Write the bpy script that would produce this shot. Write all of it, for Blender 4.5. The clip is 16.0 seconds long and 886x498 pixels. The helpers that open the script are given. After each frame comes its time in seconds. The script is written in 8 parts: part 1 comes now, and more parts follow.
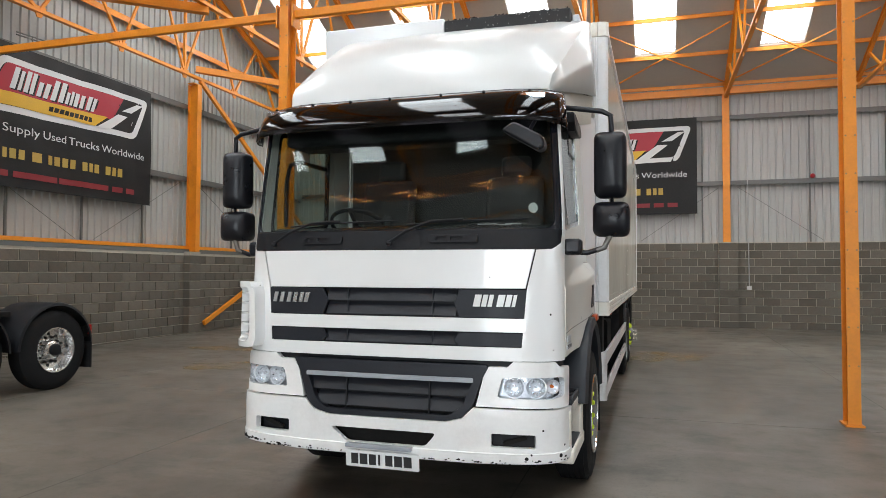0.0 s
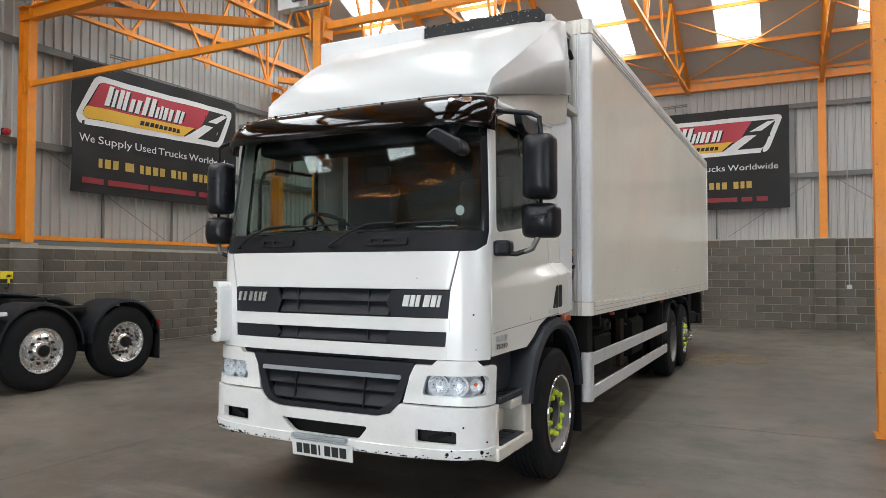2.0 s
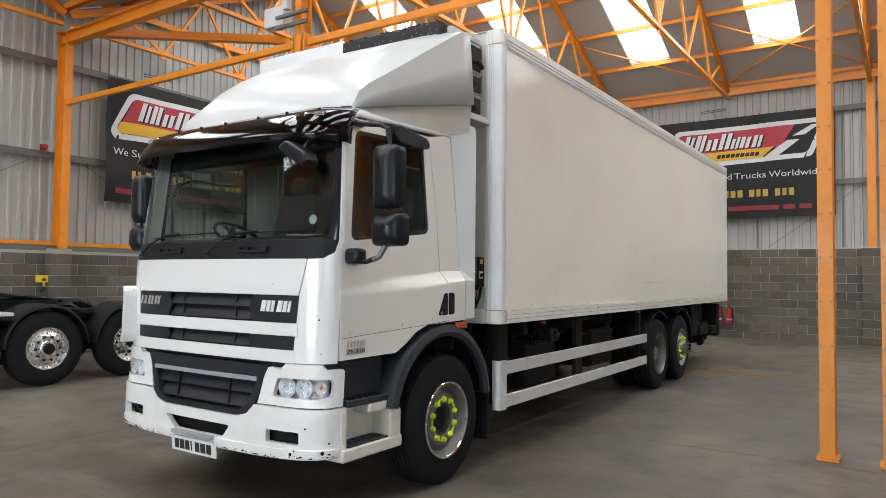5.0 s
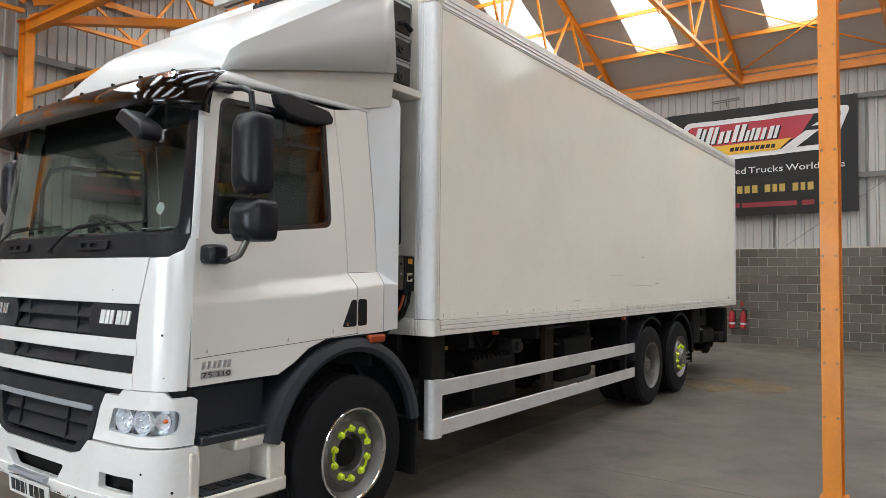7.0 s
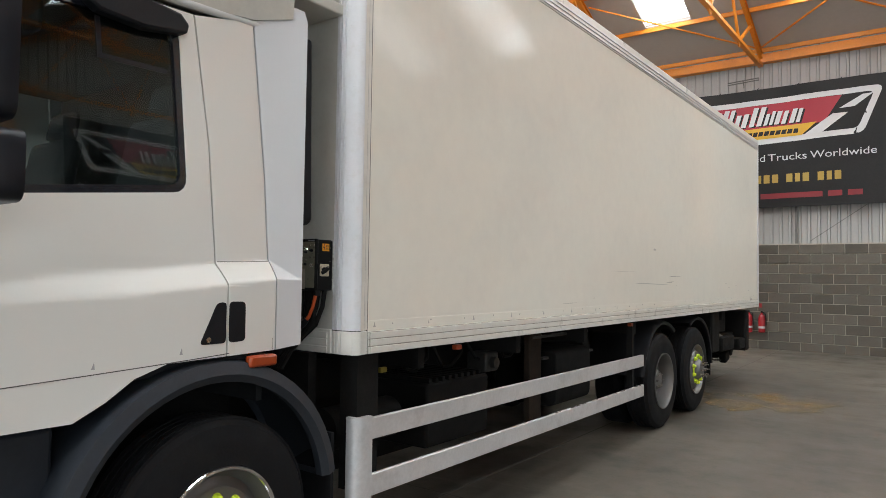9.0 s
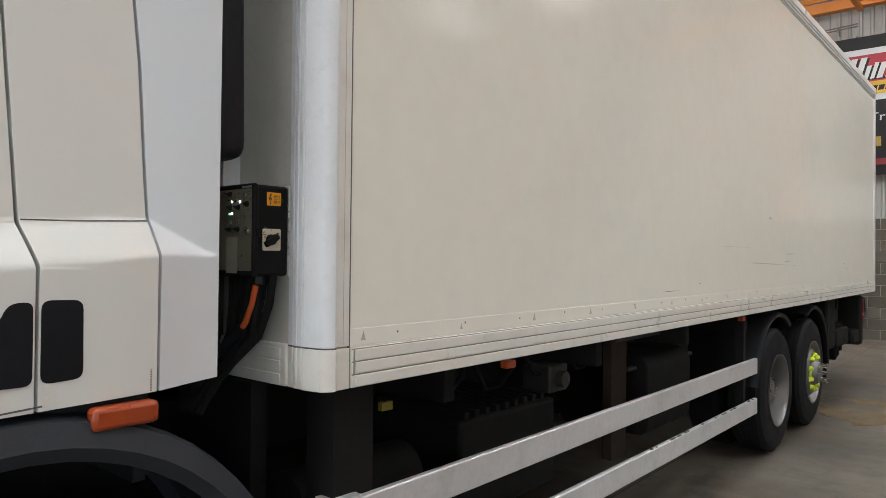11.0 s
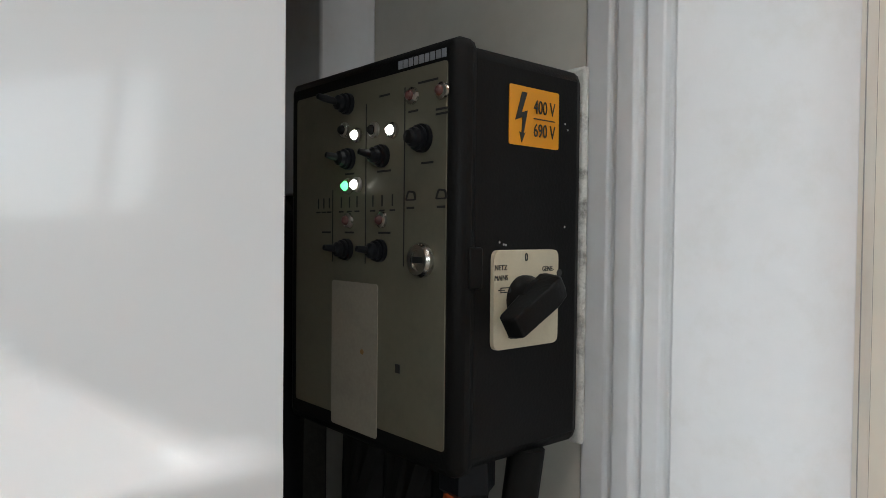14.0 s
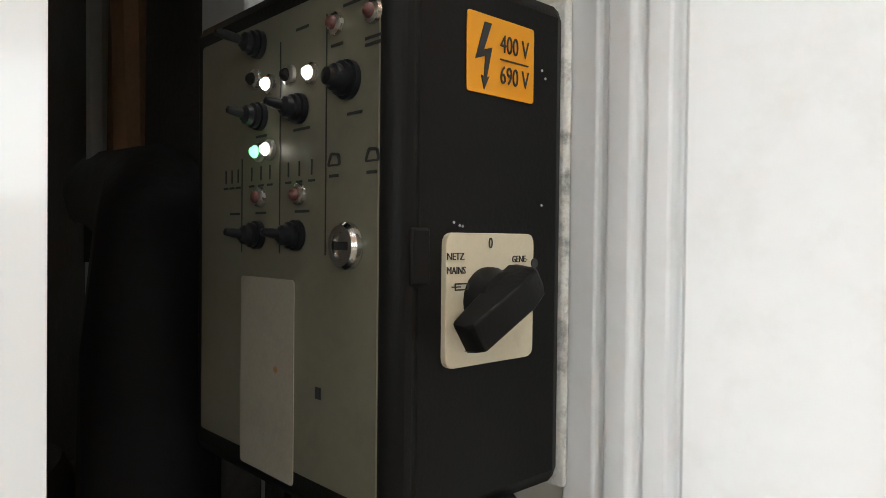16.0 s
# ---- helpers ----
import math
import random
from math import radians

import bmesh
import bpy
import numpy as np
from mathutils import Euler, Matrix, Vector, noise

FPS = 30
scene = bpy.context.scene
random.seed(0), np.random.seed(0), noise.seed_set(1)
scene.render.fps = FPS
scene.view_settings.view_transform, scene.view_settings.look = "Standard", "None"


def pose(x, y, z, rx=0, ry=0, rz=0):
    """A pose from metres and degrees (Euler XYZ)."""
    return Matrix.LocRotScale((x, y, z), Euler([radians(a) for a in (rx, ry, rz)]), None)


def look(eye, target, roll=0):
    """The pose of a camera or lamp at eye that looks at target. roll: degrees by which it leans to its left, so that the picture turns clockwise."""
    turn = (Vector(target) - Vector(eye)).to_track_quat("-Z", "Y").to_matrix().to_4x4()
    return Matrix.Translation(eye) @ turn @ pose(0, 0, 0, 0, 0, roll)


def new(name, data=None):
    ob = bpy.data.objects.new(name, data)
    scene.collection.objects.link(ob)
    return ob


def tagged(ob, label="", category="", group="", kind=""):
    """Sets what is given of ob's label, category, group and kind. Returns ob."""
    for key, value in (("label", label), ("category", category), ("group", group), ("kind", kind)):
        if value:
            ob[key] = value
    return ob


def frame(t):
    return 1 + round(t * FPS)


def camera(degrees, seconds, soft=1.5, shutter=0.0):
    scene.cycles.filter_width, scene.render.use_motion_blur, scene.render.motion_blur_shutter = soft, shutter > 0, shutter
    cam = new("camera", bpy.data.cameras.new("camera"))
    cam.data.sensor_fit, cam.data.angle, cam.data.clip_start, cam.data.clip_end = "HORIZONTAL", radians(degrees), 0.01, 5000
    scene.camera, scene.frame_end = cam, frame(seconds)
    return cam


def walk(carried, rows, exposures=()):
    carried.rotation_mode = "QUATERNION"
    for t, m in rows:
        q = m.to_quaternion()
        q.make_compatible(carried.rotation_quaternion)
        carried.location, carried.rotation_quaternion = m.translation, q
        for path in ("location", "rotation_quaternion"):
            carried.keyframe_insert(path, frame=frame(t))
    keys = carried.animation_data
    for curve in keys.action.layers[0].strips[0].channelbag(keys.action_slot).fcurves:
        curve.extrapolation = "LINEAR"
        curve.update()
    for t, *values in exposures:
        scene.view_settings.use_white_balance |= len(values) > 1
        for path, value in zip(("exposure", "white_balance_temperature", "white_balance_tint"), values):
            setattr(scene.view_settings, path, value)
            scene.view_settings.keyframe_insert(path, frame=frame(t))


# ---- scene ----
cam = camera(65.4, 16.0, soft=0.55)
PATH = [
    (0, (0.155, -0.257, 1.6), (-0.437, 1.653, 1.668), 0.2),
    (0.5, (0.488, -0.154, 1.603), (-0.193, 1.726, 1.665), 0.0),
    (1, (0.8, -0.132, 1.603), (0.041, 1.718, 1.667), 0.1),
    (1.5, (1.089, -0.087, 1.631), (0.251, 1.728, 1.695), 0.2),
    (2, (1.389, 0.056, 1.63), (0.482, 1.837, 1.689), 0.1),
    (2.5, (1.697, 0.101, 1.627), (0.743, 1.858, 1.693), 0.2),
    (3, (1.976, 0.14, 1.637), (0.985, 1.876, 1.706), 0.2),
    (3.5, (2.231, 0.312, 1.625), (1.201, 2.025, 1.685), 0.2),
    (4, (2.476, 0.439, 1.631), (1.405, 2.126, 1.695), 0.2),
    (4.2, (2.577, 0.488, 1.626), (1.493, 2.168, 1.695), 0.3),
    (6.5, (2.955, 1.662, 1.663), (1.798, 3.292, 1.747), 0.7),
    (7, (2.917, 2.076, 1.66), (1.743, 3.693, 1.742), 0.6),
    (7.5, (2.793, 2.458, 1.644), (1.602, 4.062, 1.73), 0.7),
    (8, (2.648, 2.832, 1.656), (1.456, 4.436, 1.741), 0.9),
    (8.5, (2.491, 3.264, 1.671), (1.305, 4.873, 1.753), 0.7),
    (9, (2.288, 3.638, 1.633), (1.103, 5.246, 1.712), 0.8),
    (11.3, (1.160, 5.170, 1.600), (-0.180, 6.648, 1.605), 0.4),
    (11.5, (1.055, 5.269, 1.592), (-0.335, 6.707, 1.595), 0.1),
    (12, (0.707, 5.465, 1.618), (-0.748, 6.837, 1.568), 0.6),
    (12.5, (0.419, 5.635, 1.659), (-1.049, 6.989, 1.549), 0.7),
    (13, (0.176, 5.781, 1.663), (-1.284, 7.145, 1.595), 0.7),
    (13.5, (0.0, 5.859, 1.682), (-1.475, 7.209, 1.620), 0.6),
    (14, (-0.122, 5.909, 1.700), (-1.627, 7.225, 1.657), 0.6),
    (14.5, (-0.181, 5.946, 1.699), (-1.689, 7.259, 1.664), 0.5),
    (15, (-0.205, 5.966, 1.699), (-1.698, 7.296, 1.671), 0.4),
    (15.5, (-0.203, 5.975, 1.697), (-1.684, 7.320, 1.677), 0.4),
    (16, (-0.197, 6.003, 1.687), (-1.660, 7.366, 1.657), 0.6),
]
EXPOSURES = [(0, -0.07, 6500, 9), (4, 0.0, 6400, 8), (7, 0.1, 6420, 9), (9, 0.12, 6450, 9), (11.5, 0.1, 6450, 9), (12.5, 0.05, 6500, 9), (13, 0.1, 6500, 9), (13.5, 0.17, 6500, 8),
             (14, 0.25, 6550, 8), (14.5, 0.42, 6700, 9), (15, 0.60, 6900, 10), (15.5, 0.74, 6900, 10), (16, 0.83, 6900, 8)]
walk(cam, [(t, look(eye, target, roll)) for t, eye, target, roll in PATH], EXPOSURES)

# ---- world and daylight ----
world = bpy.data.worlds.new("world")
scene.world = world
world.use_nodes = True
wn = world.node_tree.nodes
sky = wn.new("ShaderNodeTexSky")
sky.sky_type, sky.sun_disc = "NISHITA", False
sky.sun_elevation, sky.sun_rotation = radians(48), radians(150)
world.node_tree.links.new(sky.outputs["Color"], wn["Background"].inputs["Color"])
wn["Background"].inputs["Strength"].default_value = 0.1

sun = new("sun", bpy.data.lights.new("sun", "SUN"))
sun.data.energy, sun.data.angle, sun.data.color = 2.0, radians(3), (1.0, 0.95, 0.88)
sun.matrix_world = look((0, 0, 30), (8, 14, 0))

# hall: roof in three spans, valleys at Y_V and Y_F, back eaves at Y_B, front wall at Y_G
# span in front of Y_F is unseen, added for its light and reflections
Y_B, Y_V, Y_F, Y_G = 21.25, 8.05, -5.15, -18.35
Z_E, PITCH = 7.15, 0.424
X_L, X_R = -11.9, 12.3
SKY_W = 1.08
SKY_X = [0.15 + 3.24 * k for k in range(-3, 4)]
SKYLIGHT_WATTS = 110.0
DAY = (0.84, 0.94, 1.0)


def roof_z(y):
    mid = (Y_B + Y_V) / 2 if y >= Y_V else (Y_V + Y_F) / 2 if y >= Y_F else (Y_F + Y_G) / 2
    return Z_E + ((Y_B - Y_V) / 2 - abs(y - mid)) * PITCH


def rooflights(low_edge, high_edge):
    """Where a slope has rooflights: none over the front wall, to cut reflections; the right-hand bays of the middle
    spans are left solid, unseen, to darken that side.
    """
    if low_edge == Y_G:
        return []
    return SKY_X if min(low_edge, high_edge) >= Y_V else SKY_X[:5]


SLOPES = []      # (y low, y high) of each slope
for a, b in ((Y_G, Y_F), (Y_F, Y_V), (Y_V, Y_B)):
    SLOPES += [(a, (a + b) / 2), (b, (a + b) / 2)]
for lo, hi in SLOPES:
    d = 1 if hi > lo else -1
    y0, y1 = lo + d * (0.55 if lo == Y_F and d > 0 else 1.38), hi - d * 0.75
    ym = (y0 + y1) / 2
    for x in rooflights(lo, hi):
        lamp = new("skylight_daylight", bpy.data.lights.new("skylight_daylight", "AREA"))
        lamp.data.shape, lamp.data.size, lamp.data.size_y = "RECTANGLE", SKY_W - 0.04, abs(y1 - y0) * math.hypot(1, PITCH) - 0.04
        lamp.data.energy, lamp.data.color = SKYLIGHT_WATTS, DAY
        n = Vector((0, d * PITCH, -1)).normalized()
        p = Vector((x, ym, roof_z(ym) + 0.03))
        lamp.matrix_world = look(p, p + n)

# the open vehicle door in the front wall, and an unseen opening added in the right wall as side fill
DOOR_X0, DOOR_X1, DOOR_Z = -4.0, 5.0, 5.0
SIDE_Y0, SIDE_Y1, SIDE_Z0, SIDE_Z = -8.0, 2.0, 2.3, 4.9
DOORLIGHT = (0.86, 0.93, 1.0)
lamp = new("doorway_daylight", bpy.data.lights.new("doorway_daylight", "AREA"))
lamp.data.shape, lamp.data.size, lamp.data.size_y = "RECTANGLE", DOOR_X1 - DOOR_X0 - 0.1, DOOR_Z - 0.1
lamp.data.energy, lamp.data.color = 1650.0, DOORLIGHT
p = Vector(((DOOR_X0 + DOOR_X1) / 2, Y_G - 0.1, DOOR_Z / 2))
lamp.matrix_world = look(p, p + Vector((0, 1, 0)))
# unseen fill lamp above the right dado, added to brighten the lorry's side
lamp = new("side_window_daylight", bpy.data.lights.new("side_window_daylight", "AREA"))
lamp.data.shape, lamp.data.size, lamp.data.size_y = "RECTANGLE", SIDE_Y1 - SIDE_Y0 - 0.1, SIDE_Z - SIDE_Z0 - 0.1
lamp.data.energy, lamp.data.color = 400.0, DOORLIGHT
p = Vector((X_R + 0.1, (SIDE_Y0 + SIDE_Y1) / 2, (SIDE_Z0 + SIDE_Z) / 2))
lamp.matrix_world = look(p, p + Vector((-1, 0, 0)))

# ---- materials ----


def socket(node, name, value):
    node.inputs[name].default_value = value


def mat(name, colour, rough=0.5, metal=0.0, vary=0.12, scale=6.0, bump=0.0, bump_scale=120.0, coat=0.0, stain=None, stain_scale=1.5, stain_amount=0.5, island=0.0, rvary=0.1, spec=0.5):
    """A surface with fine grain and large soft variation; stain: a second colour in patches; island: change from piece to piece."""
    m = bpy.data.materials.new(name)
    m.use_nodes = True
    nt = m.node_tree
    nodes, link = nt.nodes, nt.links.new
    b = nodes["Principled BSDF"]
    socket(b, "Roughness", rough), socket(b, "Metallic", metal), socket(b, "Coat Weight", coat), socket(b, "Coat Roughness", 0.06)
    socket(b, "Specular IOR Level", spec)
    tc = nodes.new("ShaderNodeTexCoord")
    big, fine = nodes.new("ShaderNodeTexNoise"), nodes.new("ShaderNodeTexNoise")
    for n, sc in ((big, scale), (fine, scale * 14)):
        socket(n, "Scale", sc), socket(n, "Detail", 6.0), socket(n, "Roughness", 0.6)
        link(tc.outputs["Object"], n.inputs["Vector"])
    add = nodes.new("ShaderNodeMath")
    add.operation = "ADD"
    link(big.outputs["Fac"], add.inputs[0]), link(fine.outputs["Fac"], add.inputs[1])
    rng = nodes.new("ShaderNodeMapRange")
    socket(rng, "From Min", 0.6), socket(rng, "From Max", 1.4), socket(rng, "To Min", 1 - vary), socket(rng, "To Max", 1 + vary)
    link(add.outputs[0], rng.inputs["Value"])
    last = rng.outputs["Result"]
    if island:
        inf = nodes.new("ShaderNodeObjectInfo")
        r2 = nodes.new("ShaderNodeMapRange")
        socket(r2, "To Min", 1 - island), socket(r2, "To Max", 1 + island)
        link(inf.outputs["Random"], r2.inputs["Value"])
        mu = nodes.new("ShaderNodeMath")
        mu.operation = "MULTIPLY"
        link(last, mu.inputs[0]), link(r2.outputs["Result"], mu.inputs[1])
        last = mu.outputs[0]
    base = nodes.new("ShaderNodeRGB")
    base.outputs[0].default_value = (*colour, 1)
    colour_out = base.outputs[0]
    if stain:
        st = nodes.new("ShaderNodeTexNoise")
        socket(st, "Scale", stain_scale), socket(st, "Detail", 8.0), socket(st, "Roughness", 0.65)
        link(tc.outputs["Object"], st.inputs["Vector"])
        sr = nodes.new("ShaderNodeMapRange")
        socket(sr, "From Min", 0.5), socket(sr, "From Max", 0.72), socket(sr, "To Max", stain_amount)
        link(st.outputs["Fac"], sr.inputs["Value"])
        mx = nodes.new("ShaderNodeMix")
        mx.data_type = "RGBA"
        link(sr.outputs["Result"], mx.inputs["Factor"])
        link(colour_out, mx.inputs[6])
        mx.inputs[7].default_value = (*stain, 1)
        colour_out = mx.outputs[2]
    sc = nodes.new("ShaderNodeVectorMath")
    sc.operation = "SCALE"
    link(colour_out, sc.inputs[0]), link(last, sc.inputs["Scale"])
    link(sc.outputs[0], b.inputs["Base Color"])
    rr = nodes.new("ShaderNodeMapRange")
    socket(rr, "From Min", 0.3), socket(rr, "From Max", 0.7), socket(rr, "To Min", max(0.02, rough - rvary)), socket(rr, "To Max", min(1, rough + rvary))
    link(big.outputs["Fac"], rr.inputs["Value"]), link(rr.outputs["Result"], b.inputs["Roughness"])
    if bump:
        bn, bp = nodes.new("ShaderNodeTexNoise"), nodes.new("ShaderNodeBump")
        socket(bn, "Scale", bump_scale), socket(bn, "Detail", 4.0)
        link(tc.outputs["Object"], bn.inputs["Vector"])
        socket(bp, "Strength", bump), socket(bp, "Distance", 0.004)
        link(bn.outputs["Fac"], bp.inputs["Height"]), link(bp.outputs["Normal"], b.inputs["Normal"])
    return m


def glass(name, tint, rough=0.0, alpha=0.8, base=0.028):
    """One face of a thin pane: clear with a tint, glossier at a slant; base: its gloss seen straight on."""
    m = bpy.data.materials.new(name)
    m.use_nodes = True
    nt = m.node_tree
    nt.nodes.remove(nt.nodes["Principled BSDF"])
    out = nt.nodes["Material Output"]
    tr, gl, mx, lw, pw, rg = (nt.nodes.new(k) for k in ("ShaderNodeBsdfTransparent", "ShaderNodeBsdfGlossy", "ShaderNodeMixShader", "ShaderNodeLayerWeight", "ShaderNodeMath", "ShaderNodeMapRange"))
    tr.inputs["Color"].default_value = (*[c * alpha for c in tint], 1)
    gl.inputs["Roughness"].default_value = rough
    lw.inputs["Blend"].default_value = 0.5
    pw.operation = "POWER"
    pw.inputs[1].default_value = 5.0
    socket(rg, "To Min", base), socket(rg, "To Max", 1.0)
    nt.links.new(lw.outputs["Facing"], pw.inputs[0]), nt.links.new(pw.outputs[0], rg.inputs["Value"]), nt.links.new(rg.outputs["Result"], mx.inputs[0])
    nt.links.new(tr.outputs[0], mx.inputs[1]), nt.links.new(gl.outputs[0], mx.inputs[2])
    nt.links.new(mx.outputs[0], out.inputs["Surface"])
    return m


def glow(name, colour, strength):
    m = bpy.data.materials.new(name)
    m.use_nodes = True
    b = m.node_tree.nodes["Principled BSDF"]
    socket(b, "Base Color", (*colour, 1)), socket(b, "Emission Color", (*colour, 1)), socket(b, "Emission Strength", strength)
    return m


def concrete(name):
    """Worn power-floated concrete: broad patches, blotches, scuffed streaks and speckle, with uneven polish."""
    m = bpy.data.materials.new(name)
    m.use_nodes = True
    nt = m.node_tree
    nodes, link = nt.nodes, nt.links.new
    b = nodes["Principled BSDF"]
    tc = nodes.new("ShaderNodeTexCoord")

    def noise(scale, detail, rough, stretch=None):
        n = nodes.new("ShaderNodeTexNoise")
        socket(n, "Scale", scale), socket(n, "Detail", detail), socket(n, "Roughness", rough)
        if stretch:
            mp = nodes.new("ShaderNodeMapping")
            mp.inputs["Scale"].default_value = stretch
            mp.inputs["Rotation"].default_value = (0, 0, 0.35)
            link(tc.outputs["Object"], mp.inputs["Vector"]), link(mp.outputs["Vector"], n.inputs["Vector"])
        else:
            link(tc.outputs["Object"], n.inputs["Vector"])
        return n.outputs["Fac"]

    def remap(v, a0, a1, b0, b1):
        n = nodes.new("ShaderNodeMapRange")
        for k, q in (("From Min", a0), ("From Max", a1), ("To Min", b0), ("To Max", b1)):
            socket(n, k, q)
        link(v, n.inputs["Value"])
        return n.outputs["Result"]

    def mix(f, a, c):
        n = nodes.new("ShaderNodeMix")
        n.data_type = "RGBA"
        link(f, n.inputs["Factor"])
        for k, q in ((6, a), (7, c)):
            if isinstance(q, tuple):
                n.inputs[k].default_value = (*q, 1)
            else:
                link(q, n.inputs[k])
        return n.outputs[2]
    broad, blotch, streak, speck = noise(0.35, 5, 0.6), noise(1.6, 8, 0.65), noise(1.1, 7, 0.7, (0.35, 2.2, 1)), noise(38, 5, 0.7)
    c = mix(remap(broad, 0.38, 0.62, 0, 1), (0.086, 0.073, 0.057), (0.153, 0.131, 0.104))
    c = mix(remap(blotch, 0.52, 0.66, 0, 0.8), c, (0.066, 0.058, 0.048))
    c = mix(remap(streak, 0.55, 0.72, 0, 0.75), c, (0.19, 0.17, 0.14))
    c = mix(remap(noise(7.5, 6, 0.75), 0.60, 0.68, 0, 0.6), c, (0.050, 0.044, 0.037))
    c = mix(remap(noise(2.4, 6, 0.75, (0.22, 5.5, 1)), 0.60, 0.70, 0, 0.5), c, (0.058, 0.052, 0.044))
    c = mix(remap(speck, 0.55, 0.68, 0, 0.55), c, (0.045, 0.040, 0.034))
    link(c, b.inputs["Base Color"])
    link(remap(blotch, 0.35, 0.7, 0.36, 0.58), b.inputs["Roughness"])
    bp = nodes.new("ShaderNodeBump")
    socket(bp, "Strength", 0.1), socket(bp, "Distance", 0.004)
    link(speck, bp.inputs["Height"]), link(bp.outputs["Normal"], b.inputs["Normal"])
    return m


M_FLOOR = concrete("worn_concrete_floor")
M_JOINT = mat("floor_joint", (0.10, 0.09, 0.08), 0.8)
M_RUST = mat("rust_stain", (0.30, 0.17, 0.06), 0.5, vary=0.3, scale=3)
M_BLOCK = mat("concrete_block", (0.118, 0.104, 0.085), 0.92, vary=0.25, scale=7, bump=0.7, bump_scale=160, island=0.22, spec=0.2)
M_MORTAR = mat("mortar", (0.40, 0.365, 0.30), 0.95, vary=0.15, scale=9, bump=0.5)
M_CLAD = mat("white_cladding", (0.365, 0.358, 0.338), 0.45, vary=0.06, scale=1.2, stain=(0.42, 0.40, 0.35), stain_scale=0.8, stain_amount=0.3)
M_LINER = mat("roof_liner", (0.45, 0.435, 0.41), 0.6, vary=0.05, scale=0.8)
M_ORANGE = mat("orange_steel", (0.72, 0.24, 0.012), 0.42, vary=0.1, scale=2.5, stain=(0.42, 0.13, 0.02), stain_scale=3.0, stain_amount=0.4, bump=0.06, bump_scale=60)
M_GALV = mat("galvanised_rail", (0.13, 0.127, 0.12), 0.55, 0.4, vary=0.15, scale=4)
M_GREYPIPE = mat("grey_conduit", (0.35, 0.35, 0.34), 0.5)
M_FLASH = mat("grey_flashing", (0.13, 0.13, 0.12), 0.6)
M_WHITE = mat("white_cab_paint", (0.80, 0.805, 0.80), 0.28, vary=0.006, scale=5, coat=0.6, rvary=0.0)
M_WHITE2 = mat("white_fairing_paint", (0.71, 0.725, 0.735), 0.32, vary=0.006, scale=5, coat=0.4, rvary=0.0)
# the fairing white, darkened to offset strong light from the rooflights above
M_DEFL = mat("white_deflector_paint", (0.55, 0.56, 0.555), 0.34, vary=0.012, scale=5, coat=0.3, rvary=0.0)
M_DOOR = mat("aged_cream_white_paint", (0.785, 0.775, 0.725), 0.28, vary=0.008, scale=5, coat=0.5, rvary=0.0)
M_STEP = mat("dirty_cream_step", (0.70, 0.665, 0.59), 0.4, vary=0.06, scale=9, stain=(0.42, 0.37, 0.30), stain_scale=9, stain_amount=0.45)
M_MIRROR = mat("dark_mirror_plastic", (0.0075, 0.008, 0.0115), 0.34, vary=0.2, scale=8, bump=0.15, bump_scale=300, spec=0.35)
M_BUMPER = mat("scuffed_white_bumper", (0.78, 0.78, 0.77), 0.36, vary=0.04, scale=3, coat=0.3, stain=(0.5, 0.48, 0.45), stain_scale=5, stain_amount=0.25)
M_PANEL = mat("cream_grp_panel", (0.86, 0.83, 0.735), 0.12, vary=0.03, scale=0.7, coat=0.0, stain=(0.70, 0.67, 0.61), stain_scale=0.9, stain_amount=0.3, bump=0.02, bump_scale=8, rvary=0.04, spec=0.11)
M_RAILW = mat("white_body_rail", (0.77, 0.745, 0.68), 0.35, vary=0.04, scale=9, stain=(0.48, 0.43, 0.35), stain_scale=11, stain_amount=0.22)
M_ALU = mat("brushed_aluminium", (0.72, 0.72, 0.72), 0.42, 0.4, vary=0.1, scale=3, stain=(0.4, 0.38, 0.36), stain_scale=5, stain_amount=0.4)
M_POST = mat("white_corner_post", (0.745, 0.75, 0.76), 0.48, vary=0.03, scale=5, stain=(0.62, 0.60, 0.56), stain_scale=22, stain_amount=0.4, coat=0.0, rvary=0.05, spec=0.35)
M_BLACK = mat("black_plastic", (0.009, 0.0095, 0.012), 0.48, vary=0.25, scale=5, bump=0.12, bump_scale=250, spec=0.25)
M_GRILLE = mat("dark_grille_plastic", (0.017, 0.0185, 0.024), 0.45, vary=0.2, scale=5, bump=0.1, bump_scale=250, spec=0.3)
M_GLOSSBLACK = mat("gloss_black_trim", (0.012, 0.013, 0.018), 0.14, vary=0.2, scale=3, coat=0.5)
M_DGREY = mat("dark_grey_plastic", (0.020, 0.024, 0.031), 0.55, vary=0.2, scale=4, bump=0.15, bump_scale=200)
M_RUSTPIPE = mat("rust_brown_pipe", (0.13, 0.062, 0.025), 0.75, vary=0.35, scale=14, stain=(0.06, 0.035, 0.02), stain_scale=18, stain_amount=0.6, bump=0.3)
M_RUSTSTEEL = mat("rusty_brown_steel", (0.030, 0.021, 0.015), 0.8, vary=0.3, scale=9, stain=(0.05, 0.03, 0.018), stain_scale=12, stain_amount=0.6, bump=0.3, spec=0.2)
M_GREASE = mat("dull_grey_metal", (0.045, 0.043, 0.04), 0.6, 0.2, vary=0.3, scale=10, stain=(0.02, 0.018, 0.016), stain_scale=14, stain_amount=0.6)
M_DUST = mat("dusty_black_metal", (0.045, 0.041, 0.036), 0.7, vary=0.35, scale=12, stain=(0.08, 0.072, 0.06), stain_scale=14, stain_amount=0.5, bump=0.2, spec=0.3)
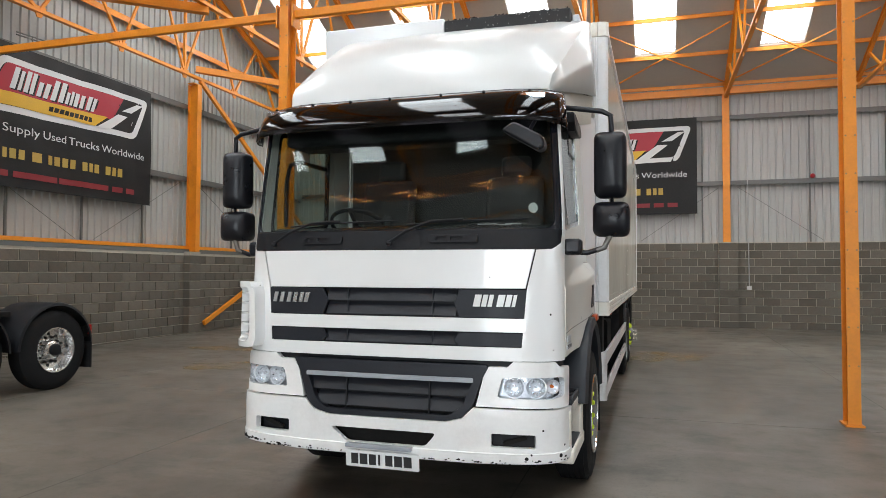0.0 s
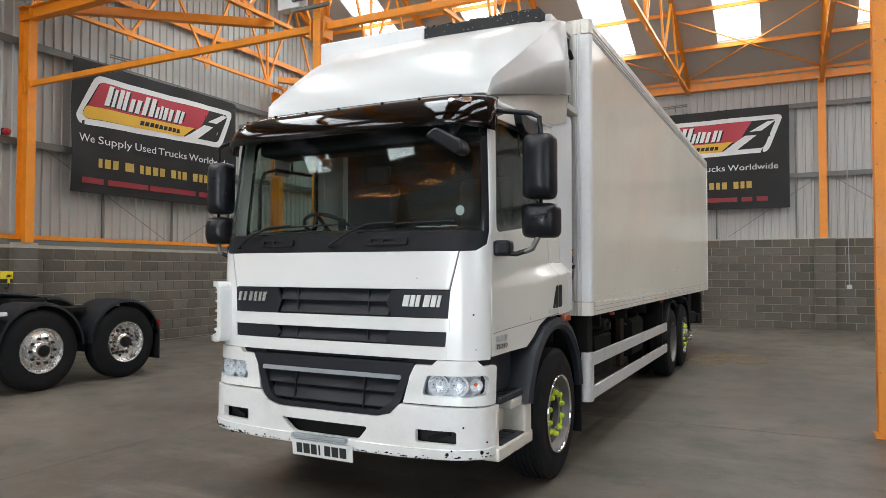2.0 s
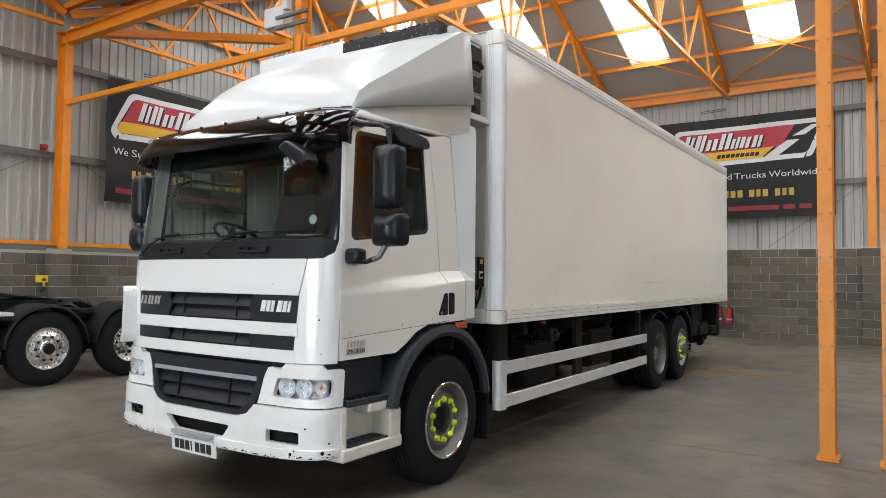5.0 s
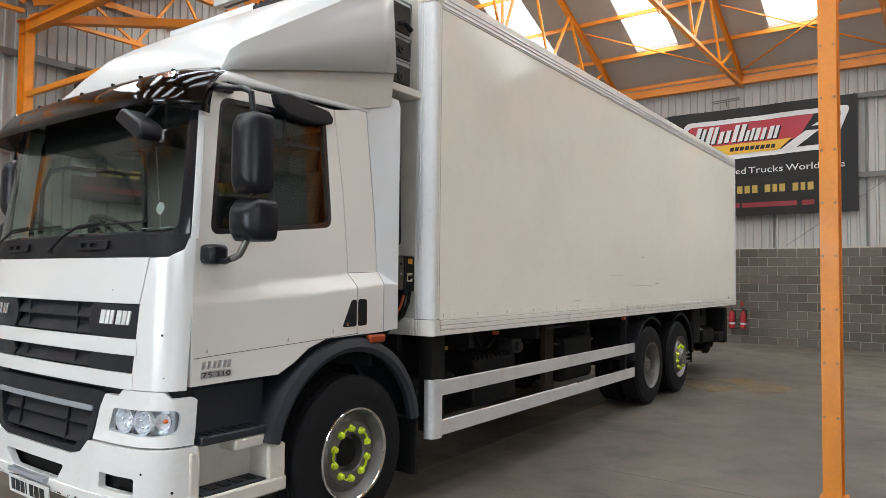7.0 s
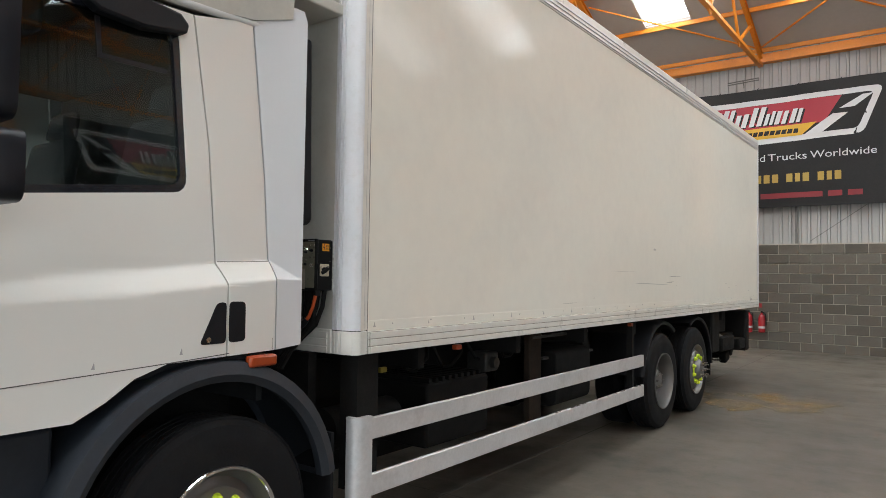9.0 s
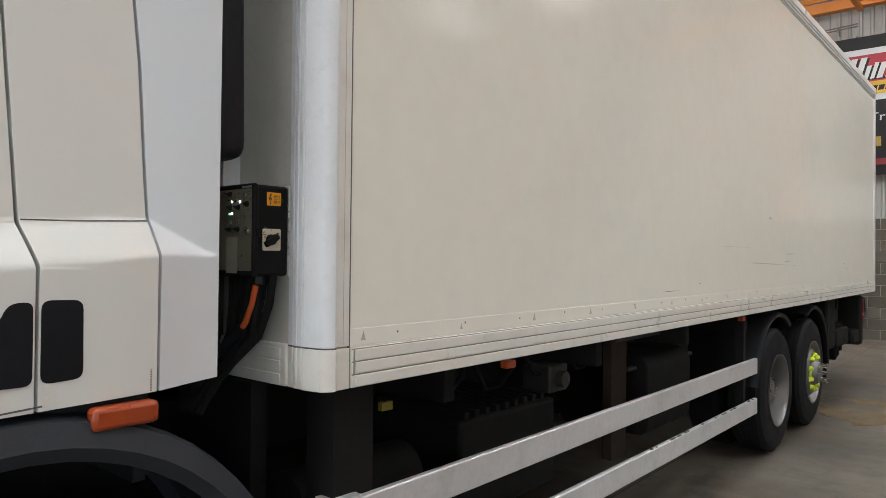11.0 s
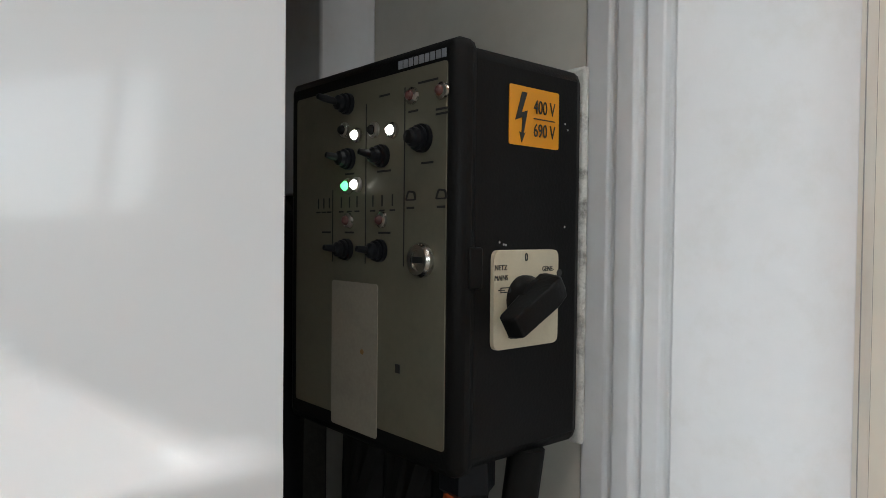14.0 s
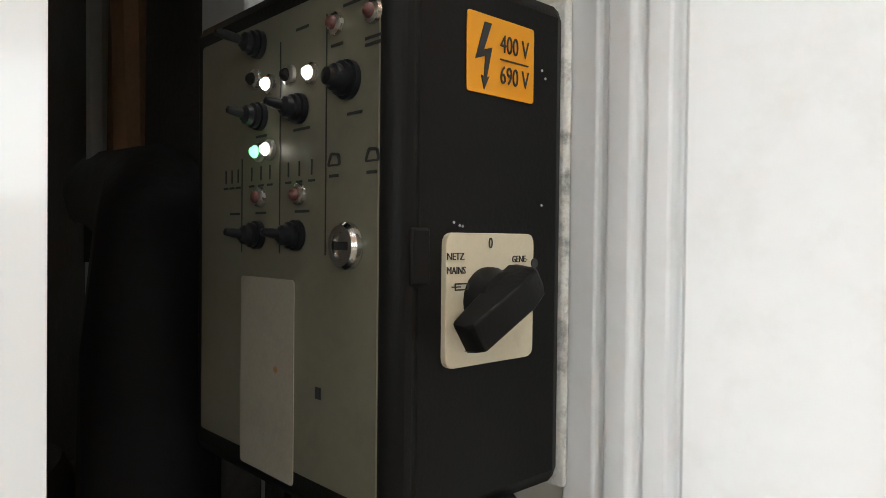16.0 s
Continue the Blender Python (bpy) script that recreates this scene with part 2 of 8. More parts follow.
M_GROOVE = mat("groove_dirt", (0.30, 0.27, 0.22), 0.7, vary=0.3, scale=20)
M_CHASSIS = mat("dirty_black_chassis", (0.008, 0.0075, 0.007), 0.75, vary=0.4, scale=5, stain=(0.018, 0.0155, 0.0135), stain_scale=4, stain_amount=0.5, bump=0.3, spec=0.2)
M_RUBBER = mat("tyre_rubber", (0.009, 0.009, 0.010), 0.75, vary=0.25, scale=6, bump=0.2, bump_scale=90, stain=(0.017, 0.0165, 0.015), stain_scale=4, stain_amount=0.4, spec=0.2)
M_STEELRIM = mat("silver_steel_rim", (0.19, 0.185, 0.178), 0.46, 0.6, vary=0.12, scale=8, stain=(0.2, 0.18, 0.16), stain_scale=9, stain_amount=0.45)
M_CHROME = mat("polished_alloy", (0.85, 0.85, 0.86), 0.1, 1.0, vary=0.05, scale=8)
M_REFLECT = mat("headlamp_reflector", (0.86, 0.87, 0.88), 0.22, 0.3, vary=0.08, scale=20, coat=0.6)
M_LIME = mat("lime_plastic", (0.62, 0.78, 0.03), 0.4, vary=0.06, scale=30)
M_SILVERLOGO = mat("silver_badge", (0.62, 0.63, 0.65), 0.3, 0.8, vary=0.05)
M_GREYSTRIP = mat("grey_trim_strip", (0.30, 0.32, 0.35), 0.4, vary=0.08)
M_INTERIOR = mat("dark_cab_interior", (0.018, 0.019, 0.02), 0.7, vary=0.2, scale=5)
M_SEAT = mat("seat_fabric", (0.035, 0.034, 0.036), 0.9, vary=0.3, scale=20)
M_WINDSCREEN = glass("windscreen_glass", (0.86, 0.92, 0.89), alpha=0.92, base=0.035)
M_SIDEGLASS = glass("door_glass", (0.82, 0.90, 0.87), alpha=0.85, base=0.04)
M_LENS = glass("headlamp_lens", (0.95, 0.97, 1.0), alpha=1.0)
M_VISOR = glass("smoked_visor", (0.30, 0.275, 0.30), rough=0.05, alpha=0.5, base=0.05)
M_PANE = glow("rooflight_sheet", (0.95, 0.98, 1.0), 3.0)
M_DAMBER = mat("dirty_amber_lens", (0.36, 0.055, 0.012), 0.35, vary=0.2, scale=30)
M_POLISH = mat("polished_wheel_alloy", (0.80, 0.80, 0.80), 0.24, 0.9, vary=0.08, scale=8)
M_AMBER = mat("amber_lens", (0.75, 0.16, 0.02), 0.25, vary=0.1, scale=30)
M_REDLENS = mat("red_lens", (0.45, 0.02, 0.015), 0.25, vary=0.1, scale=30)
M_DRED = mat("dim_red_lens", (0.10, 0.035, 0.03), 0.3, vary=0.2, scale=60)
M_RED = mat("red_paint", (0.34, 0.013, 0.018), 0.35, vary=0.08)
M_BANNER = mat("black_pvc_banner", (0.014, 0.013, 0.013), 0.5, vary=0.3, scale=2, bump=0.3, bump_scale=9, spec=0.25)
M_BRED = mat("banner_red", (0.34, 0.016, 0.032), 0.5, vary=0.1, scale=3)
M_BYEL = mat("banner_yellow", (0.60, 0.35, 0.02), 0.5, vary=0.1, scale=3)
M_BWHITE = mat("banner_white", (0.58, 0.58, 0.58), 0.5, vary=0.06, scale=3)
M_BGREY = mat("banner_grey", (0.40, 0.39, 0.38), 0.5, vary=0.1, scale=3)
M_BGOLD = mat("banner_gold", (0.40, 0.27, 0.05), 0.5, vary=0.1)
M_BCRIM = mat("banner_crimson", (0.20, 0.012, 0.018), 0.5, vary=0.1)
M_PLATE = mat("number_plate_white", (0.74, 0.75, 0.74), 0.35, vary=0.03)
M_CTRL = mat("black_moulded_case", (0.009, 0.0087, 0.0085), 0.45, vary=0.15, scale=9, bump=0.08, bump_scale=420, rvary=0.05, spec=0.11)
M_FACE = mat("grey_olive_fascia", (0.205, 0.192, 0.14), 0.42, 0.25, vary=0.07, scale=12, stain=(0.10, 0.095, 0.075), stain_scale=16, stain_amount=0.4)
M_LABEL = mat("worn_metal_label", (0.36, 0.325, 0.26), 0.5, 0.1, vary=0.12, scale=25, stain=(0.22, 0.2, 0.16), stain_scale=30, stain_amount=0.4)
M_INK = mat("black_print", (0.02, 0.02, 0.02), 0.6)
M_STICKER = mat("orange_sticker", (0.82, 0.33, 0.008), 0.45, vary=0.03, scale=40)
M_IVORY = mat("ivory_switch_plate", (0.62, 0.55, 0.40), 0.42, vary=0.06, scale=40, stain=(0.35, 0.28, 0.17), stain_scale=30, stain_amount=0.35)
M_STEEL = mat("bright_steel", (0.62, 0.60, 0.56), 0.25, 1.0, vary=0.1, scale=40)
M_SEAL = mat("grimy_white_sealant", (0.62, 0.61, 0.57), 0.6, vary=0.2, scale=40, stain=(0.05, 0.045, 0.04), stain_scale=60, stain_amount=0.95)
M_HOSE = mat("orange_cable", (0.62, 0.10, 0.02), 0.5, vary=0.1, scale=20)
M_BULK = mat("beige_bulkhead", (0.58, 0.56, 0.50), 0.4, vary=0.06, scale=3, stain=(0.3, 0.28, 0.24), stain_scale=3, stain_amount=0.3)
# darker yellow used for the underbody tag
M_DYEL = mat("dark_yellow_tag", (0.22, 0.17, 0.02), 0.6, vary=0.2)
M_YELLOW = mat("yellow_paint", (0.75, 0.58, 0.02), 0.5, vary=0.1)
M_GREYBOX = mat("light_grey_enclosure", (0.55, 0.57, 0.57), 0.45, vary=0.05)
M_WHITE_LED = glow("white_lamp", (1, 1, 0.95), 6.0)
M_GREEN_LED = glow("green_lamp", (0.1, 1.0, 0.25), 2.5)
M_SMEAR = mat("grey_smear", (0.47, 0.45, 0.40), 0.4, vary=0.3, scale=30, spec=0.2)
M_GRIME = mat("grime_mark", (0.12, 0.11, 0.10), 0.7, vary=0.3, scale=30)
M_MESH = mat("black_condenser_mesh", (0.014, 0.014, 0.015), 0.7, vary=0.6, scale=25, bump=1.0, bump_scale=160)

# ---- building blocks ----
BASE = {}


def thing(name, at, label, category, group="", kind=""):
    ob = new(name)
    ob.location = at
    ob.empty_display_size = 0.1
    BASE[ob.name] = Vector(at)
    return tagged(ob, label, category, group, kind)


def finish(me, smooth):
    if smooth:
        me.shade_smooth()
        me.set_sharp_from_angle(angle=radians(smooth))


def part(name, bm, material, parent=None, label="", bevel=0.0, smooth=38, kind=""):
    """Links a bmesh, made in the world's place, as one mesh object under a thing or a part."""
    me = bpy.data.meshes.new(name)
    bmesh.ops.recalc_face_normals(bm, faces=bm.faces)
    bm.to_mesh(me)
    bm.free()
    finish(me, smooth)
    me.materials.append(material)
    ob = new(name, me)
    if parent:
        ob.parent = parent
        ob.matrix_parent_inverse = Matrix.Translation(-BASE.get(parent.name, Vector()))
    if bevel:
        md = ob.modifiers.new("edge", "BEVEL")
        md.width, md.segments, md.limit_method, md.angle_limit = bevel, 2, "ANGLE", radians(50)
    return tagged(ob, label, kind=kind)


def alone(name, bm, material, label, category, group="", kind="", bevel=0.0, smooth=38):
    ob = part(name, bm, material, bevel=bevel, smooth=smooth)
    return tagged(ob, label, category, group, kind)


def box(bm, x0, x1, y0, y1, z0, z1, m=None):
    vs = [bm.verts.new((x, y, z)) for x in (x0, x1) for y in (y0, y1) for z in (z0, z1)]
    for f in ((0, 1, 3, 2), (4, 6, 7, 5), (0, 4, 5, 1), (2, 3, 7, 6), (0, 2, 6, 4), (1, 5, 7, 3)):
        bm.faces.new([vs[i] for i in f])
    if m is not None:
        bmesh.ops.transform(bm, matrix=m, verts=vs)
    return bm


def boxes(*rows):
    bm = bmesh.new()
    for r in rows:
        box(bm, *r)
    return bm


def frame_of(p0, p1):
    d = (Vector(p1) - Vector(p0))
    q = d.to_track_quat("Z", "Y").to_matrix().to_4x4()
    return Matrix.Translation(p0) @ q, d.length


def rod(bm, p0, p1, r, seg=10, r1=None):
    m, n = frame_of(p0, p1)
    r1 = r if r1 is None else r1
    lo = [bm.verts.new(m @ Vector((r * math.cos(a), r * math.sin(a), 0))) for a in (2 * math.pi * i / seg for i in range(seg))]
    hi = [bm.verts.new(m @ Vector((r1 * math.cos(a), r1 * math.sin(a), n))) for a in (2 * math.pi * i / seg for i in range(seg))]
    for i in range(seg):
        bm.faces.new((lo[i], lo[(i + 1) % seg], hi[(i + 1) % seg], hi[i]))
    bm.faces.new(lo[::-1]), bm.faces.new(hi)
    return bm


def bar(bm, p0, p1, w, h):
    """A bar of rectangular section w x h between two points."""
    m, n = frame_of(p0, p1)
    return box(bm, -w / 2, w / 2, -h / 2, h / 2, 0, n, m)


def tube(bm, pts, r, seg=8):
    rings = []
    for i, p in enumerate(pts):
        p = Vector(p)
        d = (Vector(pts[min(i + 1, len(pts) - 1)]) - Vector(pts[max(i - 1, 0)])).normalized()
        m = Matrix.Translation(p) @ d.to_track_quat("Z", "Y").to_matrix().to_4x4()
        rings.append([bm.verts.new(m @ Vector((r * math.cos(2 * math.pi * k / seg), r * math.sin(2 * math.pi * k / seg), 0))) for k in range(seg)])
    for a, b in zip(rings, rings[1:]):
        for k in range(seg):
            bm.faces.new((a[k], a[(k + 1) % seg], b[(k + 1) % seg], b[k]))
    bm.faces.new(rings[0][::-1]), bm.faces.new(rings[-1])
    return bm


def lathe(bm, profile, at, axis=(1, 0, 0), seg=32, caps=True):
    """Turns (along, radius) pairs round an axis."""
    m = Matrix.Translation(at) @ Vector(axis).to_track_quat("Z", "Y").to_matrix().to_4x4()
    rings = [[bm.verts.new(m @ Vector((r * math.cos(2 * math.pi * k / seg), r * math.sin(2 * math.pi * k / seg), a))) for k in range(seg)] for a, r in profile]
    for a, b in zip(rings, rings[1:]):
        for k in range(seg):
            bm.faces.new((a[k], a[(k + 1) % seg], b[(k + 1) % seg], b[k]))
    if caps and profile[0][1] > 0.001:
        bm.faces.new(rings[0][::-1])
    if caps and profile[-1][1] > 0.001:
        bm.faces.new(rings[-1])
    return bm


def prism(bm, poly, axis, a, b):
    """A flat outline pushed along an axis; for x: (y, z), for y: (x, z), for z: (x, y)."""
    put = {"x": lambda p, c: (c, p[0], p[1]), "y": lambda p, c: (p[0], c, p[1]), "z": lambda p, c: (p[0], p[1], c)}[axis]
    lo, hi = [bm.verts.new(put(p, a)) for p in poly], [bm.verts.new(put(p, b)) for p in poly]
    n = len(poly)
    for i in range(n):
        bm.faces.new((lo[i], lo[(i + 1) % n], hi[(i + 1) % n], hi[i]))
    bm.faces.new(lo[::-1]), bm.faces.new(hi)
    return bm


def rounded(poly, r, n=4):
    """Rounds the corners of an outline; r may be one radius or one a corner."""
    out, k = [], len(poly)
    rs = r if isinstance(r, (list, tuple)) else [r] * k
    for i in range(k):
        p, a, b = Vector(poly[i]), Vector(poly[i - 1]), Vector(poly[(i + 1) % k])
        da, db = (a - p), (b - p)
        q = min(rs[i], da.length * 0.45, db.length * 0.45)
        s, e = p + da.normalized() * q, p + db.normalized() * q
        for j in range(n + 1):
            t = j / n
            out.append(tuple((1 - t) ** 2 * s + 2 * t * (1 - t) * p + t * t * e))
    return out


def rect(a0, a1, b0, b1, r=0.0, n=4):
    p = [(a0, b0), (a1, b0), (a1, b1), (a0, b1)]
    return rounded(p, r, n) if r else p


def sheet(outline, holes, put, thick, cuts_a=(), cuts_b=()):
    """A panel with holes, drawn flat as (a, b) and laid on a curved surface by put(a, b, out)."""
    flat = bmesh.new()
    for loop in (outline, *holes):
        vs = [flat.verts.new((p[0], p[1], 0)) for p in loop]
        for i in range(len(vs)):
            flat.edges.new((vs[i], vs[(i + 1) % len(vs)]))
    bmesh.ops.triangle_fill(flat, use_beauty=True, use_dissolve=False, edges=flat.edges[:])
    for axis, cuts in ((0, cuts_a), (1, cuts_b)):
        for c in cuts:
            co, no = [0, 0, 0], [0, 0, 0]
            co[axis], no[axis] = c, 1
            bmesh.ops.bisect_plane(flat, geom=flat.verts[:] + flat.edges[:] + flat.faces[:], dist=1e-5, plane_co=co, plane_no=no)
    flat.verts.index_update()
    bm = bmesh.new()
    top = [bm.verts.new(put(v.co.x, v.co.y, 0.0)) for v in flat.verts]
    low = [bm.verts.new(put(v.co.x, v.co.y, -thick)) for v in flat.verts]
    for f in flat.faces:
        ids = [v.index for v in f.verts]
        bm.faces.new([top[i] for i in ids])
        bm.faces.new([low[i] for i in reversed(ids)])
    for e in flat.edges:
        if len(e.link_faces) == 1:
            i, j = e.verts[0].index, e.verts[1].index
            bm.faces.new((top[i], top[j], low[j], low[i]))
    flat.free()
    return bm


def lettering(name, words, height, m, material, parent, width=None, thick=0.0008, align="LEFT"):
    """Words in the built-in font as a mesh, laid by the pose m (x along, y up)."""
    cu = bpy.data.curves.new(name, "FONT")
    cu.body, cu.size, cu.extrude, cu.align_x, cu.resolution_u = words, height / 0.72, thick, align, 3
    tmp = bpy.data.objects.new(name, cu)
    me = bpy.data.meshes.new_from_object(tmp)
    bpy.data.objects.remove(tmp)
    xs = [v.co.x for v in me.vertices]
    if width:
        me.transform(Matrix.Diagonal((width / (max(xs) - min(xs)), 1, 1, 1)))
    me.transform(m)
    me.materials.append(material)
    ob = new(name, me)
    ob.parent = parent
    ob.matrix_parent_inverse = Matrix.Translation(-BASE.get(parent.name, Vector()))
    return ob


def lerp(table, t):
    for (a, va), (b, vb) in zip(table, table[1:]):
        if t <= b:
            k = min(max((t - a) / (b - a), 0), 1)
            return va + (vb - va) * k
    return table[-1][1]


def smooth01(t):
    t = min(max(t, 0), 1)
    return t * t * (3 - 2 * t)


# ---- the hall: ground, walls, roof ----
FALL = 0.0073                    # the slab falls towards the front wall


def floor_z(y):
    return -0.118 + FALL * y


TILT = Matrix.Translation((0, 0, floor_z(0))) @ Matrix(((1, 0, 0, 0), (0, 1, 0, 0), (0, FALL, 1, 0), (0, 0, 0, 1)))
alone("floor", box(bmesh.new(), X_L - 0.2, X_R + 0.2, Y_G - 0.2, Y_B + 0.3, -0.2, 0.0, TILT), M_FLOOR, "worn grey-brown polished concrete workshop floor", "floor", kind="structure", smooth=0)
bm = bmesh.new()
for y in (2.0, 8.05, 14.6):
    box(bm, X_L, X_R, y - 0.006, y + 0.006, 0.001, 0.002, TILT)
for x in (-7.9, -4.4, -0.9, 2.8, 6.4):
    box(bm, x - 0.006, x + 0.006, Y_G, Y_B, 0.001, 0.002, TILT)
alone("floor_joint", bm, M_JOINT, "thin dark saw-cut joints in the concrete floor", "floor joint", kind="structure", smooth=0)


def ribbed(name, along, plane, a0, a1, z0, top, side, label):
    """Profiled cladding, upright ribs; along: the axis it runs along; side: which way the ribs stand."""
    bm = bmesh.new()
    pts, a = [], a0
    while a < a1:
        pts += [(a, 0), (a + 0.125, 0), (a + 0.14, 0.038), (a + 0.185, 0.038)]
        a += 0.2
    pts.append((a1, 0))
    prev = None
    for a, d in pts:
        zs = (z0, top(a))
        vs = [bm.verts.new((plane + side * d, a, z) if along == "y" else (a, plane + side * d, z)) for z in zs]
        vs += [bm.verts.new((plane - side * 0.03, a, z) if along == "y" else (a, plane - side * 0.03, z)) for z in zs]
        if prev:
            bm.faces.new((prev[0], vs[0], vs[1], prev[1]))
            bm.faces.new((prev[2], prev[3], vs[3], vs[2]))
        prev = vs
    return alone(name, bm, M_CLAD, label, "wall", kind="structure", smooth=0)


under = lambda y: roof_z(y) - 0.02
ribbed("wall_left_cladding", "y", X_L, Y_G, Y_B, 2.1, under, 1, "off-white ribbed steel cladding above a blockwork wall")
# right cladding leaves a gap for the added side fill
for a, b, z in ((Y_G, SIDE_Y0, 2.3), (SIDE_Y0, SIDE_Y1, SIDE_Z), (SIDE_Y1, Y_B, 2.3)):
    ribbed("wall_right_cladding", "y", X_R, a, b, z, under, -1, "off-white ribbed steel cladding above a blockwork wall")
ribbed("wall_back_cladding", "x", Y_B + 0.2, X_L, X_R, 2.45, lambda a: Z_E + 0.1, -1, "off-white ribbed steel cladding above a blockwork wall")
FRONTCLAD = "off-white ribbed steel cladding above a blockwork wall"
ribbed("wall_front_cladding", "x", Y_G - 0.05, X_L, DOOR_X0, 2.3, lambda a: Z_E + 0.1, 1, FRONTCLAD)
ribbed("wall_front_cladding", "x", Y_G - 0.05, DOOR_X1, X_R, 2.3, lambda a: Z_E + 0.1, 1, FRONTCLAD)
ribbed("wall_front_cladding", "x", Y_G - 0.05, DOOR_X0, DOOR_X1, DOOR_Z, lambda a: Z_E + 0.1, 1, FRONTCLAD)

# ceiling: liner sheets between the rooflights
bm = bmesh.new()
for lo, hi in SLOPES:
    d = 1 if hi > lo else -1
    y0, y1 = lo + d * (0.55 if lo == Y_F and d > 0 else 1.38), hi - d * 0.75
    ends = [X_L] + [v for x in rooflights(lo, hi) for v in (x - SKY_W / 2, x + SKY_W / 2)] + [X_R]
    strips = [(a, b, lo, hi) for a, b in zip(ends[::2], ends[1::2])]
    for x in rooflights(lo, hi):
        strips += [(x - SKY_W / 2, x + SKY_W / 2, lo, y0), (x - SKY_W / 2, x + SKY_W / 2, y1, hi)]
    for a, b, c, e in strips:
        vs = [bm.verts.new((x, y, roof_z(y) + dz)) for x in (a, b) for y in (c, e) for dz in (0, 0.09)]
        for f in ((0, 1, 3, 2), (4, 6, 7, 5), (0, 4, 5, 1), (2, 3, 7, 6), (0, 2, 6, 4), (1, 5, 7, 3)):
            bm.faces.new([vs[i] for i in f])
alone("ceiling", bm, M_LINER, "grey lined pitched steel roof with bright rooflights", "ceiling", kind="structure", smooth=0)
k = 0
for lo, hi in SLOPES:
    d = 1 if hi > lo else -1
    y0, y1 = lo + d * (0.55 if lo == Y_F and d > 0 else 1.38), hi - d * 0.75
    for x in rooflights(lo, hi):
        k += 1
        bm = bmesh.new()
        vs = [bm.verts.new((a, y, roof_z(y) + 0.07 + dz)) for a in (x - SKY_W / 2 + 0.01, x + SKY_W / 2 - 0.01) for y in (y0, y1) for dz in (0, 0.01)]
        for f in ((0, 1, 3, 2), (4, 6, 7, 5), (0, 4, 5, 1), (2, 3, 7, 6), (0, 2, 6, 4), (1, 5, 7, 3)):
            bm.faces.new([vs[i] for i in f])
        ob = alone("window_%d" % k, bm, M_PANE, "bright translucent rooflight sheet in the roof slope", "rooflight", "rooflights", "structure", smooth=0)

# purlins along x under the liner
for lo, hi in SLOPES:
    d = 1 if hi > lo else -1
    for q in (0.06, 1.36, 2.73, 4.1, 5.47):
        y = lo + d * q
        alone("purlin", boxes((X_L + 0.05, X_R - 0.05, y - 0.025, y + 0.025, roof_z(y) - 0.112, roof_z(y) - 0.012)), M_ORANGE, "slender orange painted steel roof purlin", "purlin", "roof purlins", "structure", smooth=0)

# trusses: rafters, bottom chord, web
TRUSS_X = [2.1 + 3.4 * k for k in range(-3, 4)]
SPANS = ((Y_F, Y_V), (Y_V, Y_B))
WALL_X = X_L + 0.42


def truss(x, a, b, heavy):
    mid = (a + b) / 2
    top = thing("roof_truss", (x, mid, 6.7), "orange painted steel lattice roof truss", "truss", "roof trusses", "structure")
    zr = lambda y: roof_z(y) - 0.20
    zb = 6.74
    w = 0.10 if heavy else 0.085
    for s, e in ((a + 0.06, mid), (b - 0.06, mid)):
        bm = bmesh.new()
        m, n = frame_of((x, s, zr(s)), (x, e, zr(e)))
        for r in ((-w / 2, w / 2, 0.068, 0.08, 0, n), (-w / 2, w / 2, -0.08, -0.068, 0, n), (-0.006, 0.006, -0.068, 0.068, 0, n)):
            box(bm, *r, m)
        part("rafter", bm, M_ORANGE, top, smooth=0)
    part("bottom_chord", bar(bmesh.new(), (x, a + 0.1, zb), (x, b - 0.1, zb), 0.10, 0.075), M_ORANGE, top, smooth=0)
    n = 6
    step = (b - a) / n
    for i in range(1, n):
        y = a + step * i
        for dy in (-step / 2, step / 2):
            if a + 0.3 < y + dy < b - 0.3:
                part("web_member", bar(bmesh.new(), (x, y, zb), (x, y + dy, zr(y + dy)), 0.05, 0.06), M_ORANGE, top, smooth=0)
        part("gusset", prism(bmesh.new(), [(y - 0.16, zb + 0.1), (y + 0.16, zb + 0.1), (y + 0.05, zb - 0.13), (y - 0.05, zb - 0.13)], "x", x - 0.012, x + 0.012), M_ORANGE, top, smooth=0)
    part("hanger", bar(bmesh.new(), (x, mid, zb), (x, mid, zr(mid)), 0.06, 0.06), M_ORANGE, top, smooth=0)


for a, b in SPANS:
    for x in [WALL_X] + TRUSS_X:
        truss(x, a, b, abs(x - 2.1) < 0.1 or abs(x + 4.7) < 0.1)


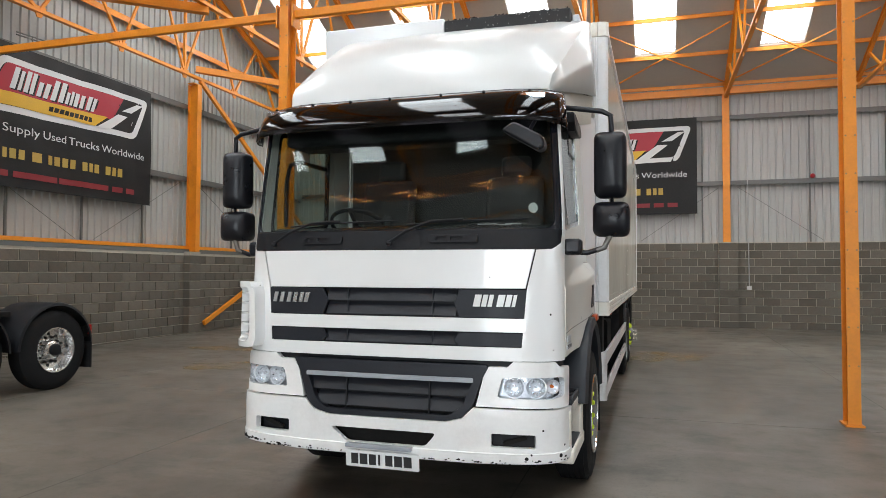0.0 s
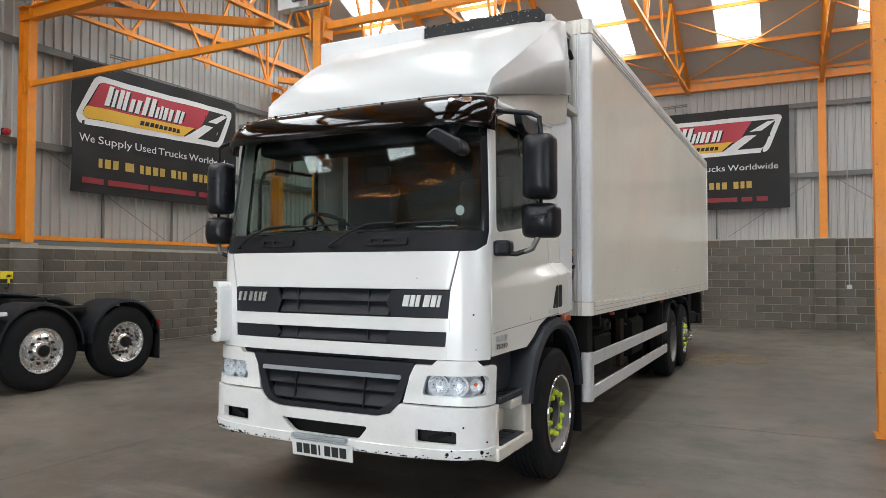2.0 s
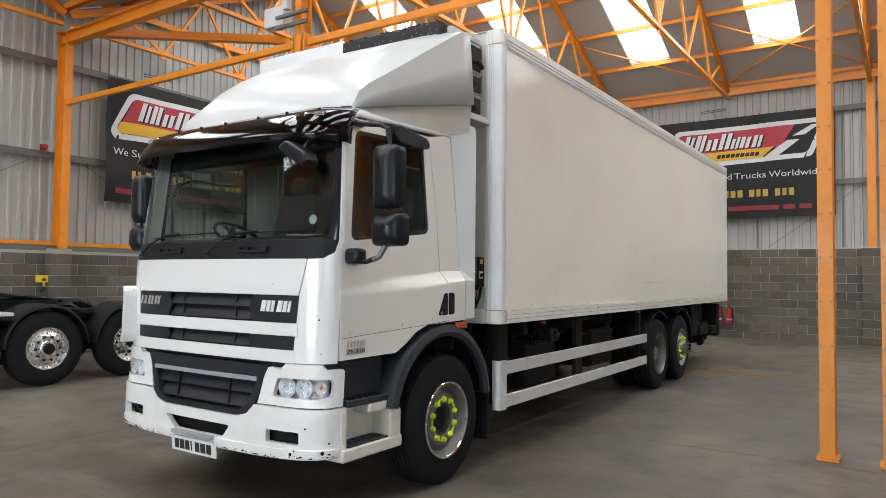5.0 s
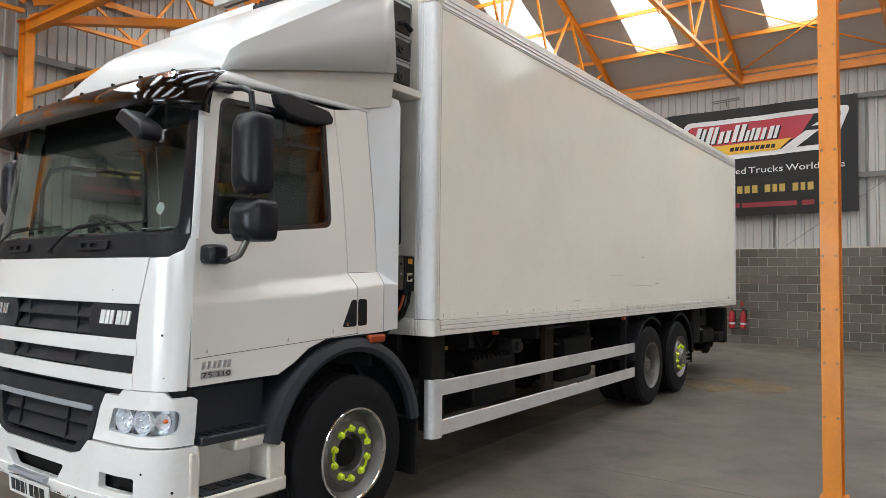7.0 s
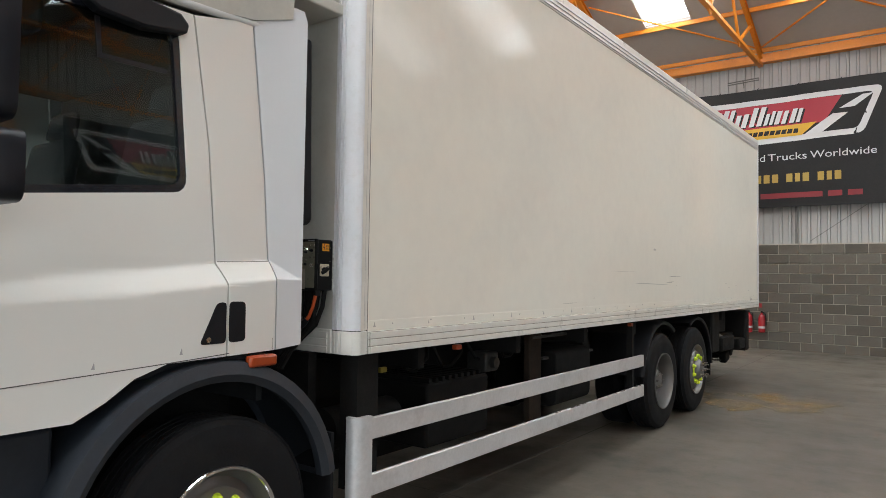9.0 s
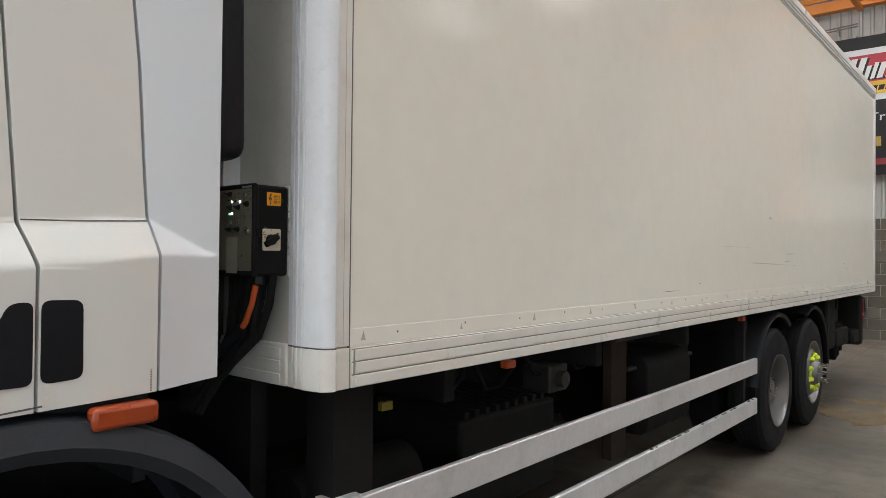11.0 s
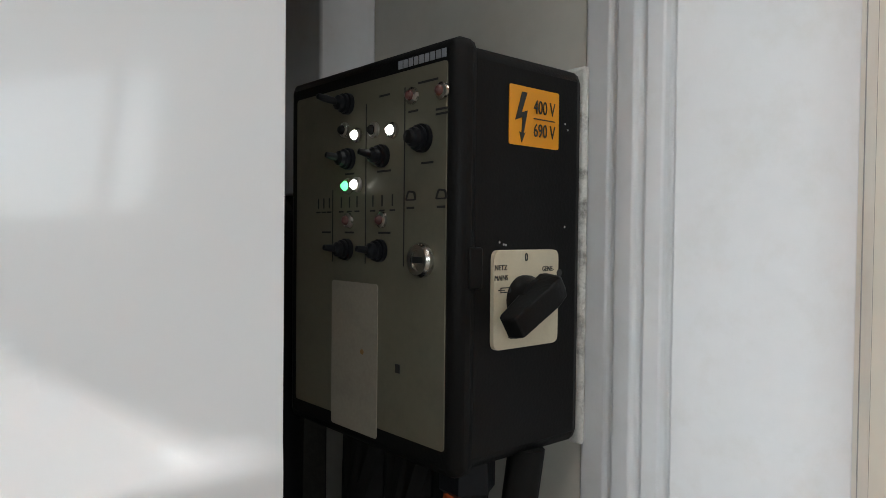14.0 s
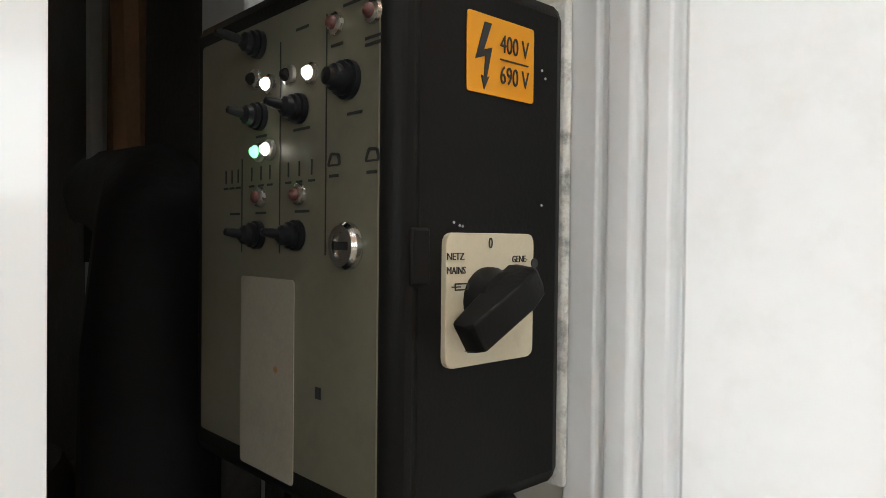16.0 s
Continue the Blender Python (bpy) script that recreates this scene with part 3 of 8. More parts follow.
def column(name, x, y, z0, z1, w, d, label, turn=False):
    """An H-section post; turn: the web runs along x."""
    bm = bmesh.new()
    t = 0.012
    for r in ((-w / 2, w / 2, -d / 2, -d / 2 + t), (-w / 2, w / 2, d / 2 - t, d / 2), (-0.005, 0.005, -d / 2 + t, d / 2 - t)):
        x0, x1, y0, y1 = r
        if turn:
            x0, x1, y0, y1 = y0, y1, x0, x1
        box(bm, x + x0, x + x1, y + y0, y + y1, z0, z1)
    col = thing(name, (x, y, z0), label, "column", "hall columns", "structure")
    part("shaft", bm, M_ORANGE, col, smooth=0)
    if z0 < 0.1:
        part("base_plate", boxes((x - w / 2 - 0.03, x + w / 2 + 0.03, y - d / 2 - 0.03, y + d / 2 + 0.03, z0, z0 + 0.02)), M_ORANGE, col, smooth=0)
        for i in range(14):
            z = 0.6 + i * 0.42
            bm = bmesh.new()
            for sx in (-0.045, 0.045):
                rod(bm, (x + sx, y - d / 2 - 0.006, z), (x + sx, y - d / 2 + 0.002, z), 0.011, 6)
            part("bolt_pair", bm, M_RUST, col, smooth=0)
    else:
        for i in range(9):
            z = z0 + 0.3 + i * 0.42
            part("bolt", rod(bmesh.new(), (x + 0.04, y - d / 2 - 0.006, z), (x + 0.04, y - d / 2 + 0.002, z), 0.011, 6), M_ORANGE, col, smooth=0)
    part("cap_plate", boxes((x - w / 2 - 0.02, x + w / 2 + 0.02, y - d / 2 - 0.02, y + d / 2 + 0.02, z1, z1 + 0.02)), M_ORANGE, col, smooth=0)
    return col


INNER = "tall orange painted steel H-section column standing on the floor"
for x, y in ((-4.66, Y_V), (2.19, 8.36), (2.70, 8.36), (8.9, 8.36)):
    column("column", x, y, floor_z(y), 6.3, 0.13, 0.22, INNER)
WALLC = "orange painted steel column above a blockwork pier"
for x in (-8.1, -4.7, 2.1, 8.9):
    column("wall_column", x, Y_B + 0.02, 2.5, 6.82, 0.19, 0.16, WALLC)
for y in (8.05, 15.15, 1.3):
    column("wall_column", X_L + 0.37, y, 2.12, 6.55, 0.17, 0.30, WALLC, True)
    column("wall_column", X_R - 0.3, y, 2.3, 6.55, 0.17, 0.30, WALLC, True)

# beams
alone("valley_beam", boxes((X_L + 0.2, X_R - 0.2, Y_V - 0.09, Y_V + 0.09, 6.56, 6.575), (X_L + 0.2, X_R - 0.2, Y_V - 0.008, Y_V + 0.008, 6.345, 6.56), (X_L + 0.2, X_R - 0.2, Y_V - 0.09, Y_V + 0.09, 6.33, 6.345)), M_ORANGE, "deep orange steel valley beam over the columns", "beam", kind="structure", smooth=0)
for x0, x1 in ((X_L + 0.42, -4.76), (-4.56, 2.05)):
    bm = boxes((x0, x1, Y_V - 0.04, Y_V + 0.04, 5.06, 5.17))
    ob = thing("tie_beam", (x0, Y_V, 5.02), "orange steel tie beam bolted between the columns", "beam", "tie beams", "structure")
    part("beam", bm, M_ORANGE, ob, bevel=0.012, smooth=0)
    for x in (x0 + 0.02, x1 - 0.02):
        part("end_plate", boxes((x - 0.012, x + 0.012, Y_V - 0.1, Y_V + 0.1, 4.93, 5.24)), M_ORANGE, ob, smooth=0)
alone("eaves_beam", boxes((X_L + 0.2, X_R - 0.1, Y_B - 0.1, Y_B + 0.1, 6.82, 6.84), (X_L + 0.2, X_R - 0.1, Y_B - 0.09, Y_B - 0.07, 6.84, 7.0), (X_L + 0.2, X_R - 0.1, Y_B - 0.1, Y_B + 0.1, 7.0, 7.02)), M_ORANGE, "orange steel eaves beam along the back wall", "beam", kind="structure", smooth=0)
for p, q in (((WALL_X, 8.1, 6.62), (-8.1, 11.0, 6.66)), ((WALL_X, 15.1, 6.95), (-8.1, 18.1, 6.72))):
    alone("plan_brace", bar(bmesh.new(), p, q, 0.16, 0.16), M_ORANGE, "orange steel horizontal brace between column and truss", "brace", "plan braces", "structure", smooth=0)
for p, q in (((WALL_X, 15.3, 6.7), (WALL_X, 21.0, 3.1)), ((WALL_X, 15.6, 0.22), (WALL_X, 21.0, 2.5))):
    alone("wall_brace", bar(bmesh.new(), p, q, 0.08, 0.11), M_ORANGE, "sloping orange steel brace on the side wall", "brace", "wall braces", "structure", smooth=0)
for x0 in TRUSS_X[2:6]:
    for d in (-1, 1):
        q = (x0 + d * 3.3, 18.7)
        alone("roof_brace", bar(bmesh.new(), (x0, 21.0, roof_z(21.0) - 0.15), (q[0], q[1], roof_z(q[1]) - 0.15), 0.032, 0.032), M_ORANGE, "thin orange steel brace under the roof slope", "brace", "roof braces", "structure", smooth=0)

# sheeting rails and trims
for z in (4.1, 6.02, 7.6):
    alone("sheeting_rail", boxes((X_L + 0.03, X_L + 0.17, Y_G, Y_B, z, z + 0.012), (X_L + 0.155, X_L + 0.17, Y_G, Y_B, z - 0.13, z)), M_GALV if z < 7 else M_ORANGE, "galvanised steel sheeting rail on the cladding" if z < 7 else "orange steel sheeting rail on the cladding", "rail", "sheeting rails", "structure", smooth=0)
    if z < 7:
        alone("sheeting_rail", boxes((X_L + 0.2, X_R, Y_B + 0.03, Y_B + 0.17, z + 0.18, z + 0.192), (X_L + 0.2, X_R, Y_B + 0.03, Y_B + 0.045, z + 0.06, z + 0.18)), M_GALV, "galvanised steel sheeting rail on the cladding", "rail", "sheeting rails", "structure", smooth=0)
        alone("sheeting_rail", boxes((X_R - 0.17, X_R - 0.03, SIDE_Y1, Y_B, z, z + 0.012), (X_R - 0.17, X_R - 0.155, SIDE_Y1, Y_B, z - 0.13, z)), M_GALV, "galvanised steel sheeting rail on the cladding", "rail", "sheeting rails", "structure", smooth=0)
alone("bottom_rail", boxes((X_L + 0.1, X_L + 0.28, Y_G, Y_B - 0.2, 2.19, 2.27)), M_ORANGE, "orange steel rail along the foot of the cladding", "rail", kind="structure", smooth=0)
alone("flashing", boxes((X_L + 0.02, X_L + 0.27, Y_G, Y_B - 0.2, 2.085, 2.185)), M_FLASH, "dark grey sill strip on top of the blockwork", "trim", kind="structure", smooth=0)
for y in (9.9, 11.75, 13.6, 17.3, 19.2, 6.3, 4.4):
    alone("sag_bar", boxes((X_L + 0.06, X_L + 0.1, y - 0.02, y + 0.02, 2.27, 4.0)), M_GALV, "thin galvanised upright strip on the cladding", "rail", "sag bars", "structure", smooth=0)
for y, s in ((8.6, 1), (14.9, -1), (7.6, -1), (15.6, 1)):
    alone("tie_wire", rod(bmesh.new(), (X_L + 0.16, y, 3.95), (X_L + 0.16, y + s * 2.9, 2.3), 0.007, 5), M_FLASH, "thin dark tie wire across the cladding", "wire", "tie wires", "structure")
for x in (-0.6, 1.45, 4.3, 6.2):
    alone("sag_bar", boxes((x - 0.02, x + 0.02, Y_B + 0.1, Y_B + 0.14, 2.5, 6.1)), M_GALV, "thin galvanised upright strip on the cladding", "rail", "sag bars", "structure", smooth=0)
for x, s in ((1.9, -1), (2.4, 1), (-4.5, 1)):
    alone("tie_wire", rod(bmesh.new(), (x, Y_B + 0.02, 4.1), (x + s * 2.2, Y_B + 0.02, 2.55), 0.007, 5), M_FLASH, "thin dark tie wire across the cladding", "wire", "tie wires", "structure")

# ---- the box truck ----
CX = -1.59                       # its middle line
TRUCK = thing("box_truck", (CX, 8.0, 0.0), "white rigid box lorry with refrigerated body parked on the concrete", "truck")

PLAN = [(0, 0), (0.35, 0.003), (0.65, 0.012), (0.88, 0.028), (1.0, 0.05), (1.07, 0.08), (1.12, 0.115), (1.15, 0.155), (1.163, 0.195), (1.168, 0.225)]
ARC = [(0.0, PLAN[0])]
for a, b in zip(PLAN, PLAN[1:]):
    ARC.append((ARC[-1][0] + math.dist(a, b), b))
FRONT = [(0.25, 4.10), (0.40, 4.085), (0.72, 4.085), (0.74, 4.10), (1.0, 4.115), (1.75, 4.135), (1.88, 4.16), (2.68, 4.30), (2.82, 4.36), (2.92, 4.48)]
WIDE = [(0.25, 1.0), (1.75, 1.0), (2.0, 0.995), (2.8, 0.955), (3.0, 0.945)]
DEEP = [(0.25, 1.0), (1.86, 1.0), (2.8, 0.5)]
S_SIDE = ARC[-1][0]


def plan_at(s):
    a = abs(s)
    i = 0
    while i < len(ARC) - 2 and a > ARC[i + 1][0]:
        i += 1
    (s0, p0), (s1, p1) = ARC[i], ARC[i + 1]
    k = (a - s0) / (s1 - s0)
    d = Vector((p1[0] - p0[0], p1[1] - p0[1])).normalized()
    sg = 1 if s >= 0 else -1
    return sg * (p0[0] + (p1[0] - p0[0]) * k), p0[1] + (p1[1] - p0[1]) * k, sg * d.y, -d.x


def on_front(lift=0.0):
    """Lays (s, z) on the cab's bowed front."""
    def put(s, z, out):
        u, dy, nx, ny = plan_at(s)
        o = out + lift
        return (CX + u * lerp(WIDE, z) + nx * o, lerp(FRONT, z) + dy * lerp(DEEP, z) + ny * o, z)
    return put


SC = [v for s, _ in ARC[1:-1] for v in (s, -s)] + [0.0]


def front(name, outline, holes=(), lift=0.0, thick=0.02, material=M_WHITE, parent=None, label="", bevel=0.004, zc=()):
    lo, hi = min(p[0] for p in outline), max(p[0] for p in outline)
    cuts = [c for c in SC if lo < c < hi]
    return part(name, sheet(outline, holes, on_front(lift), thick, cuts, zc), material, parent or TRUCK, label, bevel)


# bonnet panel and grille
front("front_panel", [(-0.935, 1.495), (0.935, 1.495), (0.995, 1.752), (-0.995, 1.752)], label="white front panel under the windscreen")
front("grille_backing", rect(-0.95, 0.95, 1.0, 1.50), lift=-0.05, thick=0.01, material=M_BLACK)
for s in (-1, 1):
    front("grille_plate", [(s * a, z) for a, z in ((0.945, 1.305), (0.945, 1.49), (0.50, 1.49), (0.46, 1.40), (0.50, 1.305))], lift=-0.004, material=M_GRILLE, label="dark badge plate of the grille")
    front("grille_plate", [(s * a, z) for a, z in ((0.925, 1.118), (0.93, 1.21), (0.50, 1.21), (0.46, 1.16), (0.50, 1.118))], lift=-0.004, material=M_GRILLE)
    front("grille_web", rect(s * 0.31 - 0.005, s * 0.31 + 0.005, 1.11, 1.49), lift=-0.012, material=M_GRILLE)
front("grille_bar", rect(-0.94, 0.94, 1.213, 1.302, 0.012), lift=0.004, label="white grille bar")
front("grille_bar", rect(-0.92, 0.92, 1.028, 1.115, 0.012), lift=0.004, label="white grille bar")


def slat(w, z0, z1, back=-0.05, fore=-0.008, material=M_GRILLE):
    """A broad sloping grille slat, its lower edge further out."""
    def put(a, z, out):
        return on_front(back + (fore - back) * (z1 - z) / (z1 - z0))(a, z, out)
    part("louvre", sheet(rect(-w, w, z0, z1), [], put, 0.014, [c for c in SC if -w < c < w]), material, TRUCK, bevel=0.003)


slat(0.475, 1.405, 1.488)
slat(0.475, 1.312, 1.392)
slat(0.475, 1.124, 1.205)


def badge(name, strokes, s0, z0, h, material, put, parent):
    """A plain badge: slanted strokes of (start, width, height share) along it."""
    for a, w, k in strokes:
        lean = 0.22 * h
        o = [(s0 + a, z0), (s0 + a + w, z0), (s0 + a + w + lean * k, z0 + h * k), (s0 + a + lean * k, z0 + h * k)]
        part(name, sheet(o, [], put, 0.008), material, parent, "plain silver badge stroke")


badge("badge_stroke", ((0, 0.03, 1), (0.055, 0.028, 1), (0.115, 0.03, 1), (0.165, 0.03, 1), (0.215, 0.03, 1), (0.257, 0.032, 1)), -0.905, 1.388, 0.07, M_SILVERLOGO, on_front(0.006), TRUCK)
badge("badge_stroke", ((0, 0.045, 1), (0.055, 0.032, 1), (0.097, 0.028, 1), (0.155, 0.045, 1), (0.21, 0.035, 1), (0.255, 0.022, 1)), 0.59, 1.378, 0.078, M_PLATE, on_front(0.006), TRUCK)

# corner panels, windscreen surround, pillars
for s in (-1, 1):
    o = [(0.905, 1.03), (S_SIDE - 0.02, 1.03), (S_SIDE - 0.02, 1.86), (1.205, 1.86), (1.19, 1.80), (1.11, 1.755), (1.003, 1.75), (0.943, 1.49)]
    front("corner_panel", [(s * a, z) for a, z in o], label="rounded white corner panel of the cab")
    o = [(1.212, 1.86), (S_SIDE - 0.004, 1.86), (S_SIDE, 2.79), (1.205, 2.79)]
    front("a_pillar", [(s * a, z) for a, z in o], label="white windscreen pillar", zc=(2.2, 2.5, 2.68))
o = [(-1.12, 1.757), (1.12, 1.757), (1.19, 1.80), (1.208, 1.885), (-1.208, 1.885), (-1.19, 1.80)]
front("scuttle_panel", o, lift=-0.004, material=M_BLACK, label="satin black panel under the windscreen")
outer = rounded([(-1.213, 1.87), (1.213, 1.87), (1.206, 2.80), (-1.206, 2.80)], 0.02)
hole = rounded([(-1.135, 1.895), (1.135, 1.895), (1.135, 2.70), (-1.135, 2.70)], 0.07)
front("windscreen_frame", outer, [hole], lift=-0.006, material=M_GLOSSBLACK, zc=(2.0, 2.3, 2.5, 2.68))
ob = front("windscreen", rounded([(-1.142, 1.89), (1.142, 1.89), (1.142, 2.72), (-1.142, 2.72)], 0.07), lift=-0.012, thick=0.006, material=M_WINDSCREEN, label="tinted windscreen glass", bevel=0, zc=(2.0, 2.3, 2.5, 2.68))
ob.visible_shadow = False
part("inspection_disc", sheet([(0.985 + 0.035 * math.cos(a), 2.03 + 0.035 * math.sin(a)) for a in [i * math.pi / 10 for i in range(20)]], [], on_front(-0.03), 0.002), M_BWHITE, TRUCK, "small round white sticker on the glass")
# windscreen fittings
for s0 in (-0.70, 0.28):
    front("grab_handle", rect(s0, s0 + 0.34, 1.80, 1.855, 0.02), [rect(s0 + 0.05, s0 + 0.12, 1.815, 1.84, 0.01), rect(s0 + 0.15, s0 + 0.24, 1.815, 1.84, 0.01)], lift=0.014, thick=0.02, material=M_BLACK, label="black grab handle")
pf = on_front(0.035)
for s0, s1 in ((-0.90, -0.33), (0.0, 0.62)):
    wiper = part("wiper", tube(bmesh.new(), [pf(s0, 1.80, 0), pf(s0 + 0.12, 1.88, 0), pf(s0 + 0.30, 1.945, 0), pf(s0 + 0.52, 1.955, 0)], 0.009), M_BLACK, TRUCK, "black windscreen wiper")
    part("blade", tube(bmesh.new(), [on_front(0.015)(s0 + 0.12, 1.925, 0), on_front(0.015)(s0 + 0.5, 1.945, 0), on_front(0.015)(s0 + 0.95, 1.955, 0)], 0.006), M_BLACK, wiper)
    part("pivot", lathe(bmesh.new(), [(0, 0.022), (0.02, 0.018), (0.03, 0.0)], on_front(0.02)(s0, 1.80, 0), (0, -1, 0), 12), M_BLACK, wiper)

# smoked sun visor
VIS = [(2.60, 0.175), (2.66, 0.165), (2.73, 0.145), (2.79, 0.115), (2.84, 0.07), (2.875, 0.02)]
bm = bmesh.new()
grid = []
for z, out in VIS:
    row = []
    for i in range(33):
        s = -1.27 + 2.54 * i / 32
        u, dy, nx, ny = plan_at(s)
        fade = 1 - 0.75 * smooth01((abs(s) - 0.95) / 0.35)
        drop = -0.03 * smooth01((abs(s) - 0.8) / 0.5)
        o = out * fade
        row.append((CX + u * 0.965 + nx * o, lerp(FRONT, z) + dy * lerp(DEEP, z) + ny * o, z + drop))
    grid.append(row)
vs = [[bm.verts.new(p) for p in r] for r in grid]
for r0, r1 in zip(vs, vs[1:]):
    for i in range(32):
        bm.faces.new((r0[i], r0[i + 1], r1[i + 1], r1[i]))
ob = part("sun_visor", bm, M_VISOR, TRUCK, "smoked dark plastic sun visor", smooth=60)
md = ob.modifiers.new("thickness", "SOLIDIFY")
md.thickness = 0.006
for s in (-0.98, 0.98):
    o = on_front(0.115)
    lamp = part("marker_lamp", sheet(rect(s - 0.075, s + 0.075, 2.765, 2.80, 0.012), [], o, 0.03), M_CHROME, TRUCK, "clear marker lamp on the visor")
    part("lens", sheet(rect(s - 0.078, s + 0.078, 2.762, 2.803, 0.012), [], on_front(0.122), 0.004), M_LENS, lamp)
for i in range(7):
    s = -1.0 + i * 0.333
    p = Vector(grid[4][int((s + 1.27) / 2.54 * 32)])
    part("visor_clip", box(bmesh.new(), p.x - 0.009, p.x + 0.009, p.y - 0.008, p.y + 0.016, p.z - 0.004, p.z + 0.012), M_BLACK, TRUCK, bevel=0.005)

# bumper
low = [(-S_SIDE - 0.06, 0.40), (-0.60, 0.375), (0.60, 0.375), (S_SIDE + 0.06, 0.40), (S_SIDE + 0.07, 0.725), (0.60, 0.725), (0.53, 0.655), (0.42, 0.628), (-0.42, 0.628), (-0.53, 0.655), (-0.60, 0.725), (-S_SIDE - 0.07, 0.725)]
slot = rounded([(-0.40, 0.55), (-0.28, 0.455), (0.28, 0.455), (0.36, 0.55)], 0.03)
fogs = [rect(s * 0.865 - 0.14, s * 0.865 + 0.14, 0.487, 0.572, 0.012) for s in (-1, 1)]
front("bumper", low, [slot, *fogs], lift=0.02, thick=0.04, material=M_BUMPER, label="white bumper with chipped lower edge", bevel=0.012, zc=(0.5, 0.6))
lip = [(-S_SIDE - 0.06, 0.401), (-0.60, 0.376), (0.60, 0.376), (S_SIDE + 0.06, 0.401), (S_SIDE + 0.062, 0.464), (0.60, 0.447), (-0.60, 0.447), (-S_SIDE - 0.062, 0.464)]
front("bumper_lip", lip, lift=0.028, thick=0.02, material=M_BUMPER, label="white lower lip of the bumper", bevel=0.006)
front("bumper_backing", rect(-1.2, 1.2, 0.42, 0.72), lift=-0.06, thick=0.02, material=M_CHASSIS)
for s in (-1, 1):
    hl = rounded([(s * 0.755, 0.795), (s * 0.79, 0.925), (s * 1.19, 0.93), (s * 1.22, 0.90), (s * 1.215, 0.81), (s * 1.10, 0.79)], 0.025)
    o = [(0.62, 0.735), (S_SIDE + 0.04, 0.735), (S_SIDE + 0.04, 0.975), (S_SIDE + 0.02, 0.99), (1.17, 0.99), (1.13, 1.026), (0.86, 1.026), (0.82, 0.99), (0.70, 0.99), (0.665, 0.92)]
    front("bumper_corner", [(s * a, z) for a, z in o], [hl], lift=0.012, thick=0.04, material=M_BUMPER, label="white bumper corner round the headlamp", bevel=0.01, zc=(0.8, 0.9))
    head = front("headlamp", rect(min(s * 0.74, s * 1.23), max(s * 0.74, s * 1.23), 0.78, 0.945), lift=-0.075, thick=0.005, material=M_REFLECT, label="clear headlamp with two round reflectors", bevel=0)
    for c, r, d in ((0.86, 0.06, 0.05), (1.02, 0.058, 0.05)):
        p = Vector(on_front(-0.06)(s * c, 0.862, 0))
        n = Vector((s * 0.15, -1, 0))
        part("reflector", lathe(bmesh.new(), [(0.045, r), (0.02, r * 0.85), (0.002, r * 0.5), (0.0, r * 0.2), (0.02, r * 0.16), (0.024, 0.0)], p, n, 11, False), M_REFLECT, head, "chrome reflector bowl", smooth=0)
        for k in range(11):
            w = 2 * math.pi * (k + 0.5) / 11
            q = p + n.normalized() * 0.03 + Vector((math.cos(w), 0, math.sin(w))) * r * 0.72
            part("reflector_facet", lathe(bmesh.new(), [(0, 0.009), (0.006, 0.006), (0.007, 0.0)], q, n + Vector((math.cos(w) * -0.6, 0, math.sin(w) * -0.6)), 5), M_CHROME if k % 2 else M_REFLECT, head, smooth=0)
        part("reflector_ring", lathe(bmesh.new(), [(0.04, r), (0.052, r + 0.004), (0.052, r + 0.012), (0.03, r + 0.012)], p, n, 24, False), M_REFLECT, head)
    p = on_front(-0.045)(s * 1.145, 0.865, 0)
    part("reflector", lathe(bmesh.new(), [(0.03, 0.048), (0.012, 0.042), (0.002, 0.025), (0.0, 0.0)], p, (s * 0.5, -1, 0), 11, False), M_REFLECT, head, "chrome reflector bowl")
    part("indicator_lamp", lathe(bmesh.new(), [(0, 0.012), (0.016, 0.010), (0.022, 0.0)], p, (s * 0.5, -1, 0), 14), M_AMBER, head, "amber indicator bulb")
    for i in range(9):
        a = 0.765 + i * 0.05
        part("reflector_facet", sheet([(s * a, 0.80), (s * (a + 0.022), 0.80), (s * (a + 0.022), 0.925), (s * a, 0.925)], [], on_front(-0.066), 0.004), M_REFLECT, head)
    ob = part("lens", sheet(hl, [], on_front(0.006), 0.004, [c for c in SC if 0.75 < s * c < 1.25]), M_LENS, head)
    ob.visible_shadow = False
    front("fog_recess", rect(s * 0.865 - 0.15, s * 0.865 + 0.15, 0.475, 0.585), lift=-0.05, thick=0.01, material=M_BLACK)
    part("tow_bracket", bar(bmesh.new(), on_front(-0.03)(s * 0.80, 0.50, 0), on_front(-0.03)(s * 0.95, 0.55, 0), 0.02, 0.03), M_CHASSIS, TRUCK)
    front("gap_strip", rect(min(s * 0.62, s * 1.30), max(s * 0.62, s * 1.30), 0.98, 1.035), lift=-0.03, thick=0.03, material=M_BLACK)
# lower grille
lg = rounded([(-0.72, 1.0), (-0.66, 0.92), (-0.60, 0.735), (-0.53, 0.66), (-0.42, 0.632), (0.42, 0.632), (0.53, 0.66), (0.60, 0.735), (0.66, 0.92), (0.70, 1.0)], 0.03, 3)
lgi = rounded([(-0.60, 0.905), (-0.53, 0.73), (-0.44, 0.668), (0.44, 0.668), (0.53, 0.73), (0.60, 0.905)], 0.03, 3)
front("lower_grille_frame", lg, [lgi], lift=0.012, thick=0.05, material=M_GRILLE, label="black lower grille surround", bevel=0.008)
front("grille_backing", rect(-0.62, 0.62, 0.64, 0.99), lift=-0.07, thick=0.01, material=M_BLACK)
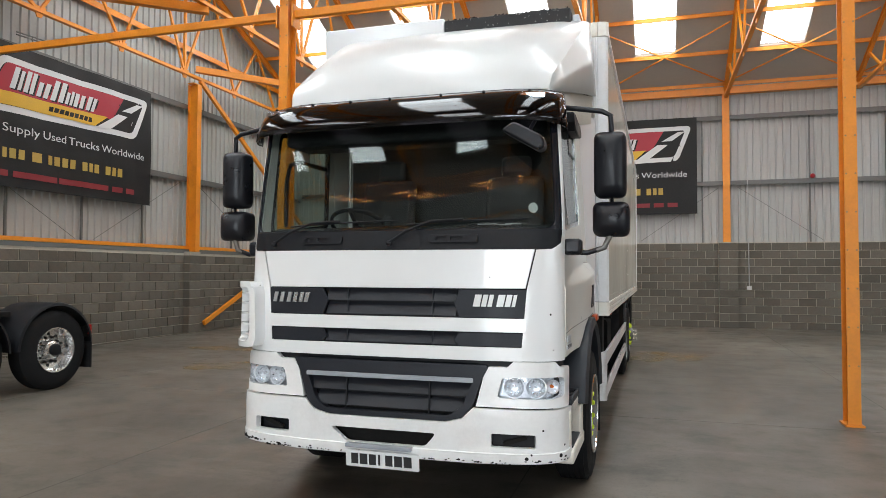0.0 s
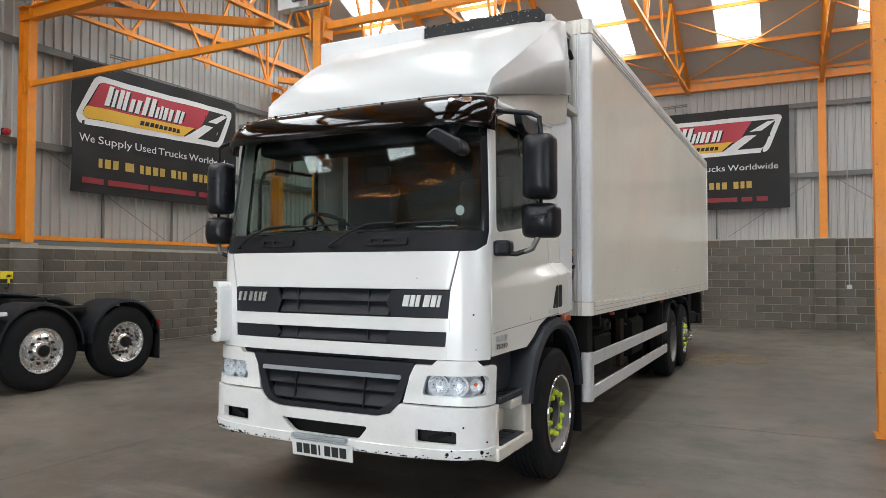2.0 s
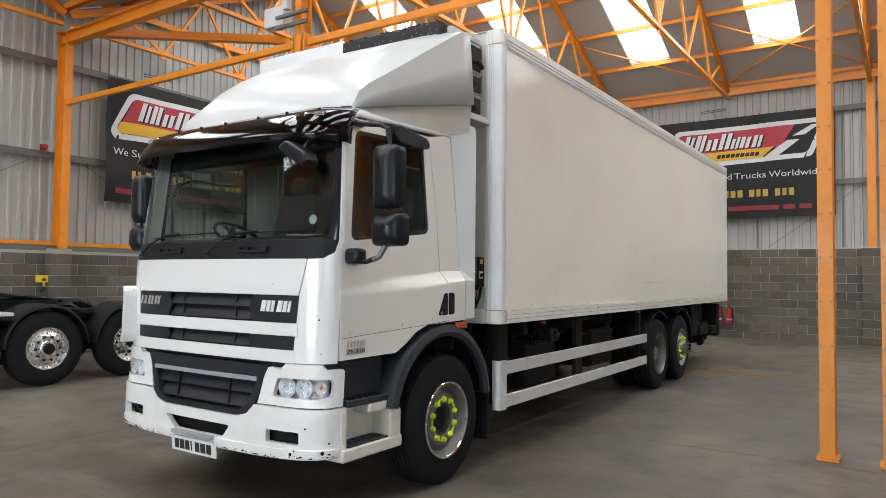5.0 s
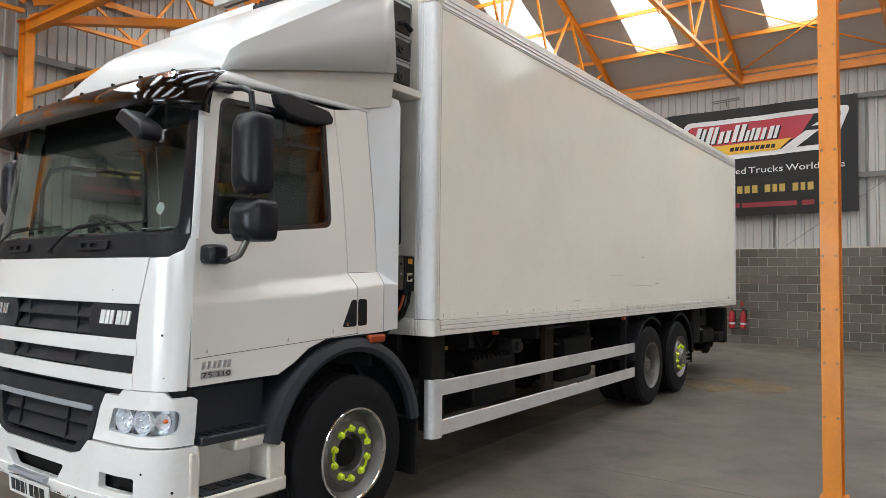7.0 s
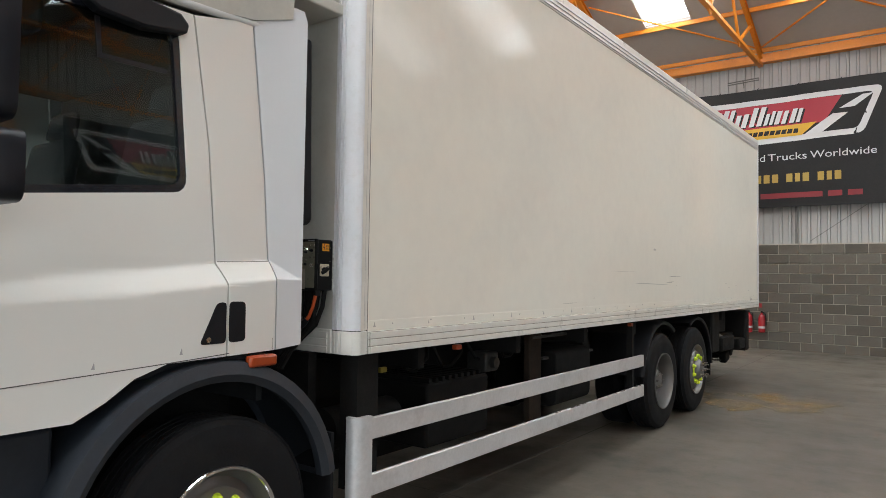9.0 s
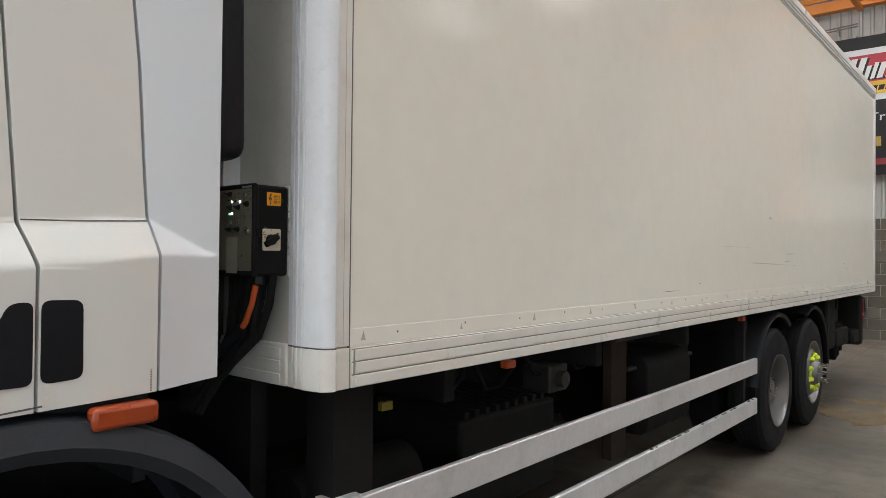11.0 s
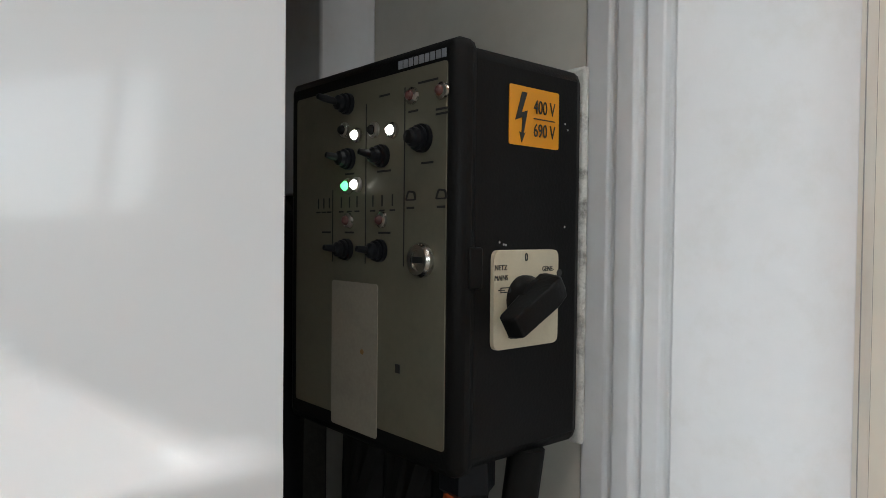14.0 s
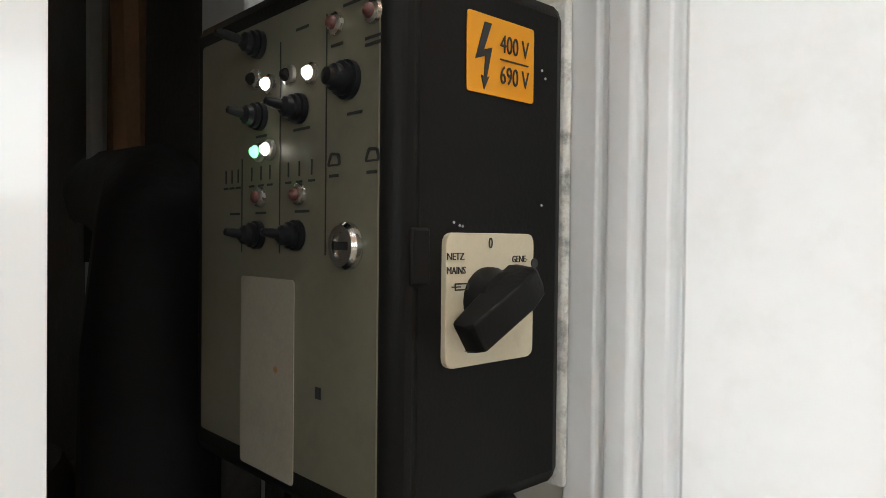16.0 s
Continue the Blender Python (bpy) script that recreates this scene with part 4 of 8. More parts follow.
front("trim_strip", rect(-0.60, 0.60, 0.885, 0.915, 0.008), lift=0.024, thick=0.012, material=M_GREYSTRIP, label="grey trim strip of the grille")
slat(0.585, 0.79, 0.88)
slat(0.53, 0.69, 0.772)
for s in (-0.30, 0.30):
    front("grille_web", rect(s - 0.006, s + 0.006, 0.66, 0.99), lift=-0.005, thick=0.02, material=M_BLACK)
front("step_tread", rect(-0.27, 0.20, 0.425, 0.452), lift=0.06, thick=0.09, material=M_GREYSTRIP, label="worn grey step on the bumper")
plate = front("number_plate", rect(-0.265, 0.255, 0.298, 0.409, 0.01), lift=0.055, thick=0.008, material=M_PLATE, label="white number plate", bevel=0.002)
x = -0.225
for w in (0.05, 0.055, 0.05, 0.014, 0.05, 0.055, 0.055):
    if w == 0.014:
        x += 0.004
    part("plate_bar", sheet(rect(x, x + w, 0.318, 0.389), [], on_front(0.057), 0.002), M_INK, plate, "plain black bar")
    x += w + (0.036 if w == 0.014 else 0.012)
# chips along the bumper's lower edge and other marks
for i in range(120):
    s = random.uniform(-1.26, 1.25) if i % 3 else random.uniform(-1.26, -0.72)
    z = 0.385 + abs(random.gauss(0, 0.008)) + (0.02 if abs(s) > 0.9 else 0)
    r = random.uniform(0.002, 0.008) * (1.6 if s < -0.8 else 1)
    o = [(s + r * random.uniform(0.6, 2.0) * math.cos(a), z + r * random.uniform(0.5, 1.0) * math.sin(a)) for a in [k * math.pi / 3 for k in range(6)]]
    part("paint_chip", sheet(o, [], on_front(0.0295), 0.001), M_CHASSIS, TRUCK)
for s, z, r in ((1.16, 0.44, 0.014), (0.95, 0.425, 0.012), (1.20, 0.50, 0.008), (1.05, 0.60, 0.007), (-1.12, 0.42, 0.014), (-1.2, 0.55, 0.007), (1.10, 1.33, 0.007), (1.12, 1.10, 0.004), (0.70, 1.57, 0.004), (0.98, 0.45, 0.007)):
    o = [(s + r * math.cos(a), z + r * math.sin(a)) for a in [k * math.pi / 4 for k in range(8)]]
    part("stone_chip", sheet(o, [], on_front(0.0295 if z < 0.458 else 0.022 if z < 0.72 else 0.0015), 0.001), M_CHASSIS, TRUCK)

# driver's side corner vent
bm = sheet(rounded([(-1.30, 1.06), (-1.00, 1.06), (-0.975, 1.12), (-0.99, 1.46), (-1.02, 1.53), (-1.30, 1.53)], 0.04), [rounded([(-1.235, 1.10), (-1.04, 1.10), (-1.015, 1.16), (-1.03, 1.44), (-1.05, 1.49), (-1.235, 1.49)], 0.03)], on_front(0.105), 0.115, [c for c in SC if -1.30 < c < -0.975])
vent = part("corner_vent", bm, M_WHITE, TRUCK, "white slotted air vent on the cab corner", bevel=0.008)
# black sheet stands in for the dark inside of the vent
part("vent_backing", sheet(rect(-1.275, -1.005, 1.085, 1.505), [], on_front(0.03), 0.004, [c for c in SC if -1.275 < c < -1.005]), M_BLACK, vent, "black backing sheet behind the vent slats")
for i in range(5):
    z = 1.14 + i * 0.075
    part("vent_slat", sheet(rect(-1.27, -1.01, z, z + 0.014), [], on_front(0.085), 0.045, [c for c in SC if -1.27 < c < -1.01]), M_WHITE, vent)

# ---- cab sides ----
def half_width(y, z):
    lowhalf = 1.168 + 0.067 * smooth01((y - 4.45) / 1.05) - 0.019 * smooth01((y - 5.75) / 0.28)
    z0, z1 = lerp([(4.36, 1.49), (5.05, 1.53), (5.58, 1.582), (5.87, 1.607), (6.05, 1.605)], y), lerp([(4.36, 1.53), (4.79, 1.60), (5.50, 1.67), (5.865, 1.705), (6.015, 1.617), (6.046, 1.615)], y)
    base = 1.160 - 0.052 * (max(z, 1.7) - 1.7) / 1.1
    seam = lerp([(1.6, 5.873), (1.69, 5.870), (2.11, 5.852), (2.87, 5.789)], z)
    up = base + (1.216 - base) * min(max((y - seam) / (6.046 - seam), 0), 1)
    k = min(max((z - z0) / max(z1 - z0, 0.01), 0), 1) ** 1.15
    return lowhalf * (1 - k) + min(up, lowhalf) * k


def on_side(sg, lift=0.0):
    return lambda y, z, out: (CX + sg * (half_width(y, z) + out + lift), y, z)


ZC = [1.2, 1.35, 1.46, 1.48] + [1.50 + 0.0088 * i for i in range(25)] + [1.73, 1.9, 2.1, 2.3, 2.5, 2.7]
YC = [4.6, 4.8, 5.0, 5.2, 5.4, 5.5, 5.72, 5.76, 5.8, 5.84, 5.88, 5.90, 5.92, 5.94, 5.96, 5.98, 6.0, 6.02, 6.035]


def side(name, sg, outline, holes=(), lift=0.0, thick=0.03, material=M_DOOR, label="", bevel=0.004, parent=None, fine=True, smooth=24):
    ya, yb = min(p[0] for p in outline), max(p[0] for p in outline)
    za, zb = min(p[1] for p in outline), max(p[1] for p in outline)
    return part(name, sheet(outline, holes, on_side(sg, lift), thick, [c for c in YC if ya < c < yb] if fine else (), [c for c in ZC if za < c < zb] if fine else ()), material, parent or TRUCK, label, bevel, smooth)


DOOR = [(4.342, 1.045), (4.93, 1.055), (5.05, 1.12), (5.16, 1.20), (5.30, 1.25), (5.583, 1.258), (5.583, 1.575), (5.562, 1.685), (5.53, 2.22), (5.452, 2.81), (4.455, 2.785), (4.40, 2.40), (4.342, 1.86)]
WIN = rounded([(4.455, 1.885), (5.425, 1.99), (5.38, 2.735), (4.53, 2.70)], 0.07)
WIN_IN = rounded([(4.49, 1.92), (5.395, 2.02), (5.35, 2.705), (4.555, 2.67)], 0.06)
for sg in (-1, 1):
    door = side("cab_door", sg, DOOR, [WIN], label="white cab door, shut")
    side("window_frame", sg, WIN, [WIN_IN], lift=-0.006, material=M_GLOSSBLACK, parent=door, bevel=0, fine=False)
    ob = side("window", sg, WIN_IN, lift=-0.014, thick=0.005, material=M_SIDEGLASS, label="dark tinted door glass", parent=door, bevel=0, fine=False)
    ob.visible_shadow = False
    side("glazing_bar", sg, [(5.02, 2.50), (5.33, 2.505), (5.33, 2.525), (5.02, 2.52)], lift=-0.01, thick=0.01, material=M_BLACK, parent=door, bevel=0, fine=False)
    side("glazing_bar", sg, [(5.02, 2.52), (5.04, 2.52), (5.03, 2.67), (5.01, 2.67)], lift=-0.01, thick=0.01, material=M_BLACK, parent=door, bevel=0, fine=False)
    side("rear_quarter_panel", sg, [(5.591, 1.258), (5.867, 1.265), (5.868, 1.59), (5.866, 1.69), (5.861, 1.78), (5.848, 2.11), (5.785, 2.875), (5.461, 2.81), (5.538, 2.22), (5.570, 1.69), (5.591, 1.58)], label="white panel behind the door")
    side("panel_seam", sg, [(5.575, 1.6835), (5.72, 1.687), (5.864, 1.6935), (5.864, 1.697), (5.72, 1.6905), (5.575, 1.687)], lift=0.0022, thick=0.003, material=M_GRIME, bevel=0)
    ext = [(5.875, 1.265), (6.044, 1.278), (6.046, 2.93), (6.03, 2.985), (5.97, 3.0), (5.793, 2.88), (5.856, 2.11), (5.869, 1.78), (5.874, 1.69), (5.876, 1.59)]
    fold_y, fold_z = [5.80 + 0.006 * i for i in range(41)], [1.2, 1.4, 1.5, 1.57, 1.59] + [1.598 + 0.0045 * i for i in range(27)] + [1.73, 1.8, 1.9, 2.1, 2.3, 2.5, 2.7]
    part("side_air_deflector", sheet(ext, [], on_side(sg), 0.035, fold_y, fold_z), M_WHITE2, TRUCK, "white side air deflector behind the cab", 0.004, 50)
    if sg > 0:
        side("tape_strip", sg, [(5.597, 1.266), (5.856, 1.272), (5.856, 1.326), (5.597, 1.312)], lift=0.0008, thick=0.0006, material=M_RAILW, label="dirty tape strip", bevel=0, fine=False)
        for i in range(14):
            z = 1.268 + i * 0.004
            side("tape_mark", sg, [(5.849, z), (5.853, z), (5.853, z + 0.002), (5.849, z + 0.002)], lift=0.0013, thick=0.0006, material=M_GRIME, bevel=0, fine=False)
    # handle in two halves
    h = side("door_handle", sg, rounded([(5.445, 1.318), (5.578, 1.318), (5.578, 1.503), (5.53, 1.50)], 0.02), lift=0.004, thick=0.02, material=M_BLACK, label="black door handle", parent=door)
    side("handle_recess", sg, rounded([(5.595, 1.318), (5.686, 1.322), (5.684, 1.503), (5.595, 1.505)], 0.022), lift=0.002, thick=0.02, material=M_BLACK, bevel=0.002)
    part("lock", lathe(bmesh.new(), [(0, 0.012), (0.006, 0.012), (0.006, 0)], on_side(sg, 0.004)(5.485, 1.338, 0), (sg, 0, 0), 12), M_STEEL, h)
    # door badge and label strip
    badge("badge_stroke", ((0, 0.02, 1), (0.036, 0.018, 1), (0.072, 0.02, 1), (0.104, 0.02, 1), (0.138, 0.02, 1), (0.166, 0.022, 1)), 4.405, 1.135, 0.042, M_SILVERLOGO, on_side(sg, 0.004), door)
    if sg > 0:
        part("model_plate", sheet(rect(4.402, 4.602, 1.083, 1.122), [], on_side(sg, 0.003), 0.003), M_SILVERLOGO, door, "silver model plate")
        tx = lettering("model_text", "75.310", 0.028, Matrix(((0, 0, 1, 0), (1, 0, 0, 0), (0, 1, 0, 0), (0, 0, 0, 1))), M_INK, door, 0.185, 0.0006)
        tx.data.transform(Matrix.Translation((0, 4.409, 1.088)))
        for v in tx.data.vertices:
            v.co.x += CX + half_width(v.co.y, v.co.z) + 0.0042
    for i in range(6 if sg < 0 else 0):
        part("badge_bar", sheet(rect(4.405 + i * 0.032, 4.405 + i * 0.032 + 0.024, 1.085, 1.12), [], on_side(sg, 0.003), 0.003), M_GREYSTRIP, door, "plain grey badge bar")
    side("rub_strip", sg, [(4.36, 1.195), (4.9, 1.225), (5.6, 1.268), (5.6, 1.272), (4.9, 1.229), (4.36, 1.199)], lift=0.0012, thick=0.001, material=M_GRIME, bevel=0, parent=door)
    for yy, zz, w in ((4.44, 1.235, 0.009), (5.0, 1.265, 0.009), (5.36, 1.295, 0.009)):
        side("scuff", sg, [(yy - w, zz - 0.012), (yy + w * 0.6, zz - 0.012), (yy + w * 0.2, zz + 0.016)], lift=0.0012, thick=0.001, material=M_BGREY, bevel=0, parent=door, fine=False)
    # indicator lamp
    part("side_indicator", box(bmesh.new(), CX + sg * 1.215, CX + sg * 1.262, 5.70, 5.86, 1.195, 1.25), M_DAMBER, TRUCK, "dirty amber side indicator lamp", bevel=0.012)
    # window wind deflector
    side("wind_deflector", sg, [(4.90, 2.80), (5.02, 2.815), (5.36, 2.775), (5.40, 2.735), (5.39, 2.69), (5.20, 2.66), (5.0, 2.675), (4.92, 2.73)], lift=0.055, thick=0.07, material=M_BLACK, label="black wind deflector over the window", bevel=0.012, fine=False)
# roof and back of the cab
bm = bmesh.new()
rows = []
for y, z, w in ((4.40, 2.84, 1.06), (4.60, 2.90, 1.09), (5.2, 2.92, 1.11), (5.75, 2.94, 1.12), (5.98, 2.95, 1.12)):
    rows.append([bm.verts.new((CX + u, y, zz)) for u, zz in ((-w, z - 0.07), (-w + 0.05, z - 0.015), (-w + 0.15, z), (w - 0.15, z), (w - 0.05, z - 0.015), (w, z - 0.07))])
for a, b in zip(rows, rows[1:]):
    for i in range(5):
        bm.faces.new((a[i], a[i + 1], b[i + 1], b[i]))
ob = part("cab_roof", bm, M_WHITE, TRUCK, smooth=60)
ob.modifiers.new("thickness", "SOLIDIFY").thickness = 0.03
part("cab_back", boxes((CX - 1.12, CX + 1.12, 5.92, 5.97, 1.3, 2.9)), M_WHITE, TRUCK, "white back wall of the cab")
part("cab_back_lining", boxes((CX - 1.08, CX + 1.08, 5.88, 5.915, 1.0, 2.86)), M_INTERIOR, TRUCK)
part("roof_shelf", boxes((CX - 1.02, CX + 1.02, 4.50, 4.86, 2.57, 2.80)), M_INTERIOR, TRUCK, "dark shelf over the windscreen", bevel=0.03)
part("headlining", boxes((CX - 1.06, CX + 1.06, 4.62, 5.88, 2.80, 2.83)), M_INTERIOR, TRUCK)
part("cab_floor", boxes((CX - 1.12, CX + 1.12, 4.25, 5.9, 1.18, 1.24)), M_INTERIOR, TRUCK)
# dashboard, wheel, seats
part("dashboard", prism(bmesh.new(), [(4.26, 1.3), (4.26, 1.84), (4.45, 1.93), (4.72, 1.92), (4.78, 1.80), (4.70, 1.3)], "x", CX - 1.07, CX + 1.07), M_INTERIOR, TRUCK, "dark dashboard", bevel=0.02)
wheel_at = Vector((CX - 0.55, 4.86, 1.97))
bm = bmesh.new()
ring = [wheel_at + Vector((0.23 * math.cos(a), 0.23 * math.sin(a) * 0.82, 0.23 * math.sin(a) * -0.5)) for a in [i * math.pi / 14 for i in range(29)]]
tube(bm, ring, 0.016, 8)
for a in (0.3, math.pi - 0.3, 1.5 * math.pi):
    bar(bm, wheel_at + Vector((0, 0.0, -0.03)), wheel_at + Vector((0.23 * math.cos(a), 0.23 * math.sin(a) * 0.82, -0.115 * math.sin(a))), 0.03, 0.015)
rod(bm, wheel_at + Vector((0, -0.02, -0.02)), wheel_at + Vector((0, -0.16, -0.3)), 0.05, 10)
part("steering_wheel", bm, M_BLACK, TRUCK, "black steering wheel")
for u in (-0.58, 0.58):
    seat = part("seat", boxes((CX + u - 0.26, CX + u + 0.26, 4.98, 5.45, 1.5, 1.72)), M_SEAT, TRUCK, "dark fabric cab seat", bevel=0.05)
    part("backrest", prism(bmesh.new(), [(5.42, 1.66), (5.56, 1.66), (5.70, 2.42), (5.58, 2.44)], "x", CX + u - 0.25, CX + u + 0.25), M_SEAT, seat, bevel=0.05)
    part("headrest", prism(bmesh.new(), [(5.60, 2.44), (5.71, 2.43), (5.73, 2.62), (5.64, 2.62)], "x", CX + u - 0.13, CX + u + 0.13), M_SEAT, seat, bevel=0.04)
for u, z in ((0.74, 1.965),):
    part("paper", boxes((CX + u - 0.04, CX + u + 0.04, 4.42, 4.47, z - 0.034, z - 0.030)), M_BWHITE, TRUCK, "white paper on the dashboard")
part("phone_holder", boxes((CX - 0.16, CX - 0.10, 4.42, 4.46, 1.93, 2.02)), M_BLACK, TRUCK, bevel=0.01)

part("door_frame_bar", tube(bmesh.new(), [(CX - 1.01, 4.50, 1.95), (CX - 1.01, 4.505, 2.31), (CX - 1.01, 4.56, 2.44), (CX - 1.01, 4.70, 2.485), (CX - 1.01, 5.17, 2.495)], 0.017, 8), M_BLACK, TRUCK, "black inner bar of the door window")
part("window_paper", boxes((CX - 1.045, CX - 1.04, 4.72, 4.92, 2.44, 2.62)), M_BWHITE, TRUCK, "white paper behind the door glass", smooth=0)
for u, w in ((0.62, 0.07), (0.80, 0.05)):
    part("paper", boxes((CX + u - w, CX + u + w, 4.40, 4.47, 1.936, 1.941)), M_BWHITE, TRUCK, "white paper on the dashboard")

# mirrors
for sg in (-1, 1):
    def mp(u, y, z):
        return (CX + sg * u, y, z)
    mirror = part("mirror_arm", tube(bmesh.new(), [mp(1.09, 4.50, 2.745), mp(1.22, 4.47, 2.72), mp(1.40, 4.47, 2.69), mp(1.455, 4.48, 2.66), mp(1.46, 4.49, 2.55), mp(1.46, 4.49, 2.0), mp(1.45, 4.48, 1.86), mp(1.41, 4.46, 1.77), mp(1.30, 4.45, 1.735), mp(1.20, 4.44, 1.74)], 0.018, 10), M_MIRROR, TRUCK, "black mirror arm with worn paint")
    part("arm_foot", box(bmesh.new(), *sorted((CX + sg * 1.145, CX + sg * 1.27)), 4.385, 4.50, 1.72, 1.83), M_MIRROR, mirror, bevel=0.025)
    part("arm_foot", box(bmesh.new(), *sorted((CX + sg * 1.075, CX + sg * 1.15)), 4.44, 4.60, 2.725, 2.765), M_MIRROR, mirror, bevel=0.012)
    part("worn_sleeve", tube(bmesh.new(), [mp(1.452, 4.481, 1.875), mp(1.447, 4.478, 1.85), mp(1.41, 4.459, 1.77), mp(1.36, 4.456, 1.752)], 0.0192, 10), M_STEELRIM, mirror, "chipped silver paint on the arm")
    for nm, z0, z1, u0, u1, y0, y1 in (("mirror_housing", 2.105, 2.545, 1.345, 1.555, 4.40, 4.56), ("wide_angle_mirror", 1.845, 2.075, 1.335, 1.575, 4.40, 4.58)):
        bm = bmesh.new()
        n = len(rect(0, 1, 0, 1, 0.2, 5))
        rings = []
        for f, inset in ((0.0, 0.07), (0.12, 0.03), (0.35, 0.0), (1.0, 0.0)):
            o = rect(u0 + inset, u1 - inset, z0 + inset * 1.1, z1 - inset * 1.1, 0.055 if inset < 0.05 else 0.03, 5)
            rings.append([bm.verts.new(mp(a, y0 + (y1 - y0) * f, b)) for a, b in o])
        for ra, rb in zip(rings, rings[1:]):
            for i in range(n):
                bm.faces.new((ra[i], ra[(i + 1) % n], rb[(i + 1) % n], rb[i]))
        bm.faces.new(rings[0]), bm.faces.new(rings[-1])
        h = part(nm, bm, M_MIRROR, mirror, "black plastic mirror housing", smooth=50)
        part("mirror_glass", sheet(rect(u0 + 0.015, u1 - 0.015, z0 + 0.02, z1 - 0.02, 0.05, 5), [], lambda a, b, o, y1=y1: mp(a, y1 + 0.004 + o, b), 0.003), M_CHROME, mirror, "mirror glass", smooth=0)
# kerb mirror over the passenger windscreen corner
kerb = part("kerb_mirror", prism(bmesh.new(), rounded([(0.79, 2.52), (1.03, 2.375), (1.075, 2.40), (1.06, 2.47), (0.87, 2.575)], 0.03), "y", 4.07, 4.20), M_MIRROR, TRUCK, "black kerb mirror under the visor", bevel=0.03)
kerb.data.transform(Matrix.Translation((CX, 0, 0)))
part("kerb_mirror_arm", tube(bmesh.new(), [(CX + 0.95, 4.15, 2.50), (CX + 1.0, 4.22, 2.62), (CX + 1.04, 4.30, 2.72)], 0.013), M_MIRROR, kerb)

# ---- roof air deflector ----
bm = bmesh.new()
rows = []
for y, zb, zt, w in ((4.60, 2.885, 2.93, 1.02), (4.64, 2.90, 3.05, 1.05), (4.72, 2.915, 3.19, 1.075), (4.86, 2.945, 3.335, 1.10), (5.08, 2.995, 3.485, 1.13), (5.34, 3.05, 3.63, 1.16), (5.65, 3.115, 3.765, 1.20), (5.85, 3.155, 3.84, 1.225), (5.97, 3.175, 3.868, 1.238)):
    k = min(1, max(0, (y - 4.60) / 1.37))
    zc = max(zb + 0.02, min(zt - 0.03, 3.015 + 0.64 * (y - 4.6)))
    wc = w - 0.05 * (zc - zb) / 0.65
    sh = 0.46 - 0.28 * k
    r = [(w, zb), ((w + wc) / 2 + 0.003, (zb + zc) / 2), (wc, zc)]
    r += [(wc - sh * a, zc + (zt - zc) * (1 - (1 - a) ** 2.1)) for a in (0.04, 0.10, 0.2, 0.33, 0.5, 0.7, 1.0)]
    r += [(w * 0.25, zt + 0.007), (0, zt + 0.010)]
    r = r + [(-a, b) for a, b in reversed(r[:-1])]
    rows.append([bm.verts.new((CX + a, y, b)) for a, b in r])
for a, b in zip(rows, rows[1:]):
    for i in range(len(a) - 1):
        bm.faces.new((a[i], a[i + 1], b[i + 1], b[i]))
bm.faces.new(rows[0])
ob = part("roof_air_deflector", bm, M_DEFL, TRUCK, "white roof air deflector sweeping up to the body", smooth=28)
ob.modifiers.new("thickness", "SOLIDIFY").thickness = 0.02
for sg in (-1, 1):
    bm = bmesh.new()
    rows = []
    for y, z0, z1, w0, w1 in ((4.60, 2.80, 2.915, 1.05, 1.0), (5.0, 2.83, 2.985, 1.09, 1.07), (5.5, 2.865, 3.092, 1.10, 1.13), (5.78, 2.885, 3.14, 1.12, 1.17), (5.97, 2.93, 3.178, 1.19, 1.21)):
        rows.append([bm.verts.new((CX + sg * a, y, b)) for a, b in ((w0, z0), (w1, z1), (w1 - 0.1, z1), (w0 - 0.1, z0))])
    for a, b in zip(rows, rows[1:]):
        for i in range(4):
            bm.faces.new((a[i], a[(i + 1) % 4], b[(i + 1) % 4], b[i]))
    bm.faces.new(rows[0]), bm.faces.new(rows[-1])
    part("deflector_collar", bm, M_BULK, TRUCK, "beige collar under the air deflector", smooth=40)

